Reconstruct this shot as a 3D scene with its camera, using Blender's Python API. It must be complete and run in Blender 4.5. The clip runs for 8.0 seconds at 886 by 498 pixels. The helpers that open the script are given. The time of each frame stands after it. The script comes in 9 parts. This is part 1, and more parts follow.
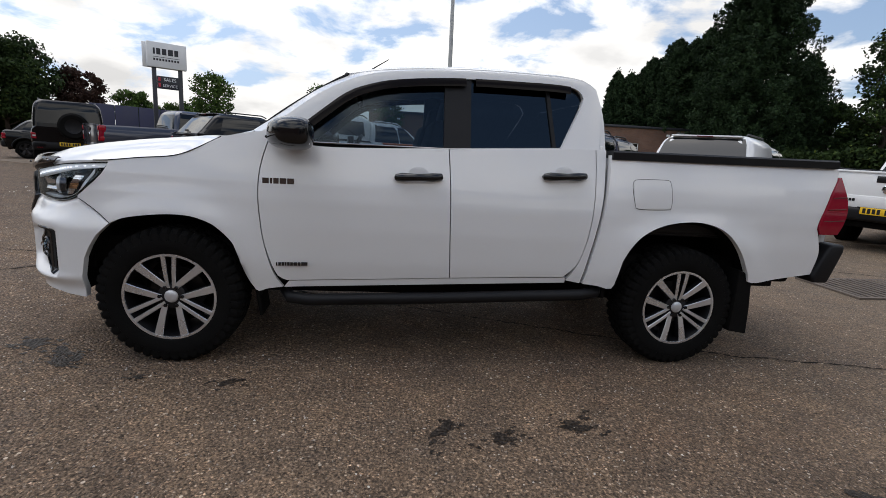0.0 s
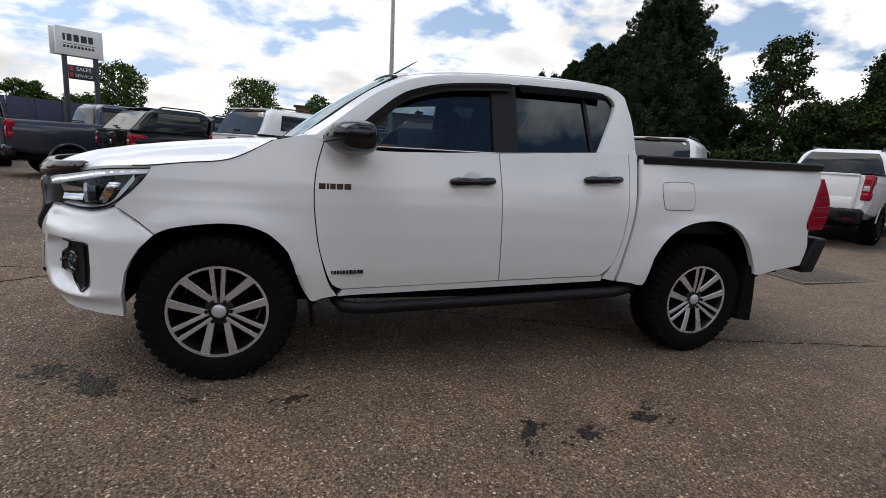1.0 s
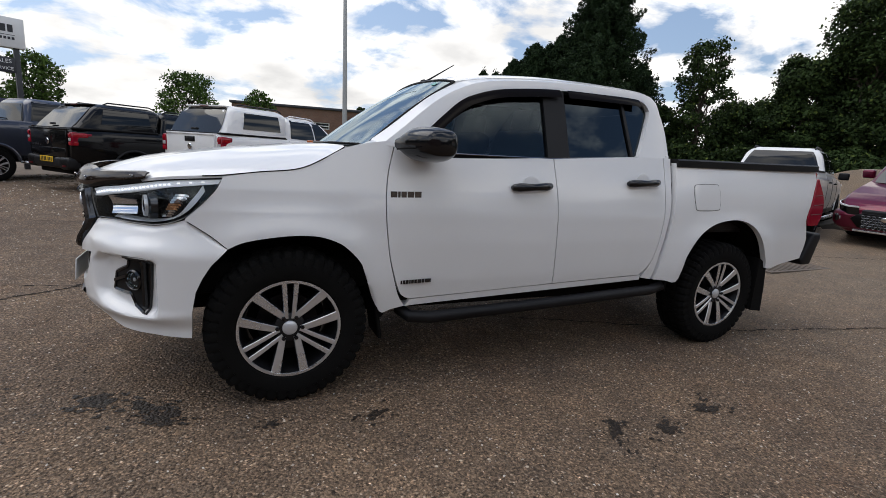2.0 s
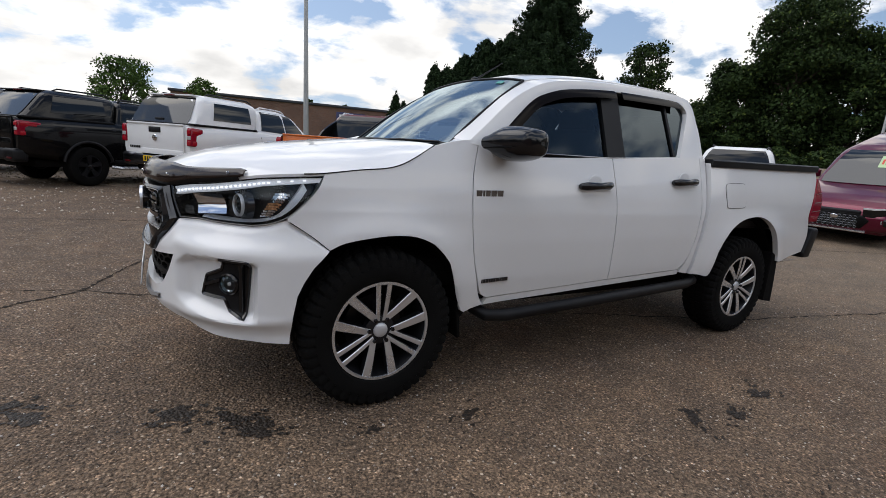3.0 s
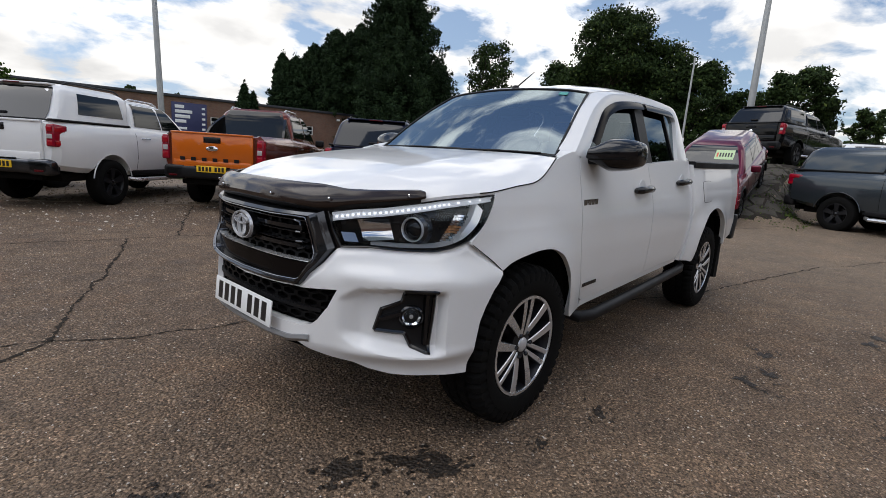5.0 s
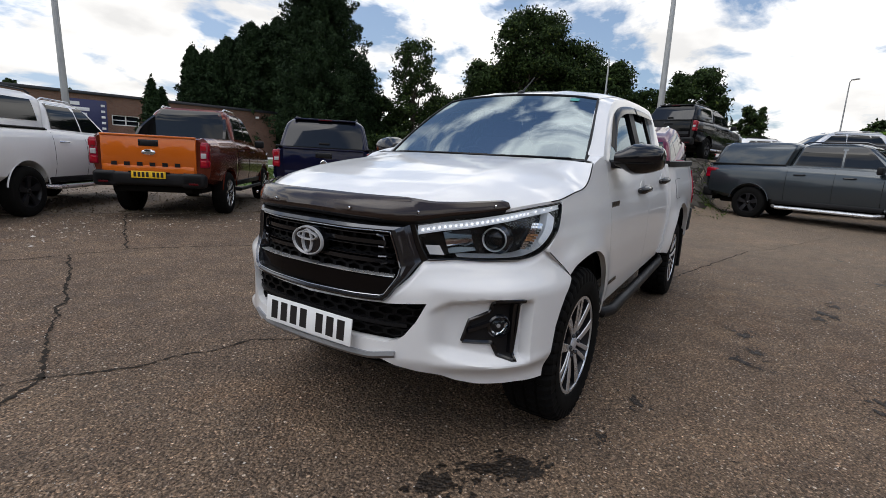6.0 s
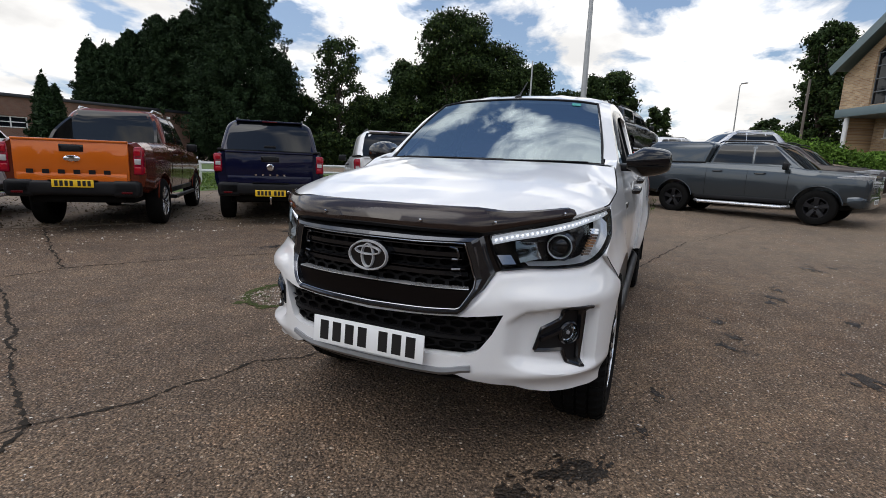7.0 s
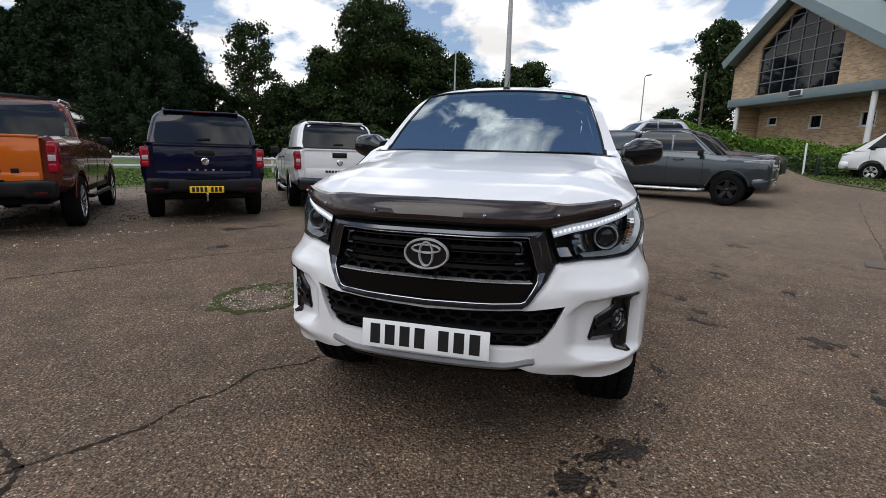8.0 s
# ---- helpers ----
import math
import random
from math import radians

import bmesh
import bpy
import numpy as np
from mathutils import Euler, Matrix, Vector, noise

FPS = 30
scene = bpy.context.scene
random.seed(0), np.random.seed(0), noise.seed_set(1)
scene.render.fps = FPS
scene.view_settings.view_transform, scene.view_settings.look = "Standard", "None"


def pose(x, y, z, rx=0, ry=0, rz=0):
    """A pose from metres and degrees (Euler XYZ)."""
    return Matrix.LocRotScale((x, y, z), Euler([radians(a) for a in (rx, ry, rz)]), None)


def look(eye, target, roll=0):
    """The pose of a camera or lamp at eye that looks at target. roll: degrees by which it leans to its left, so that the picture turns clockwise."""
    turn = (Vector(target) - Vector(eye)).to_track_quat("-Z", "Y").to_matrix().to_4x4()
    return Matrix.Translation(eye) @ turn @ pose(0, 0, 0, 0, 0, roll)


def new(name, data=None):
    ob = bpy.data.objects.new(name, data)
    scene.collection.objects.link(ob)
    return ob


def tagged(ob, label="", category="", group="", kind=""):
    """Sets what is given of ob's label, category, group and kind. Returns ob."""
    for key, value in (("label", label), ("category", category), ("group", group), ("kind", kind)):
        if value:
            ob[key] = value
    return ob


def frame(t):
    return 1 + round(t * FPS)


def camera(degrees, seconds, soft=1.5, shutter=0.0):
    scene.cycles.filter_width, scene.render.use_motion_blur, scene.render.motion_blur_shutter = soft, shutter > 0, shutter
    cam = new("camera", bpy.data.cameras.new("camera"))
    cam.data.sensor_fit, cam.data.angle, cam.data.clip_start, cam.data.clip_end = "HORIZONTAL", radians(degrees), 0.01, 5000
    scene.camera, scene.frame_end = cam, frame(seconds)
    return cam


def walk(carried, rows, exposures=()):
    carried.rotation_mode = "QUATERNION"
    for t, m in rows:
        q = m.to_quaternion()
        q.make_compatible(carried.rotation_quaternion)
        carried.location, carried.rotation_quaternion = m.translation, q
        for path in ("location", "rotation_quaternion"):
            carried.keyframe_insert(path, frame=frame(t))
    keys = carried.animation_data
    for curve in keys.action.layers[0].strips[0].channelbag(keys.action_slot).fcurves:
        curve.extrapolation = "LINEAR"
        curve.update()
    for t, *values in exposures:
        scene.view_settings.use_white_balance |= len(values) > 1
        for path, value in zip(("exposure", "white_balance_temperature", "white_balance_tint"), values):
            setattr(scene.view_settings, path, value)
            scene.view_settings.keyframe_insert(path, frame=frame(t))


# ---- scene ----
cam = camera(85.3, 8.0, 0.62)
PATH = [
    (0, (1.097, -3.596, 1.277), (1.392, -1.657, 0.882), 3.9),
    (0.5, (0.701, -3.577, 1.275), (1.14, -1.664, 0.889), 3.9),
    (1, (0.376, -3.445, 1.267), (0.964, -1.572, 0.882), 4.1),
    (1.5, (0.061, -3.328, 1.27), (0.769, -1.496, 0.89), 3.9),
    (1.7, (-0.08, -3.276, 1.277), (0.67, -1.462, 0.898), 3.9),
    (2.8, (-0.755, -2.923, 1.249), (0.217, -1.219, 0.857), 4.3),
    (3, (-0.899, -2.859, 1.244), (0.109, -1.175, 0.855), 4.6),
    (3.5, (-1.166, -2.663, 1.232), (-0.053, -1.048, 0.843), 5.0),
    (4, (-1.42, -2.432, 1.236), (-0.186, -0.906, 0.849), 4.7),
    (4.5, (-1.684, -2.235, 1.248), (-0.342, -0.803, 0.863), 4.3),
    (4.7, (-1.787, -2.138, 1.246), (-0.391, -0.757, 0.865), 4.2),
    (5.8, (-2.224, -1.586, 1.254), (-0.6, -0.479, 0.886), 3.2),
    (6, (-2.301, -1.498, 1.264), (-0.645, -0.439, 0.895), 3.1),
    (6.5, (-2.432, -1.236, 1.266), (-0.696, -0.312, 0.902), 2.6),
    (7, (-2.52, -0.996, 1.273), (-0.72, -0.199, 0.917), 2.3),
    (7.5, (-2.632, -0.744, 1.285), (-0.776, -0.097, 0.917), 1.9),
    (8, (-2.661, -0.506, 1.276), (-0.763, -0.008, 0.889), 1.5),
]
walk(cam, [(t, look(eye, target, roll)) for t, eye, target, roll in PATH], [(0, 0.20), (3.0, 0.20), (6.0, 0.20), (8.0, 0.20)])

# ---- light ----
SUN_AZ, SUN_EL = -66.0, 60.0          # degrees from +y towards +x, and above the horizon
world = bpy.data.worlds.new("world")
scene.world = world
world.use_nodes = True
wn, wl = world.node_tree.nodes, world.node_tree.links
wn.clear()
w_out = wn.new("ShaderNodeOutputWorld")
w_bg = wn.new("ShaderNodeBackground")
w_sky = wn.new("ShaderNodeTexSky")
w_sky.sky_type, w_sky.sun_disc = "NISHITA", False
w_sky.sun_elevation, w_sky.sun_rotation = radians(SUN_EL), radians(SUN_AZ)
w_sky.air_density, w_sky.dust_density, w_sky.ozone_density = 1.0, 0.6, 2.0
w_tc = wn.new("ShaderNodeTexCoord")
# clouds: the direction is laid on a flat layer high above
w_sep = wn.new("ShaderNodeSeparateXYZ")
wl.new(w_tc.outputs["Generated"], w_sep.inputs[0])
w_add = wn.new("ShaderNodeMath")
w_add.operation = "ADD"
w_add.inputs[1].default_value = 0.30
w_abs = wn.new("ShaderNodeMath")
w_abs.operation = "ABSOLUTE"
wl.new(w_sep.outputs["Z"], w_abs.inputs[0])
wl.new(w_abs.outputs[0], w_add.inputs[0])
w_com = wn.new("ShaderNodeCombineXYZ")
for axis in "XY":
    d = wn.new("ShaderNodeMath")
    d.operation = "DIVIDE"
    wl.new(w_sep.outputs[axis], d.inputs[0])
    wl.new(w_add.outputs[0], d.inputs[1])
    wl.new(d.outputs[0], w_com.inputs[axis])
w_n1 = wn.new("ShaderNodeTexNoise")
w_n1.inputs["Scale"].default_value, w_n1.inputs["Detail"].default_value = 2.9, 9.0
w_n1.inputs["Roughness"].default_value, w_n1.inputs["Distortion"].default_value = 0.56, 0.25
w_map = wn.new("ShaderNodeMapping")
w_map.inputs["Location"].default_value = (3.1, 1.7, 0.0)
wl.new(w_com.outputs[0], w_map.inputs["Vector"])
wl.new(w_map.outputs[0], w_n1.inputs["Vector"])
w_r1 = wn.new("ShaderNodeValToRGB")
w_r1.color_ramp.elements[0].position, w_r1.color_ramp.elements[1].position = 0.512, 0.622
# broken cloud closes up towards the horizon
w_hor = wn.new("ShaderNodeMath")
w_hor.operation, w_hor.inputs[0].default_value = "SUBTRACT", 1.0
wl.new(w_abs.outputs[0], w_hor.inputs[1])
w_pow = wn.new("ShaderNodeMath")
w_pow.operation, w_pow.inputs[1].default_value = "POWER", 2.0
wl.new(w_hor.outputs[0], w_pow.inputs[0])
w_cov = wn.new("ShaderNodeMath")
w_cov.operation, w_cov.inputs[1].default_value = "MULTIPLY_ADD", 0.175
wl.new(w_pow.outputs[0], w_cov.inputs[0])
wl.new(w_n1.outputs["Fac"], w_cov.inputs[2])
wl.new(w_cov.outputs[0], w_r1.inputs["Fac"])
# the thick middles of the clouds are greyer underneath
w_n2 = wn.new("ShaderNodeTexNoise")
w_n2.inputs["Scale"].default_value, w_n2.inputs["Detail"].default_value = 2.1, 6.0
wl.new(w_map.outputs[0], w_n2.inputs["Vector"])
w_r2 = wn.new("ShaderNodeValToRGB")
w_r2.color_ramp.elements[0].position, w_r2.color_ramp.elements[0].color = 0.34, (8.7, 8.6, 8.5, 1)
w_r2.color_ramp.elements[1].position, w_r2.color_ramp.elements[1].color = 0.58, (13.7, 13.45, 13.1, 1)
wl.new(w_n2.outputs["Fac"], w_r2.inputs["Fac"])
w_mix = wn.new("ShaderNodeMix")
w_mix.data_type = "RGBA"
wl.new(w_r1.outputs["Color"], w_mix.inputs["Factor"])
w_haze = wn.new("ShaderNodeMix")
w_haze.data_type = "RGBA"
w_haze.inputs["B"].default_value = (7.6, 9.6, 13.2, 1)
w_thin = wn.new("ShaderNodeMath")
w_thin.operation, w_thin.inputs[1].default_value = "MULTIPLY", 0.85
wl.new(w_pow.outputs[0], w_thin.inputs[0])
w_side = wn.new("ShaderNodeVectorMath")
w_side.operation = "DOT_PRODUCT"
w_side.inputs[1].default_value = (math.sin(radians(SUN_AZ)), math.cos(radians(SUN_AZ)), 0.0)
wl.new(w_tc.outputs["Generated"], w_side.inputs[0])
w_near = wn.new("ShaderNodeMath")
w_near.operation, w_near.inputs[1].default_value, w_near.inputs[2].default_value = "MULTIPLY_ADD", 0.40, 0.60
wl.new(w_side.outputs["Value"], w_near.inputs[0])
w_fac = wn.new("ShaderNodeMath")
w_fac.operation = "MULTIPLY"
wl.new(w_thin.outputs[0], w_fac.inputs[0])
wl.new(w_near.outputs[0], w_fac.inputs[1])
wl.new(w_fac.outputs[0], w_haze.inputs["Factor"])
wl.new(w_sky.outputs[0], w_haze.inputs["A"])
wl.new(w_haze.outputs["Result"], w_mix.inputs["A"])
wl.new(w_r2.outputs["Color"], w_mix.inputs["B"])
wl.new(w_mix.outputs["Result"], w_bg.inputs["Color"])
# a clouded sky grows brighter from the horizon up
w_gain = wn.new("ShaderNodeMath")
w_gain.operation, w_gain.inputs[1].default_value, w_gain.inputs[2].default_value = "MULTIPLY_ADD", 0.098, 0.068
wl.new(w_abs.outputs[0], w_gain.inputs[0])
wl.new(w_gain.outputs[0], w_bg.inputs["Strength"])
wl.new(w_bg.outputs[0], w_out.inputs["Surface"])

sun_data = bpy.data.lights.new("sun", "SUN")
sun_data.energy, sun_data.angle, sun_data.color = 1.2, radians(50), (1.0, 0.965, 0.915)
sun = new("sun", sun_data)
_a, _e = radians(SUN_AZ), radians(SUN_EL)
sun.matrix_world = look((math.sin(_a) * math.cos(_e) * 60, math.cos(_a) * math.cos(_e) * 60, math.sin(_e) * 60), (0, 0, 0))


# ---- materials ----
def material(name, color=(0.5, 0.5, 0.5), rough=0.5, metal=0.0, coat=0.0, spec=0.5):
    m = bpy.data.materials.new(name)
    m.use_nodes = True
    b = m.node_tree.nodes["Principled BSDF"]
    b.inputs["Base Color"].default_value = (*color, 1)
    b.inputs["Roughness"].default_value = rough
    b.inputs["Metallic"].default_value = metal
    b.inputs["Coat Weight"].default_value = coat
    b.inputs["Coat Roughness"].default_value = 0.04
    b.inputs["Specular IOR Level"].default_value = spec
    return m


def node(m, kind, **values):
    n = m.node_tree.nodes.new(kind)
    for k, v in values.items():
        n.inputs[k].default_value = v
    return n


def link(m, a, b):
    m.node_tree.links.new(a, b)


def bsdf(m):
    return m.node_tree.nodes["Principled BSDF"]


def place_of(m):
    return node(m, "ShaderNodeTexCoord").outputs["Object"]


def ramp(m, fac, stops):
    r = node(m, "ShaderNodeValToRGB")
    el = r.color_ramp.elements
    while len(el) < len(stops):
        el.new(0.5)
    for e, (p, c) in zip(el, stops):
        e.position, e.color = p, (*c, 1)
    link(m, fac, r.inputs["Fac"])
    return r.outputs["Color"]


def noise_tex(m, scale, detail=4.0, rough=0.55, vec=None):
    n = node(m, "ShaderNodeTexNoise", Scale=scale, Detail=detail, Roughness=rough)
    link(m, vec or place_of(m), n.inputs["Vector"])
    return n.outputs["Fac"]


def mixed(m, fac, a, b, mode="MIX"):
    n = node(m, "ShaderNodeMix")
    n.data_type, n.blend_type = "RGBA", mode
    for value, socket in ((fac, "Factor"), (a, "A"), (b, "B")):
        if isinstance(value, (int, float)):
            n.inputs[socket].default_value = value
        elif isinstance(value, tuple):
            n.inputs[socket].default_value = (*value, 1)
        else:
            link(m, value, n.inputs[socket])
    return n.outputs["Result"]


def bumped(m, height, strength, distance):
    n = node(m, "ShaderNodeBump", Strength=strength, Distance=distance)
    link(m, height, n.inputs["Height"])
    link(m, n.outputs["Normal"], bsdf(m).inputs["Normal"])
    return n


def varied(name, color, rough, metal=0.0, coat=0.0, scale=3.0, amount=0.12, fine=60.0, bump=0.0, rough_var=0.1, spec=0.5):
    """A plain surface with large soft stains and fine grain."""
    m = material(name, color, rough, metal, coat, spec)
    a, b = noise_tex(m, scale, 5), noise_tex(m, fine, 3)
    lo = tuple(c * (1 - amount) for c in color)
    hi = tuple(min(1, c * (1 + amount * 0.7)) for c in color)
    base = ramp(m, a, [(0.3, lo), (0.7, hi)])
    base = mixed(m, amount * 0.8, base, ramp(m, b, [(0.35, lo), (0.65, hi)]))
    link(m, base, bsdf(m).inputs["Base Color"])
    r = ramp(m, a, [(0.3, (rough - rough_var,) * 3), (0.7, (rough + rough_var,) * 3)])
    link(m, r, bsdf(m).inputs["Roughness"])
    if bump:
        bumped(m, b, bump, 0.002)
    return m


def paint(name, color, metal=0.0, rough=0.32):
    """Lacquered car paint with road film that thickens in patches."""
    m = material(name, color, rough, metal, 0.45 if max(color) < 0.06 else 0.85, 0.06)
    a, f = noise_tex(m, 2.2, 6), noise_tex(m, 900, 2)
    film = 0.004 + 0.07 * max(color)
    dusty = tuple((1 - film) * c + film * d for c, d in zip(color, (0.30, 0.27, 0.22)))
    base = ramp(m, a, [(0.35, color), (0.75, dusty)])
    base = mixed(m, 0.06, base, ramp(m, f, [(0.4, tuple(0.6 * c for c in color)), (0.6, tuple(min(1, 1.3 * c) for c in color))]))
    link(m, base, bsdf(m).inputs["Base Color"])
    link(m, ramp(m, a, [(0.3, (0.03,) * 3), (0.8, (0.12,) * 3)]), bsdf(m).inputs["Coat Roughness"])
    return m


def glazing(name, tint, gloss=0.02, ior=1.52):
    """Tinted glass: clear straight through, mirror-like by its Fresnel."""
    m = bpy.data.materials.new(name)
    m.use_nodes = True
    m.node_tree.nodes.clear()
    out = node(m, "ShaderNodeOutputMaterial")
    clear = node(m, "ShaderNodeBsdfTransparent", Color=(*tint, 1))
    shiny = node(m, "ShaderNodeBsdfGlossy", Roughness=gloss, Color=(0.78, 0.92, 1.0, 1))
    mix = node(m, "ShaderNodeMixShader")
    fr = node(m, "ShaderNodeFresnel", IOR=ior)
    link(m, fr.outputs[0], mix.inputs[0])
    link(m, clear.outputs[0], mix.inputs[1])
    link(m, shiny.outputs[0], mix.inputs[2])
    link(m, mix.outputs[0], out.inputs["Surface"])
    return m


def glowing(name, color, strength):
    m = material(name, color, 0.3)
    bsdf(m).inputs["Emission Color"].default_value = (*color, 1)
    bsdf(m).inputs["Emission Strength"].default_value = strength
    return m


def asphalt(name="worn_asphalt", wet=1.0, rough=(0.72, 0.95)):
    m = material(name, (0.08, 0.07, 0.06), 0.85, spec=0.3)
    v = node(m, "ShaderNodeTexVoronoi", Scale=64.0)
    link(m, place_of(m), v.inputs["Vector"])
    v3 = node(m, "ShaderNodeTexVoronoi", Scale=115.0)
    link(m, place_of(m), v3.inputs["Vector"])
    v2 = node(m, "ShaderNodeTexVoronoi", Scale=32.0)
    link(m, place_of(m), v2.inputs["Vector"])
    sep, sep3, sep2 = (node(m, "ShaderNodeSeparateColor") for _ in range(3))
    link(m, v.outputs["Color"], sep.inputs[0])
    link(m, v3.outputs["Color"], sep3.inputs[0])
    link(m, v2.outputs["Color"], sep2.inputs[0])
    # brown matrix, with stones of many browns and greys showing through here and there
    fine = noise_tex(m, 75, 5, 0.75)
    matrix = ramp(m, fine, [(0.34, (0.034, 0.025, 0.018)), (0.47, (0.112, 0.084, 0.060)), (0.66, (0.215, 0.168, 0.125))])
    stone = ramp(m, sep.outputs[0], [(0.0, (0.070, 0.054, 0.042)), (0.35, (0.125, 0.096, 0.072)), (0.70, (0.190, 0.150, 0.114)), (0.88, (0.30, 0.245, 0.19)), (1.0, (0.52, 0.45, 0.37))])
    showing = ramp(m, v.outputs["Distance"], [(0.22, (0.9, 0.9, 0.9)), (0.46, (0, 0, 0))])
    picked = ramp(m, sep.outputs[1], [(0.22, (0, 0, 0)), (0.34, (1, 1, 1))])
    base = mixed(m, mixed(m, 1.0, showing, picked, "MULTIPLY"), matrix, stone)
    grit = ramp(m, sep3.outputs[0], [(0.0, (0.46, 0.455, 0.45)), (0.55, (1.0, 0.985, 0.97)), (0.92, (1.42, 1.38, 1.33)), (1.0, (2.5, 2.4, 2.3))])
    base = mixed(m, 1.0, base, grit, "MULTIPLY")
    pits = ramp(m, noise_tex(m, 42, 6, 0.8), [(0.37, (0.14, 0.135, 0.13)), (0.47, (1, 1, 1))])
    base = mixed(m, 1.0, base, pits, "MULTIPLY")
    chips = ramp(m, sep2.outputs[1], [(0.90, (0, 0, 0)), (0.91, (1, 1, 1))])
    spot = ramp(m, v2.outputs["Distance"], [(0.20, (1, 1, 1)), (0.28, (0, 0, 0))])
    base = mixed(m, mixed(m, 1.0, chips, spot, "MULTIPLY"), base, ramp(m, sep2.outputs[2], [(0.0, (0.22, 0.175, 0.13)), (0.6, (0.34, 0.29, 0.225)), (1.0, (0.50, 0.45, 0.38))]))
    # worn lanes, dust and damp
    big = ramp(m, noise_tex(m, 0.33, 6, 0.6), [(0.3, (0.78, 0.76, 0.76)), (0.7, (1.26, 1.22, 1.16))])
    base = mixed(m, 1.0, base, big, "MULTIPLY")
    mid = ramp(m, noise_tex(m, 2.7, 6, 0.65), [(0.28, (0.74, 0.75, 0.77)), (0.72, (1.22, 1.18, 1.12))])
    base = mixed(m, 1.0, base, mid, "MULTIPLY")
    rust = ramp(m, noise_tex(m, 1.1, 5, 0.6), [(0.55, (0, 0, 0)), (0.75, (0.30, 0.30, 0.30))])
    base = mixed(m, rust, base, mixed(m, 1.0, base, (1.35, 0.98, 0.72), "MULTIPLY"))
    moss = ramp(m, noise_tex(m, 0.8, 7, 0.7), [(0.62, (0, 0, 0)), (0.78, (0.35, 0.35, 0.35))])
    base = mixed(m, moss, base, mixed(m, 1.0, base, (0.95, 1.0, 0.62), "MULTIPLY"))
    damp = ramp(m, noise_tex(m, 1.7, 9, 0.75), [(0.67, (1, 1, 1)), (0.73, (0.45, 0.44, 0.44))])
    base = mixed(m, 1.0, base, damp, "MULTIPLY")
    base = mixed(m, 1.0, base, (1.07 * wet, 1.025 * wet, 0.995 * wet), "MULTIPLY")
    # the older yard surface to the east is dusty and paler
    sx = node(m, "ShaderNodeSeparateXYZ")
    link(m, place_of(m), sx.inputs[0])
    edge = node(m, "ShaderNodeMath")
    edge.operation, edge.inputs[1].default_value = "MULTIPLY_ADD", 2.2
    link(m, noise_tex(m, 0.7, 5), edge.inputs[0])
    link(m, sx.outputs["X"], edge.inputs[2])
    span = node(m, "ShaderNodeMapRange")
    span.inputs["From Min"].default_value, span.inputs["From Max"].default_value = 3.9, 8.2
    link(m, edge.outputs[0], span.inputs["Value"])
    base = mixed(m, span.outputs["Result"], base, mixed(m, 0.35, mixed(m, 1.0, base, (1.30, 1.29, 1.26), "MULTIPLY"), (0.20, 0.170, 0.130)))
    link(m, base, bsdf(m).inputs["Base Color"])
    link(m, ramp(m, noise_tex(m, 6.0, 4), [(0.3, (rough[0],) * 3), (0.7, (rough[1],) * 3)]), bsdf(m).inputs["Roughness"])
    h = node(m, "ShaderNodeMath")
    h.operation = "MULTIPLY_ADD"
    h.inputs[1].default_value = 0.4
    link(m, v3.outputs["Distance"], h.inputs[0])
    link(m, v.outputs["Distance"], h.inputs[2])
    bumped(m, h.outputs[0], 1.0, 0.012).invert = True
    return m


ASPHALT = asphalt()
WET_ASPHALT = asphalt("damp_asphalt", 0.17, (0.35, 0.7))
WHITE = paint("white_paint", (0.745, 0.745, 0.74), 0.0, 0.30)
BLACK_TRIM = varied("black_plastic", (0.010, 0.010, 0.011), 0.45, amount=0.3, fine=250, bump=0.1, spec=0.2)
BLACK_GLOSS = material("black_gloss", (0.005, 0.005, 0.006), 0.14, 0, 0.2, 0.4)
DARK_INSIDE = varied("dark_underside", (0.006, 0.0055, 0.005), 0.9, amount=0.4, spec=0.1)
GUNMETAL = varied("gunmetal", (0.075, 0.079, 0.088), 0.18, 0.9, amount=0.10, rough_var=0.05)
CHROME = varied("chrome", (0.72, 0.73, 0.75), 0.10, 1.0, amount=0.06, rough_var=0.05)
SILVER = varied("machined_alloy", (0.66, 0.665, 0.67), 0.28, 0.75, amount=0.10, fine=120)
ALLOY_DARK = varied("dark_alloy", (0.012, 0.012, 0.014), 0.35, 0.3, amount=0.2)
RUBBER = varied("tyre_rubber", (0.007, 0.0068, 0.0065), 0.85, amount=0.5, scale=9, fine=160, bump=0.3, spec=0.08)
GLASS_CLEAR = glazing("clear_glass", (0.42, 0.49, 0.53), ior=1.5)
GLASS_SCREEN = glazing("screen_glass", (0.58, 0.68, 0.72), ior=3.5)
GLASS_TINT = glazing("privacy_glass", (0.030, 0.036, 0.045), ior=1.6)
GLASS_LENS = glazing("lamp_lens", (0.95, 0.96, 0.97), ior=1.3)
RED_LENS = material("red_lens", (0.24, 0.001, 0.016), 0.15, 0, 0.3, 0.3)
RED_BRIGHT = material("bright_red_lens", (0.33, 0.004, 0.014), 0.12, 0, 0.3, 0.4)
RED_DARK = material("dark_red_lens", (0.08, 0.002, 0.004), 0.3, 0, 0.0, 0.2)
AMBER_DIM = varied("dim_amber", (0.62, 0.33, 0.16), 0.22, 0.2, amount=0.5, scale=60)
LAMP_WHITE = glowing("daytime_light", (0.95, 0.97, 1.0), 0.9)
CAR_GLASS = material("car_glass", (0.004, 0.005, 0.006), 0.03, 0, 0, 0.42)
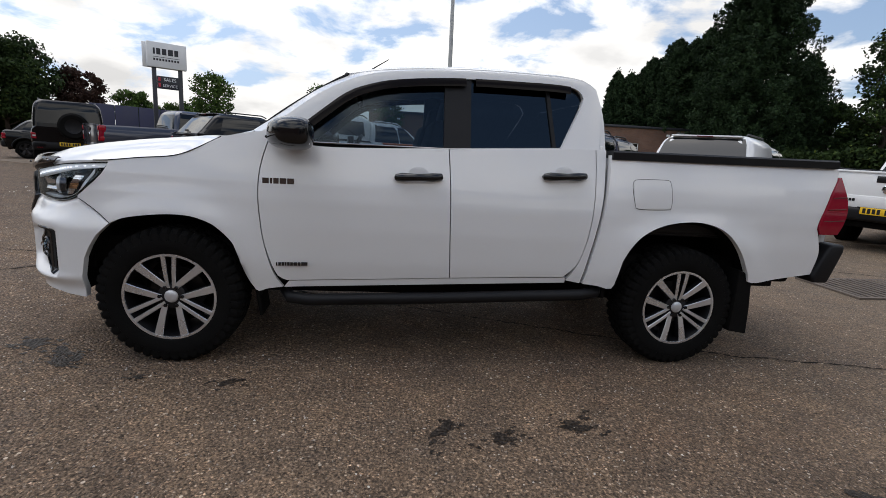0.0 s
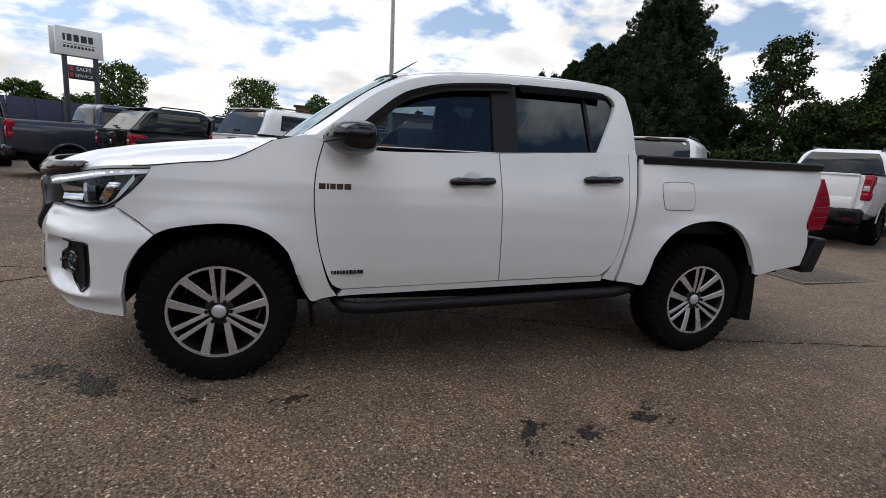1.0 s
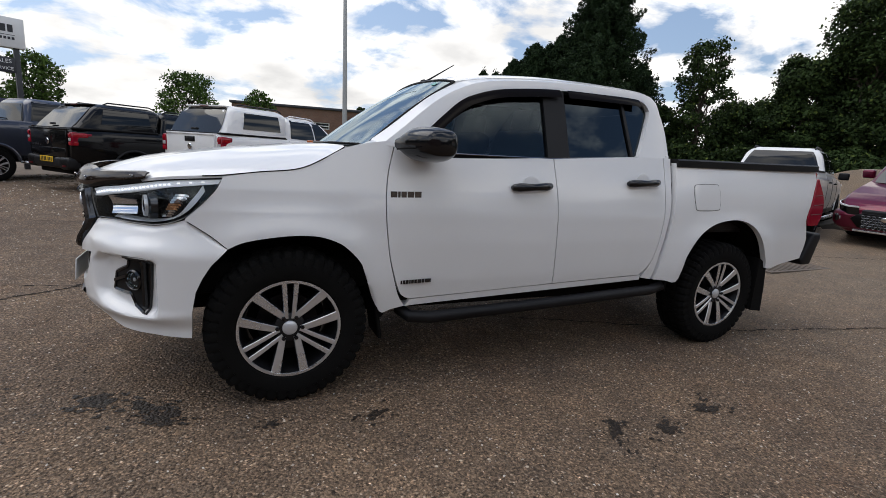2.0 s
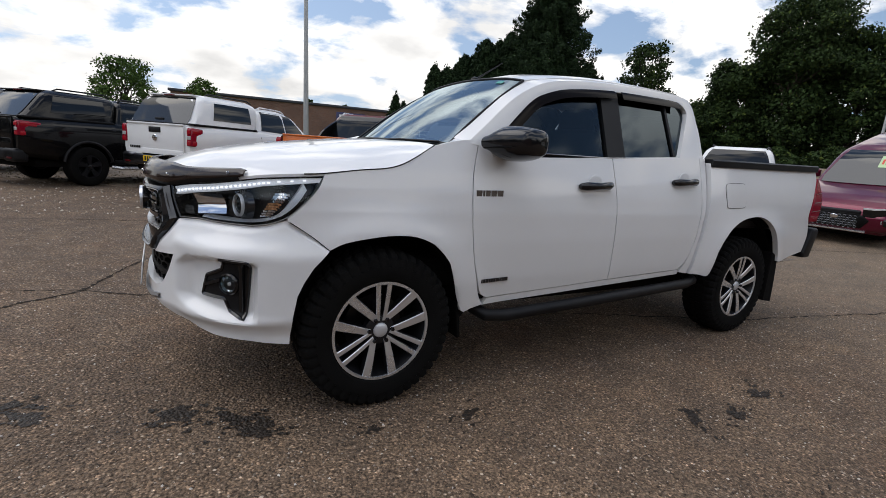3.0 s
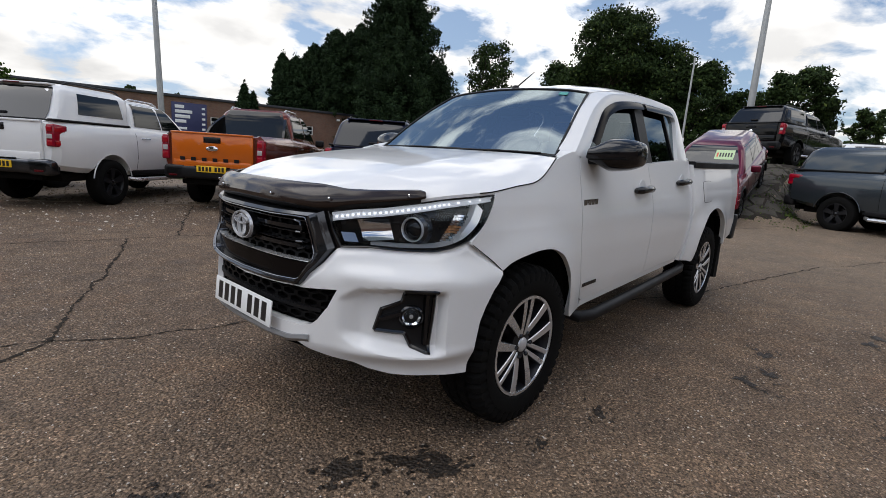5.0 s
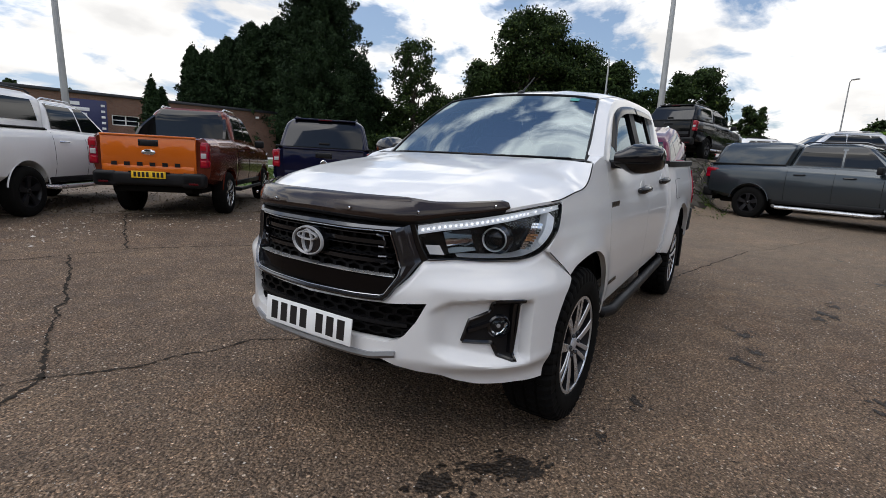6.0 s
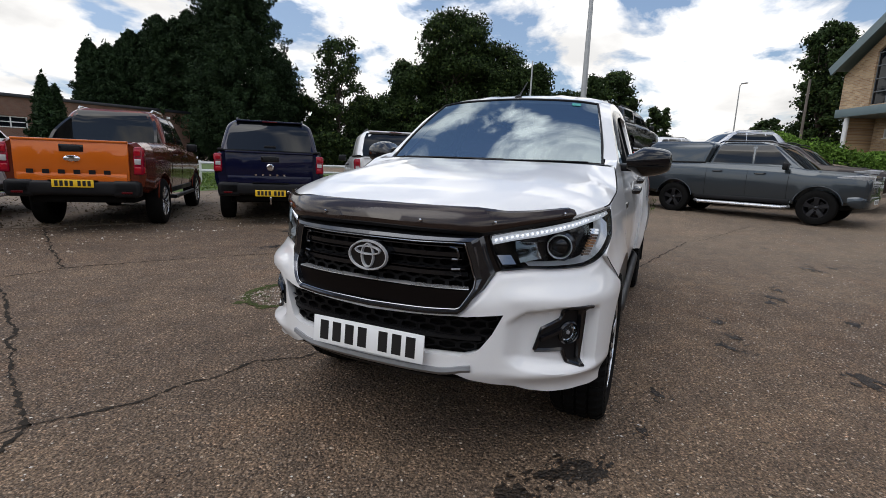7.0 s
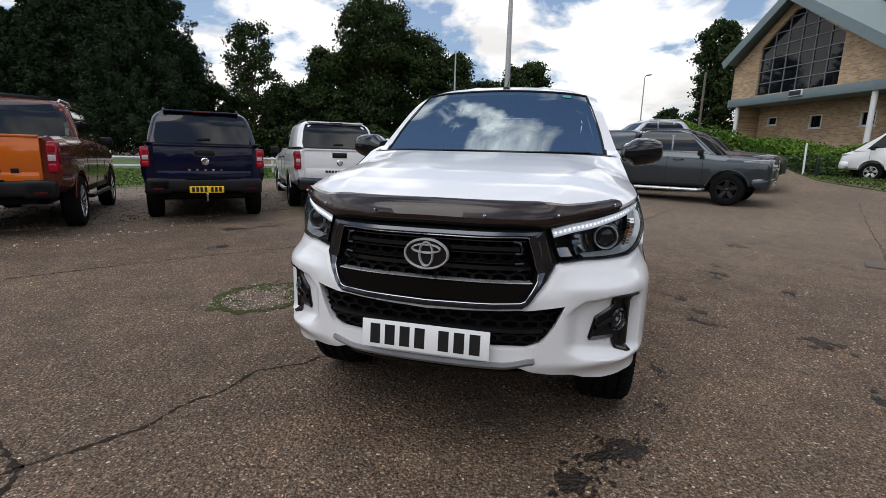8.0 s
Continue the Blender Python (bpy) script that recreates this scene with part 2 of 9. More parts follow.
CAR_SCREEN = material("car_windscreen", (0.006, 0.008, 0.009), 0.03, 0, 0, 0.6)
PLATE_WHITE = varied("plate_white", (0.78, 0.79, 0.78), 0.35, amount=0.06)
PLATE_YELLOW = varied("plate_yellow", (0.80, 0.50, 0.02), 0.35, amount=0.06)
INK = material("black_ink", (0.008, 0.008, 0.009), 0.4)
SEAT_CLOTH = varied("seat_cloth", (0.022, 0.022, 0.025), 0.8, amount=0.3, fine=200, spec=0.2)
SMOKED = varied("smoked_acrylic", (0.024, 0.015, 0.012), 0.14, amount=0.30, scale=6, rough_var=0.08, spec=0.42)
BADGE = varied("silver_badge", (0.62, 0.63, 0.65), 0.25, 0.5, amount=0.08)
DEFLECTOR = material("dark_deflector", (0.007, 0.0055, 0.005), 0.12, 0, 0.0, 0.05)
DARK_CHROME = varied("dark_chrome", (0.24, 0.245, 0.26), 0.16, 1.0, amount=0.1, rough_var=0.05)
STRIP = varied("lamp_strip", (0.80, 0.81, 0.83), 0.25, 0.25, amount=0.15, fine=150)
LIT_STRIP = glowing("lit_lamp_strip", (0.62, 0.64, 0.68), 0.22)
REFLECTOR = varied("lamp_reflector", (0.86, 0.87, 0.88), 0.22, 0.25, amount=0.08, fine=90)


# ---- shaping helpers ----
def finish(bm, smooth=True, sharp=35):
    me = bpy.data.meshes.new("mesh")
    bmesh.ops.recalc_face_normals(bm, faces=bm.faces[:])
    bm.to_mesh(me)
    bm.free()
    if smooth:
        me.shade_smooth()
        me.set_sharp_from_angle(angle=radians(sharp))
    return me


def part(name, bm, mat, parent=None, label="", smooth=True, sharp=35):
    """One mesh object, under a thing where one is given."""
    me = bm if isinstance(bm, bpy.types.Mesh) else finish(bm, smooth, sharp)
    me.name = name
    if mat and not me.materials:
        me.materials.append(mat)
    ob = new(name, me)
    if parent:
        ob.parent = parent
    return tagged(ob, label)


def thing(name, m, label, category, group="", kind=""):
    ob = new(name)
    ob.matrix_basis = m
    ob.empty_display_size = 0.2
    return tagged(ob, label, category, group, kind)


def bm_of(verts, faces):
    bm = bmesh.new()
    vs = [bm.verts.new(v) for v in verts]
    for f in faces:
        try:
            bm.faces.new([vs[i] for i in f])
        except ValueError:
            pass
    return bm


def joined(*bms):
    """Several bmeshes as one."""
    out = bmesh.new()
    for b in bms:
        me = bpy.data.meshes.new("tmp")
        b.to_mesh(me)
        b.free()
        out.from_mesh(me)
        bpy.data.meshes.remove(me)
    return out


def box(size, at=(0, 0, 0), bevel=0.0, turn=None, segments=2):
    bm = bmesh.new()
    bmesh.ops.create_cube(bm, size=1.0)
    bmesh.ops.scale(bm, vec=size, verts=bm.verts[:])
    if bevel:
        bmesh.ops.bevel(bm, geom=bm.edges[:], offset=bevel, segments=segments, affect="EDGES", profile=0.5)
    if turn is not None:
        bmesh.ops.rotate(bm, cent=(0, 0, 0), matrix=Euler([radians(a) for a in turn]).to_matrix(), verts=bm.verts[:])
    bmesh.ops.translate(bm, vec=at, verts=bm.verts[:])
    return bm


def arr(pts):
    return np.array(pts, float)


def curve(pts, n, smooth=True):
    """n + 1 points along a polyline, at even steps; smooth rounds it (Catmull-Rom)."""
    p = arr(pts)
    if smooth and len(p) > 2:
        q = np.vstack([2 * p[0] - p[1], p, 2 * p[-1] - p[-2]])
        out = []
        for i in range(1, len(q) - 2):
            for t in np.linspace(0, 1, 12, endpoint=False):
                a, b, c, d = q[i - 1], q[i], q[i + 1], q[i + 2]
                out.append(0.5 * (2 * b + (c - a) * t + (2 * a - 5 * b + 4 * c - d) * t**2 + (3 * b - a - 3 * c + d) * t**3))
        p = np.vstack([out, p[-1]])
    s = np.r_[0, np.cumsum(np.linalg.norm(np.diff(p, axis=0), axis=1))]
    want = np.linspace(0, s[-1], n + 1)
    return np.stack([np.interp(want, s, p[:, k]) for k in range(p.shape[1])], 1)


def coons(b, r, t, l):
    """A patch between four edges: bottom and top run along u, left and right along v."""
    nu, nv = len(b), len(l)
    u, v = np.linspace(0, 1, nu)[None, :, None], np.linspace(0, 1, nv)[:, None, None]
    ruled = (1 - v) * b[None] + v * t[None] + (1 - u) * l[:, None] + u * r[:, None]
    return ruled - ((1 - u) * (1 - v) * b[0] + u * (1 - v) * b[-1] + (1 - u) * v * t[0] + u * v * t[-1])


def sheet(grid, inward=None):
    """Quads over a grid of points; inward (a vector, or a grid of them) gives it a folded rim of that depth."""
    nv, nu = grid.shape[:2]
    verts = [tuple(p) for p in grid.reshape(-1, 3)]
    faces = [(j * nu + i, j * nu + i + 1, (j + 1) * nu + i + 1, (j + 1) * nu + i) for j in range(nv - 1) for i in range(nu - 1)]
    if inward is not None:
        inw = np.broadcast_to(arr(inward), grid.shape).reshape(-1, 3)
        rim = [i for i in range(nu)] + [j * nu + nu - 1 for j in range(1, nv)] + [(nv - 1) * nu + i for i in range(nu - 2, -1, -1)] + [j * nu for j in range(nv - 2, 0, -1)]
        n0 = len(verts)
        verts += [tuple(arr(verts[k]) + inw[k]) for k in rim]
        faces += [(rim[k], rim[(k + 1) % len(rim)], n0 + (k + 1) % len(rim), n0 + k) for k in range(len(rim))]
    return bm_of(verts, faces)


def solid(grid, inner):
    """A closed shell between two grids of the same shape."""
    nv, nu = grid.shape[:2]
    n = nu * nv
    verts = [tuple(p) for p in grid.reshape(-1, 3)] + [tuple(p) for p in inner.reshape(-1, 3)]
    faces = []
    for j in range(nv - 1):
        for i in range(nu - 1):
            a, b, c, d = j * nu + i, j * nu + i + 1, (j + 1) * nu + i + 1, (j + 1) * nu + i
            faces += [(a, b, c, d), (n + d, n + c, n + b, n + a)]
    rim = [i for i in range(nu)] + [j * nu + nu - 1 for j in range(1, nv)] + [(nv - 1) * nu + i for i in range(nu - 2, -1, -1)] + [j * nu for j in range(nv - 2, 0, -1)]
    faces += [(rim[(k + 1) % len(rim)], rim[k], n + rim[k], n + rim[(k + 1) % len(rim)]) for k in range(len(rim))]
    return bm_of(verts, faces)


def rings(sections, closed=True, caps=True):
    """A skin over rings of points (each ring closed), capped at both ends."""
    n = len(sections[0])
    verts = [tuple(p) for s in sections for p in s]
    faces = []
    for k in range(len(sections) - 1):
        for i in range(n if closed else n - 1):
            j = (i + 1) % n
            faces.append((k * n + i, k * n + j, (k + 1) * n + j, (k + 1) * n + i))
    if caps:
        faces.append(tuple(range(n - 1, -1, -1)))
        faces.append(tuple((len(sections) - 1) * n + i for i in range(n)))
    return bm_of(verts, faces)


def tube(pts, radius, n=10, caps=True):
    p = arr(pts)
    rad = np.broadcast_to(radius, len(p))
    secs, up = [], None
    for i in range(len(p)):
        d = p[min(i + 1, len(p) - 1)] - p[max(i - 1, 0)]
        d = d / (np.linalg.norm(d) + 1e-9)
        if up is None:
            up = arr((0, 0, 1)) if abs(d[2]) < 0.9 else arr((1, 0, 0))
        side = np.cross(d, up)
        side /= np.linalg.norm(side) + 1e-9
        up = np.cross(side, d)
        secs.append([p[i] + rad[i] * (math.cos(a) * side + math.sin(a) * up) for a in np.linspace(0, 2 * math.pi, n, endpoint=False)])
    return rings(secs, caps=caps)


def lathe(profile, n=48, axis="y", closed=False):
    """Turns a profile of (distance from the axis, place along it) round the y or z axis."""
    secs = []
    for a in np.linspace(0, 2 * math.pi, n, endpoint=False):
        c, s = math.cos(a), math.sin(a)
        secs.append([(r * c, h, r * s) if axis == "y" else (r * c, r * s, h) for r, h in profile])
    m = len(profile)
    verts = [v for sec in secs for v in sec]
    faces = []
    for k in range(n):
        for i in range(m if closed else m - 1):
            j, k2 = (i + 1) % m, (k + 1) % n
            faces.append((k * m + i, k * m + j, k2 * m + j, k2 * m + i))
    bm = bm_of(verts, faces)
    bmesh.ops.remove_doubles(bm, verts=bm.verts[:], dist=1e-5)
    return bm


def prism(poly, axis, lo, hi):
    """A flat outline pulled straight along an axis. poly holds the other two coordinates in order."""
    def at(p, h):
        return {"x": (h, p[0], p[1]), "y": (p[0], h, p[1]), "z": (p[0], p[1], h)}[axis]
    n = len(poly)
    verts = [at(p, lo) for p in poly] + [at(p, hi) for p in poly]
    faces = [tuple(range(n)), tuple(range(2 * n - 1, n - 1, -1))] + [(i, n + i, n + (i + 1) % n, (i + 1) % n) for i in range(n)]
    return bm_of(verts, faces)


def bevelled(bm, width, segments=2, angle=30):
    bmesh.ops.recalc_face_normals(bm, faces=bm.faces[:])
    edges = [e for e in bm.edges if e.is_manifold and e.calc_face_angle(0) > radians(angle)]
    bmesh.ops.bevel(bm, geom=edges, offset=width, segments=segments, affect="EDGES", profile=0.5, clamp_overlap=True)
    return bm


def cut(bm, *cutters):
    """The bmesh less the cutters."""
    bmesh.ops.recalc_face_normals(bm, faces=bm.faces[:])
    me = bpy.data.meshes.new("cut")
    bm.to_mesh(me)
    bm.free()
    ob = new("cut", me)
    others = []
    for c in cutters:
        bmesh.ops.recalc_face_normals(c, faces=c.faces[:])
        cm = bpy.data.meshes.new("cutter")
        c.to_mesh(cm)
        c.free()
        co = new("cutter", cm)
        others.append(co)
        mod = ob.modifiers.new("cut", "BOOLEAN")
        mod.operation, mod.solver, mod.object = "DIFFERENCE", "EXACT", co
    got = bpy.data.meshes.new_from_object(ob.evaluated_get(bpy.context.evaluated_depsgraph_get()))
    out = bmesh.new()
    out.from_mesh(got)
    for o in (ob, *others):
        bpy.data.objects.remove(o)
    bpy.data.meshes.remove(got)
    return out


def moved(bm, at=(0, 0, 0), turn=None, scale=None):
    if scale is not None:
        bmesh.ops.scale(bm, vec=scale, verts=bm.verts[:])
    if turn is not None:
        bmesh.ops.rotate(bm, cent=(0, 0, 0), matrix=Euler([radians(a) for a in turn]).to_matrix(), verts=bm.verts[:])
    bmesh.ops.translate(bm, vec=at, verts=bm.verts[:])
    return bm


def flipped(bm):
    """The mirror image across y = 0."""
    bmesh.ops.scale(bm, vec=(1, -1, 1), verts=bm.verts[:])
    bmesh.ops.reverse_faces(bm, faces=bm.faces[:])
    return bm


# ---- ground ----
def smooth01(t):
    t = min(1.0, max(0.0, t))
    return t * t * (3 - 2 * t)


def ground_z(x, y):
    """The yard is level round the truck, climbs gently to the east, and a broken stone ramp leads up to a terrace."""
    z = 0.25 * smooth01((x - 5.5) / 7.0) + 0.45 * smooth01((x - 11.0) / 6.0) * smooth01((-3.0 - y) / 5.0)
    ramp_up = min(1.0, max(0.0, (x - 10.4) / 5.6)) * smooth01((y + 0.75) / 0.9) * smooth01((3.6 - y) / 1.2)
    bank = smooth01((x - 15.4) / 1.8) * smooth01((y + 9.0) / 3.0) * smooth01((9.0 - y) / 4.0)
    return z + (1.72 - z) * max(ramp_up, bank)


def ground_sheet():
    xs = np.unique(np.r_[np.linspace(-900, -60, 12), np.linspace(-60, -8, 14), np.linspace(-8, 8, 33), np.linspace(8, 26, 61), np.linspace(26, 60, 18), np.linspace(60, 900, 12)])
    ys = np.unique(np.r_[np.linspace(-900, -60, 12), np.linspace(-60, -12, 14), np.linspace(-12, 12, 61), np.linspace(12, 60, 20), np.linspace(60, 900, 12)])
    grid = arr([[(x, y, ground_z(x, y)) for x in xs] for y in ys])
    bm = sheet(grid)
    return tagged(part("ground", bm, ASPHALT), "worn brown-grey asphalt yard with loose stone chips", "ground", kind="structure")


ground_sheet()


# ---- the white pickup ----
# Its front axle stands at x = 0, the nose points to -x, the middle line is y = 0.
PLAN_LOW = arr([(-0.966, 0), (-0.958, 0.2), (-0.929, 0.365), (-0.90, 0.44), (-0.853, 0.526), (-0.795, 0.62), (-0.735, 0.70), (-0.672, 0.76), (-0.61, 0.80), (-0.53, 0.840), (-0.42, 0.868), (-0.30, 0.884), (-0.20, 0.890)])
PLAN_HIGH = arr([(-0.955, 0), (-0.946, 0.2), (-0.915, 0.33), (-0.876, 0.414), (-0.842, 0.473), (-0.775, 0.56), (-0.69, 0.65), (-0.60, 0.730), (-0.53, 0.774), (-0.42, 0.820), (-0.30, 0.843), (-0.20, 0.850)])
NOSE_LOW, NOSE_HIGH = curve(PLAN_LOW, 80), curve(PLAN_HIGH, 80)
NOSE_LENGTH = float(np.sum(np.linalg.norm(np.diff(NOSE_LOW, axis=0), axis=1)))


def nose(u, z, inset=0.0):
    """A point on the wrap of the front: u runs round it from the middle, inset goes in along its normal. The bumper's plan is fuller than that of the lamps above it."""
    a = min(abs(u) / NOSE_LENGTH, 1.0) * 80
    k = smooth01((z - 0.74) / 0.15)

    def at(c):
        c = min(80.0, max(0.0, c))
        i = min(79, int(c))
        f = c - i
        lo, hi = NOSE_LOW[i] * (1 - f) + NOSE_LOW[i + 1] * f, NOSE_HIGH[i] * (1 - f) + NOSE_HIGH[i + 1] * f
        return lo * (1 - k) + hi * k
    p = at(a)
    tx, ty = at(a + 0.6) - at(a - 0.6)
    n = math.hypot(tx, ty)
    inset = inset + 0.25 * max(0.0, z - 1.0) * smooth01((abs(u) - 0.6) / 0.5) + 0.10 * max(0.0, z - 0.98)
    x, y = p[0] + ty / n * inset, p[1] - tx / n * inset
    return (x, math.copysign(y, u) if u else y, z)


def recess(a, z):
    """How far the bumper is sunk round the fog lamp, with a firm brow above and a lip below."""
    top = np.interp(a, [0.53, 0.56, 0.63, 0.785, 0.90, 1.0], [0.690, 0.705, 0.740, 0.752, 0.745, 0.74])
    low = np.interp(a, [0.45, 0.62, 0.80, 0.98], [0.560, 0.500, 0.468, 0.460])
    return 0.042 * smooth01((a - 0.53) / 0.10) * smooth01((0.975 - a) / 0.035) * smooth01((top - z) / 0.030) * smooth01((z - low) / 0.050)


SIDE_Z = [0.36, 0.46, 0.60, 0.80, 0.96, 1.06, 1.13, 1.20, 1.28, 1.35]
SIDE_Y = [0.785, 0.803, 0.828, 0.842, 0.840, 0.824, 0.806, 0.786, 0.764, 0.745]
ARCH_F = [(-0.432, 0.36), (-0.426, 0.50), (-0.408, 0.60), (-0.381, 0.66), (-0.343, 0.722), (-0.275, 0.793), (-0.205, 0.824), (-0.077, 0.847), (0.048, 0.856), (0.16, 0.843), (0.273, 0.790), (0.372, 0.69), (0.429, 0.581), (0.455, 0.44)]
ARCH_R = [(2.60, 0.515), (2.618, 0.66), (2.687, 0.805), (2.786, 0.888), (2.929, 0.939), (3.118, 0.953), (3.284, 0.905), (3.408, 0.785), (3.496, 0.64), (3.53, 0.56)]


def side_y(x, z, wider=0.0):
    """The half width of the body side."""
    y = np.interp(z, SIDE_Z, SIDE_Y)
    if x < 0.1:
        front = np.interp(x, [-0.8, -0.68, -0.55, -0.40, -0.25, 0.1], [0.70, 0.79, 0.83, 0.85, 0.858, 0.862])
        y += (front - 0.862) * (1 if z < 1.0 else max(0.2, 1 - (z - 1.0) * 4))
    y += wider - 0.002 * smooth01((0.02 - x) / 0.28)
    if x > 3.7:
        y -= 0.05 * (x - 3.7)
    for cx, cz, r in ((0.0, 0.39, 0.455), (3.07, 0.42, 0.50)):
        d = math.hypot(x - cx, z - cz) - r
        if d > -0.06:
            y += 0.034 * math.exp(-(max(0, d) / 0.13) ** 2) * smooth01((1.08 - z) / 0.25)
    return y


def bed_y(x, z):
    return side_y(x, z, (0.036 + 0.024 * smooth01((z - 0.9) / 0.3)) * (0.30 + 0.70 * smooth01((x - 2.42) / 0.30)))


def glass_y(z):
    return 0.752 - (z - 1.27) * 0.345


def side_patch(b, r, t, l, nu, nv, inset=0.0, fn=side_y):
    g = coons(curve(b, nu), curve(r, nv), curve(t, nu), curve(l, nv))
    return arr([[(p[0], -(fn(*p) - inset), p[1]) for p in row] for row in g])


def both(name, bm_maker, mat, parent, label="", **kw):
    """A part on the near side and its mirror image on the far side."""
    return [part(name, bm_maker(), mat, parent, label, **kw), part(name, flipped(bm_maker()), mat, parent, label, **kw)]


def wheel_parts(parent, at, out, tyre_r=0.385, width=0.26, rim_r=0.243, spokes="twin", face=SILVER, pocket=ALLOY_DARK, lugs=True, cap=BADGE):
    """A wheel in its own frame: axis along y, its face towards -y; out is -1 or 1 for the side it faces."""
    w2 = width / 2
    wheel = new("wheel")
    wheel.parent = parent
    wheel.matrix_basis = pose(*at, 0, 0, 0 if out < 0 else 180)
    R = tyre_r
    prof = [(rim_r - 0.004, -w2 + 0.03), (rim_r + 0.012, -w2 + 0.008), (rim_r + 0.045, -w2 - 0.002), (R - 0.055, -w2 + 0.002), (R - 0.022, -w2 + 0.014), (R - 0.006, -w2 + 0.035), (R, -w2 + 0.07), (R + 0.001, 0), (R, w2 - 0.07), (R - 0.006, w2 - 0.035), (R - 0.022, w2 - 0.014), (R - 0.055, w2 - 0.002), (rim_r + 0.04, w2), (rim_r, w2 - 0.02)]
    if lugs:
        # tread blocks raised out of one skin
        lanes = [(rim_r - 0.004, -w2 + 0.03, 0), (rim_r + 0.012, -w2 + 0.008, 0), (rim_r + 0.045, -w2 - 0.002, 0), (R - 0.062, -w2 + 0.000, 0), (R - 0.058, -w2 + 0.001, 1), (R - 0.020, -w2 + 0.006, 1), (R + 0.001, -w2 + 0.030, 1), (R + 0.005, -w2 + 0.064, 1), (R - 0.008, -w2 + 0.068, 0), (R - 0.008, -w2 + 0.076, 0), (R + 0.006, -w2 + 0.080, 2), (R + 0.006, -0.008, 2), (R - 0.008, -0.005, 0), (R - 0.008, 0.005, 0)]
        lanes += [(r, -h, {0: 0, 1: 3, 2: 4}[k]) for r, h, k in reversed(lanes)]
        n, count = 176, 44
        secs = []
        for j in range(n):
            a = 2 * math.pi * j / n
            ring = []
            for r, h, k in lanes:
                low = (k == 1 and j % 4 == 3) or (k == 2 and (j + 2) % 4 == 0) or (k == 3 and (j + 1) % 4 == 3) or (k == 4 and (j + 3) % 4 == 0)
                r2 = r - (0.014 if low else 0.0)
                h2 = h * (0.975 if low and k in (1, 3) else 1.0)
                ring.append((r2 * math.cos(a), h2, r2 * math.sin(a)))
            secs.append(ring)
        secs.append(secs[0])
        tyre = rings(secs, closed=False, caps=False)
        bmesh.ops.remove_doubles(tyre, verts=tyre.verts[:], dist=1e-5)
    else:
        tyre = lathe(prof, 72)
    part("tyre", tyre, RUBBER, wheel, sharp=28)
    f = -w2 + 0.012
    barrel = lathe([(rim_r + 0.002, f + 0.01), (rim_r + 0.004, f), (rim_r - 0.009, f - 0.001), (rim_r - 0.011, f + 0.006)], 64)
    rim = part("rim", barrel, face, wheel)
    part("rim_barrel", lathe([(rim_r - 0.011, f + 0.006), (rim_r - 0.022, f + 0.03), (rim_r - 0.035, f + 0.10), (rim_r - 0.045, w2 - 0.03)], 48), pocket, rim)
    part("brake_disc", lathe([(0.02, 0.005), (0.150, 0.005), (0.150, 0.03), (0.02, 0.03)], 40), ALLOY_DARK, rim)
    part("hub_back", lathe([(0.0, 0.06), (rim_r - 0.05, 0.06), (rim_r - 0.05, 0.075), (0.0, 0.075)], 32), DARK_INSIDE, rim)
    dish = lambda r: f + 0.004 + 0.028 * (1 - r / rim_r) ** 2
    if spokes == "twin":
        # thin parallel pairs alternate with wide splayed pairs
        for k in range(6):
            for s in (-1, 1):
                thin = k % 2 == 0
                a = math.pi / 2 + k * math.pi / 3

                def spoke(depth, lift, grow, thin=thin, s=s, a=a):
                    secs = []
                    for q in np.linspace(0, 1, 6):
                        r = 0.048 + q * (rim_r - 0.060)
                        off = s * (0.016 + 0.013 * q) if thin else s * (0.034 + 0.036 * q)
                        w = (0.014 + 0.006 * q if thin else 0.026 + 0.016 * q) + grow
                        y0 = dish(r) - lift
                        secs.append([(r, y0, off - w / 2), (r, y0, off + w / 2), (r, y0 + depth, off + w / 2 + 0.003), (r, y0 + depth, off - w / 2 - 0.003)])
                    bm = rings(secs)
                    bmesh.ops.rotate(bm, cent=(0, 0, 0), matrix=Matrix.Rotation(-a, 3, "Y"), verts=bm.verts[:])
                    return bm
                part("spoke", spoke(0.004, 0.003, 0.0), face, rim, "machined silver spoke face", sharp=40)
                part("spoke_side", spoke(0.040, 0.0, 0.004), pocket, rim, "dark painted spoke flank", sharp=40)
    else:
        for k in range(5):
            a = math.pi / 2 + k * 2 * math.pi / 5
            secs = []
            for q in np.linspace(0, 1, 5):
                r = 0.04 + q * (rim_r - 0.05)
                w = 0.055 + 0.05 * q
                secs.append([(r, dish(r), -w / 2), (r, dish(r), w / 2), (r, dish(r) + 0.03, w / 2 + 0.006), (r, dish(r) + 0.03, -w / 2 - 0.006)])
            bm = rings(secs)
            bmesh.ops.rotate(bm, cent=(0, 0, 0), matrix=Matrix.Rotation(-a, 3, "Y"), verts=bm.verts[:])
            part("spoke", bm, face, rim, sharp=40)
    c = dish(0.03)
    part("hub", lathe([(0, c - 0.004), (0.06, c - 0.002), (0.074, c + 0.006), (0.076, c + 0.04), (0, c + 0.04)], 30), pocket, rim)
    part("centre_cap", lathe([(0, c - 0.016), (0.024, c - 0.015), (0.035, c - 0.008), (0.038, c), (0, c)], 28), cap, rim, "silver wheel centre cap")
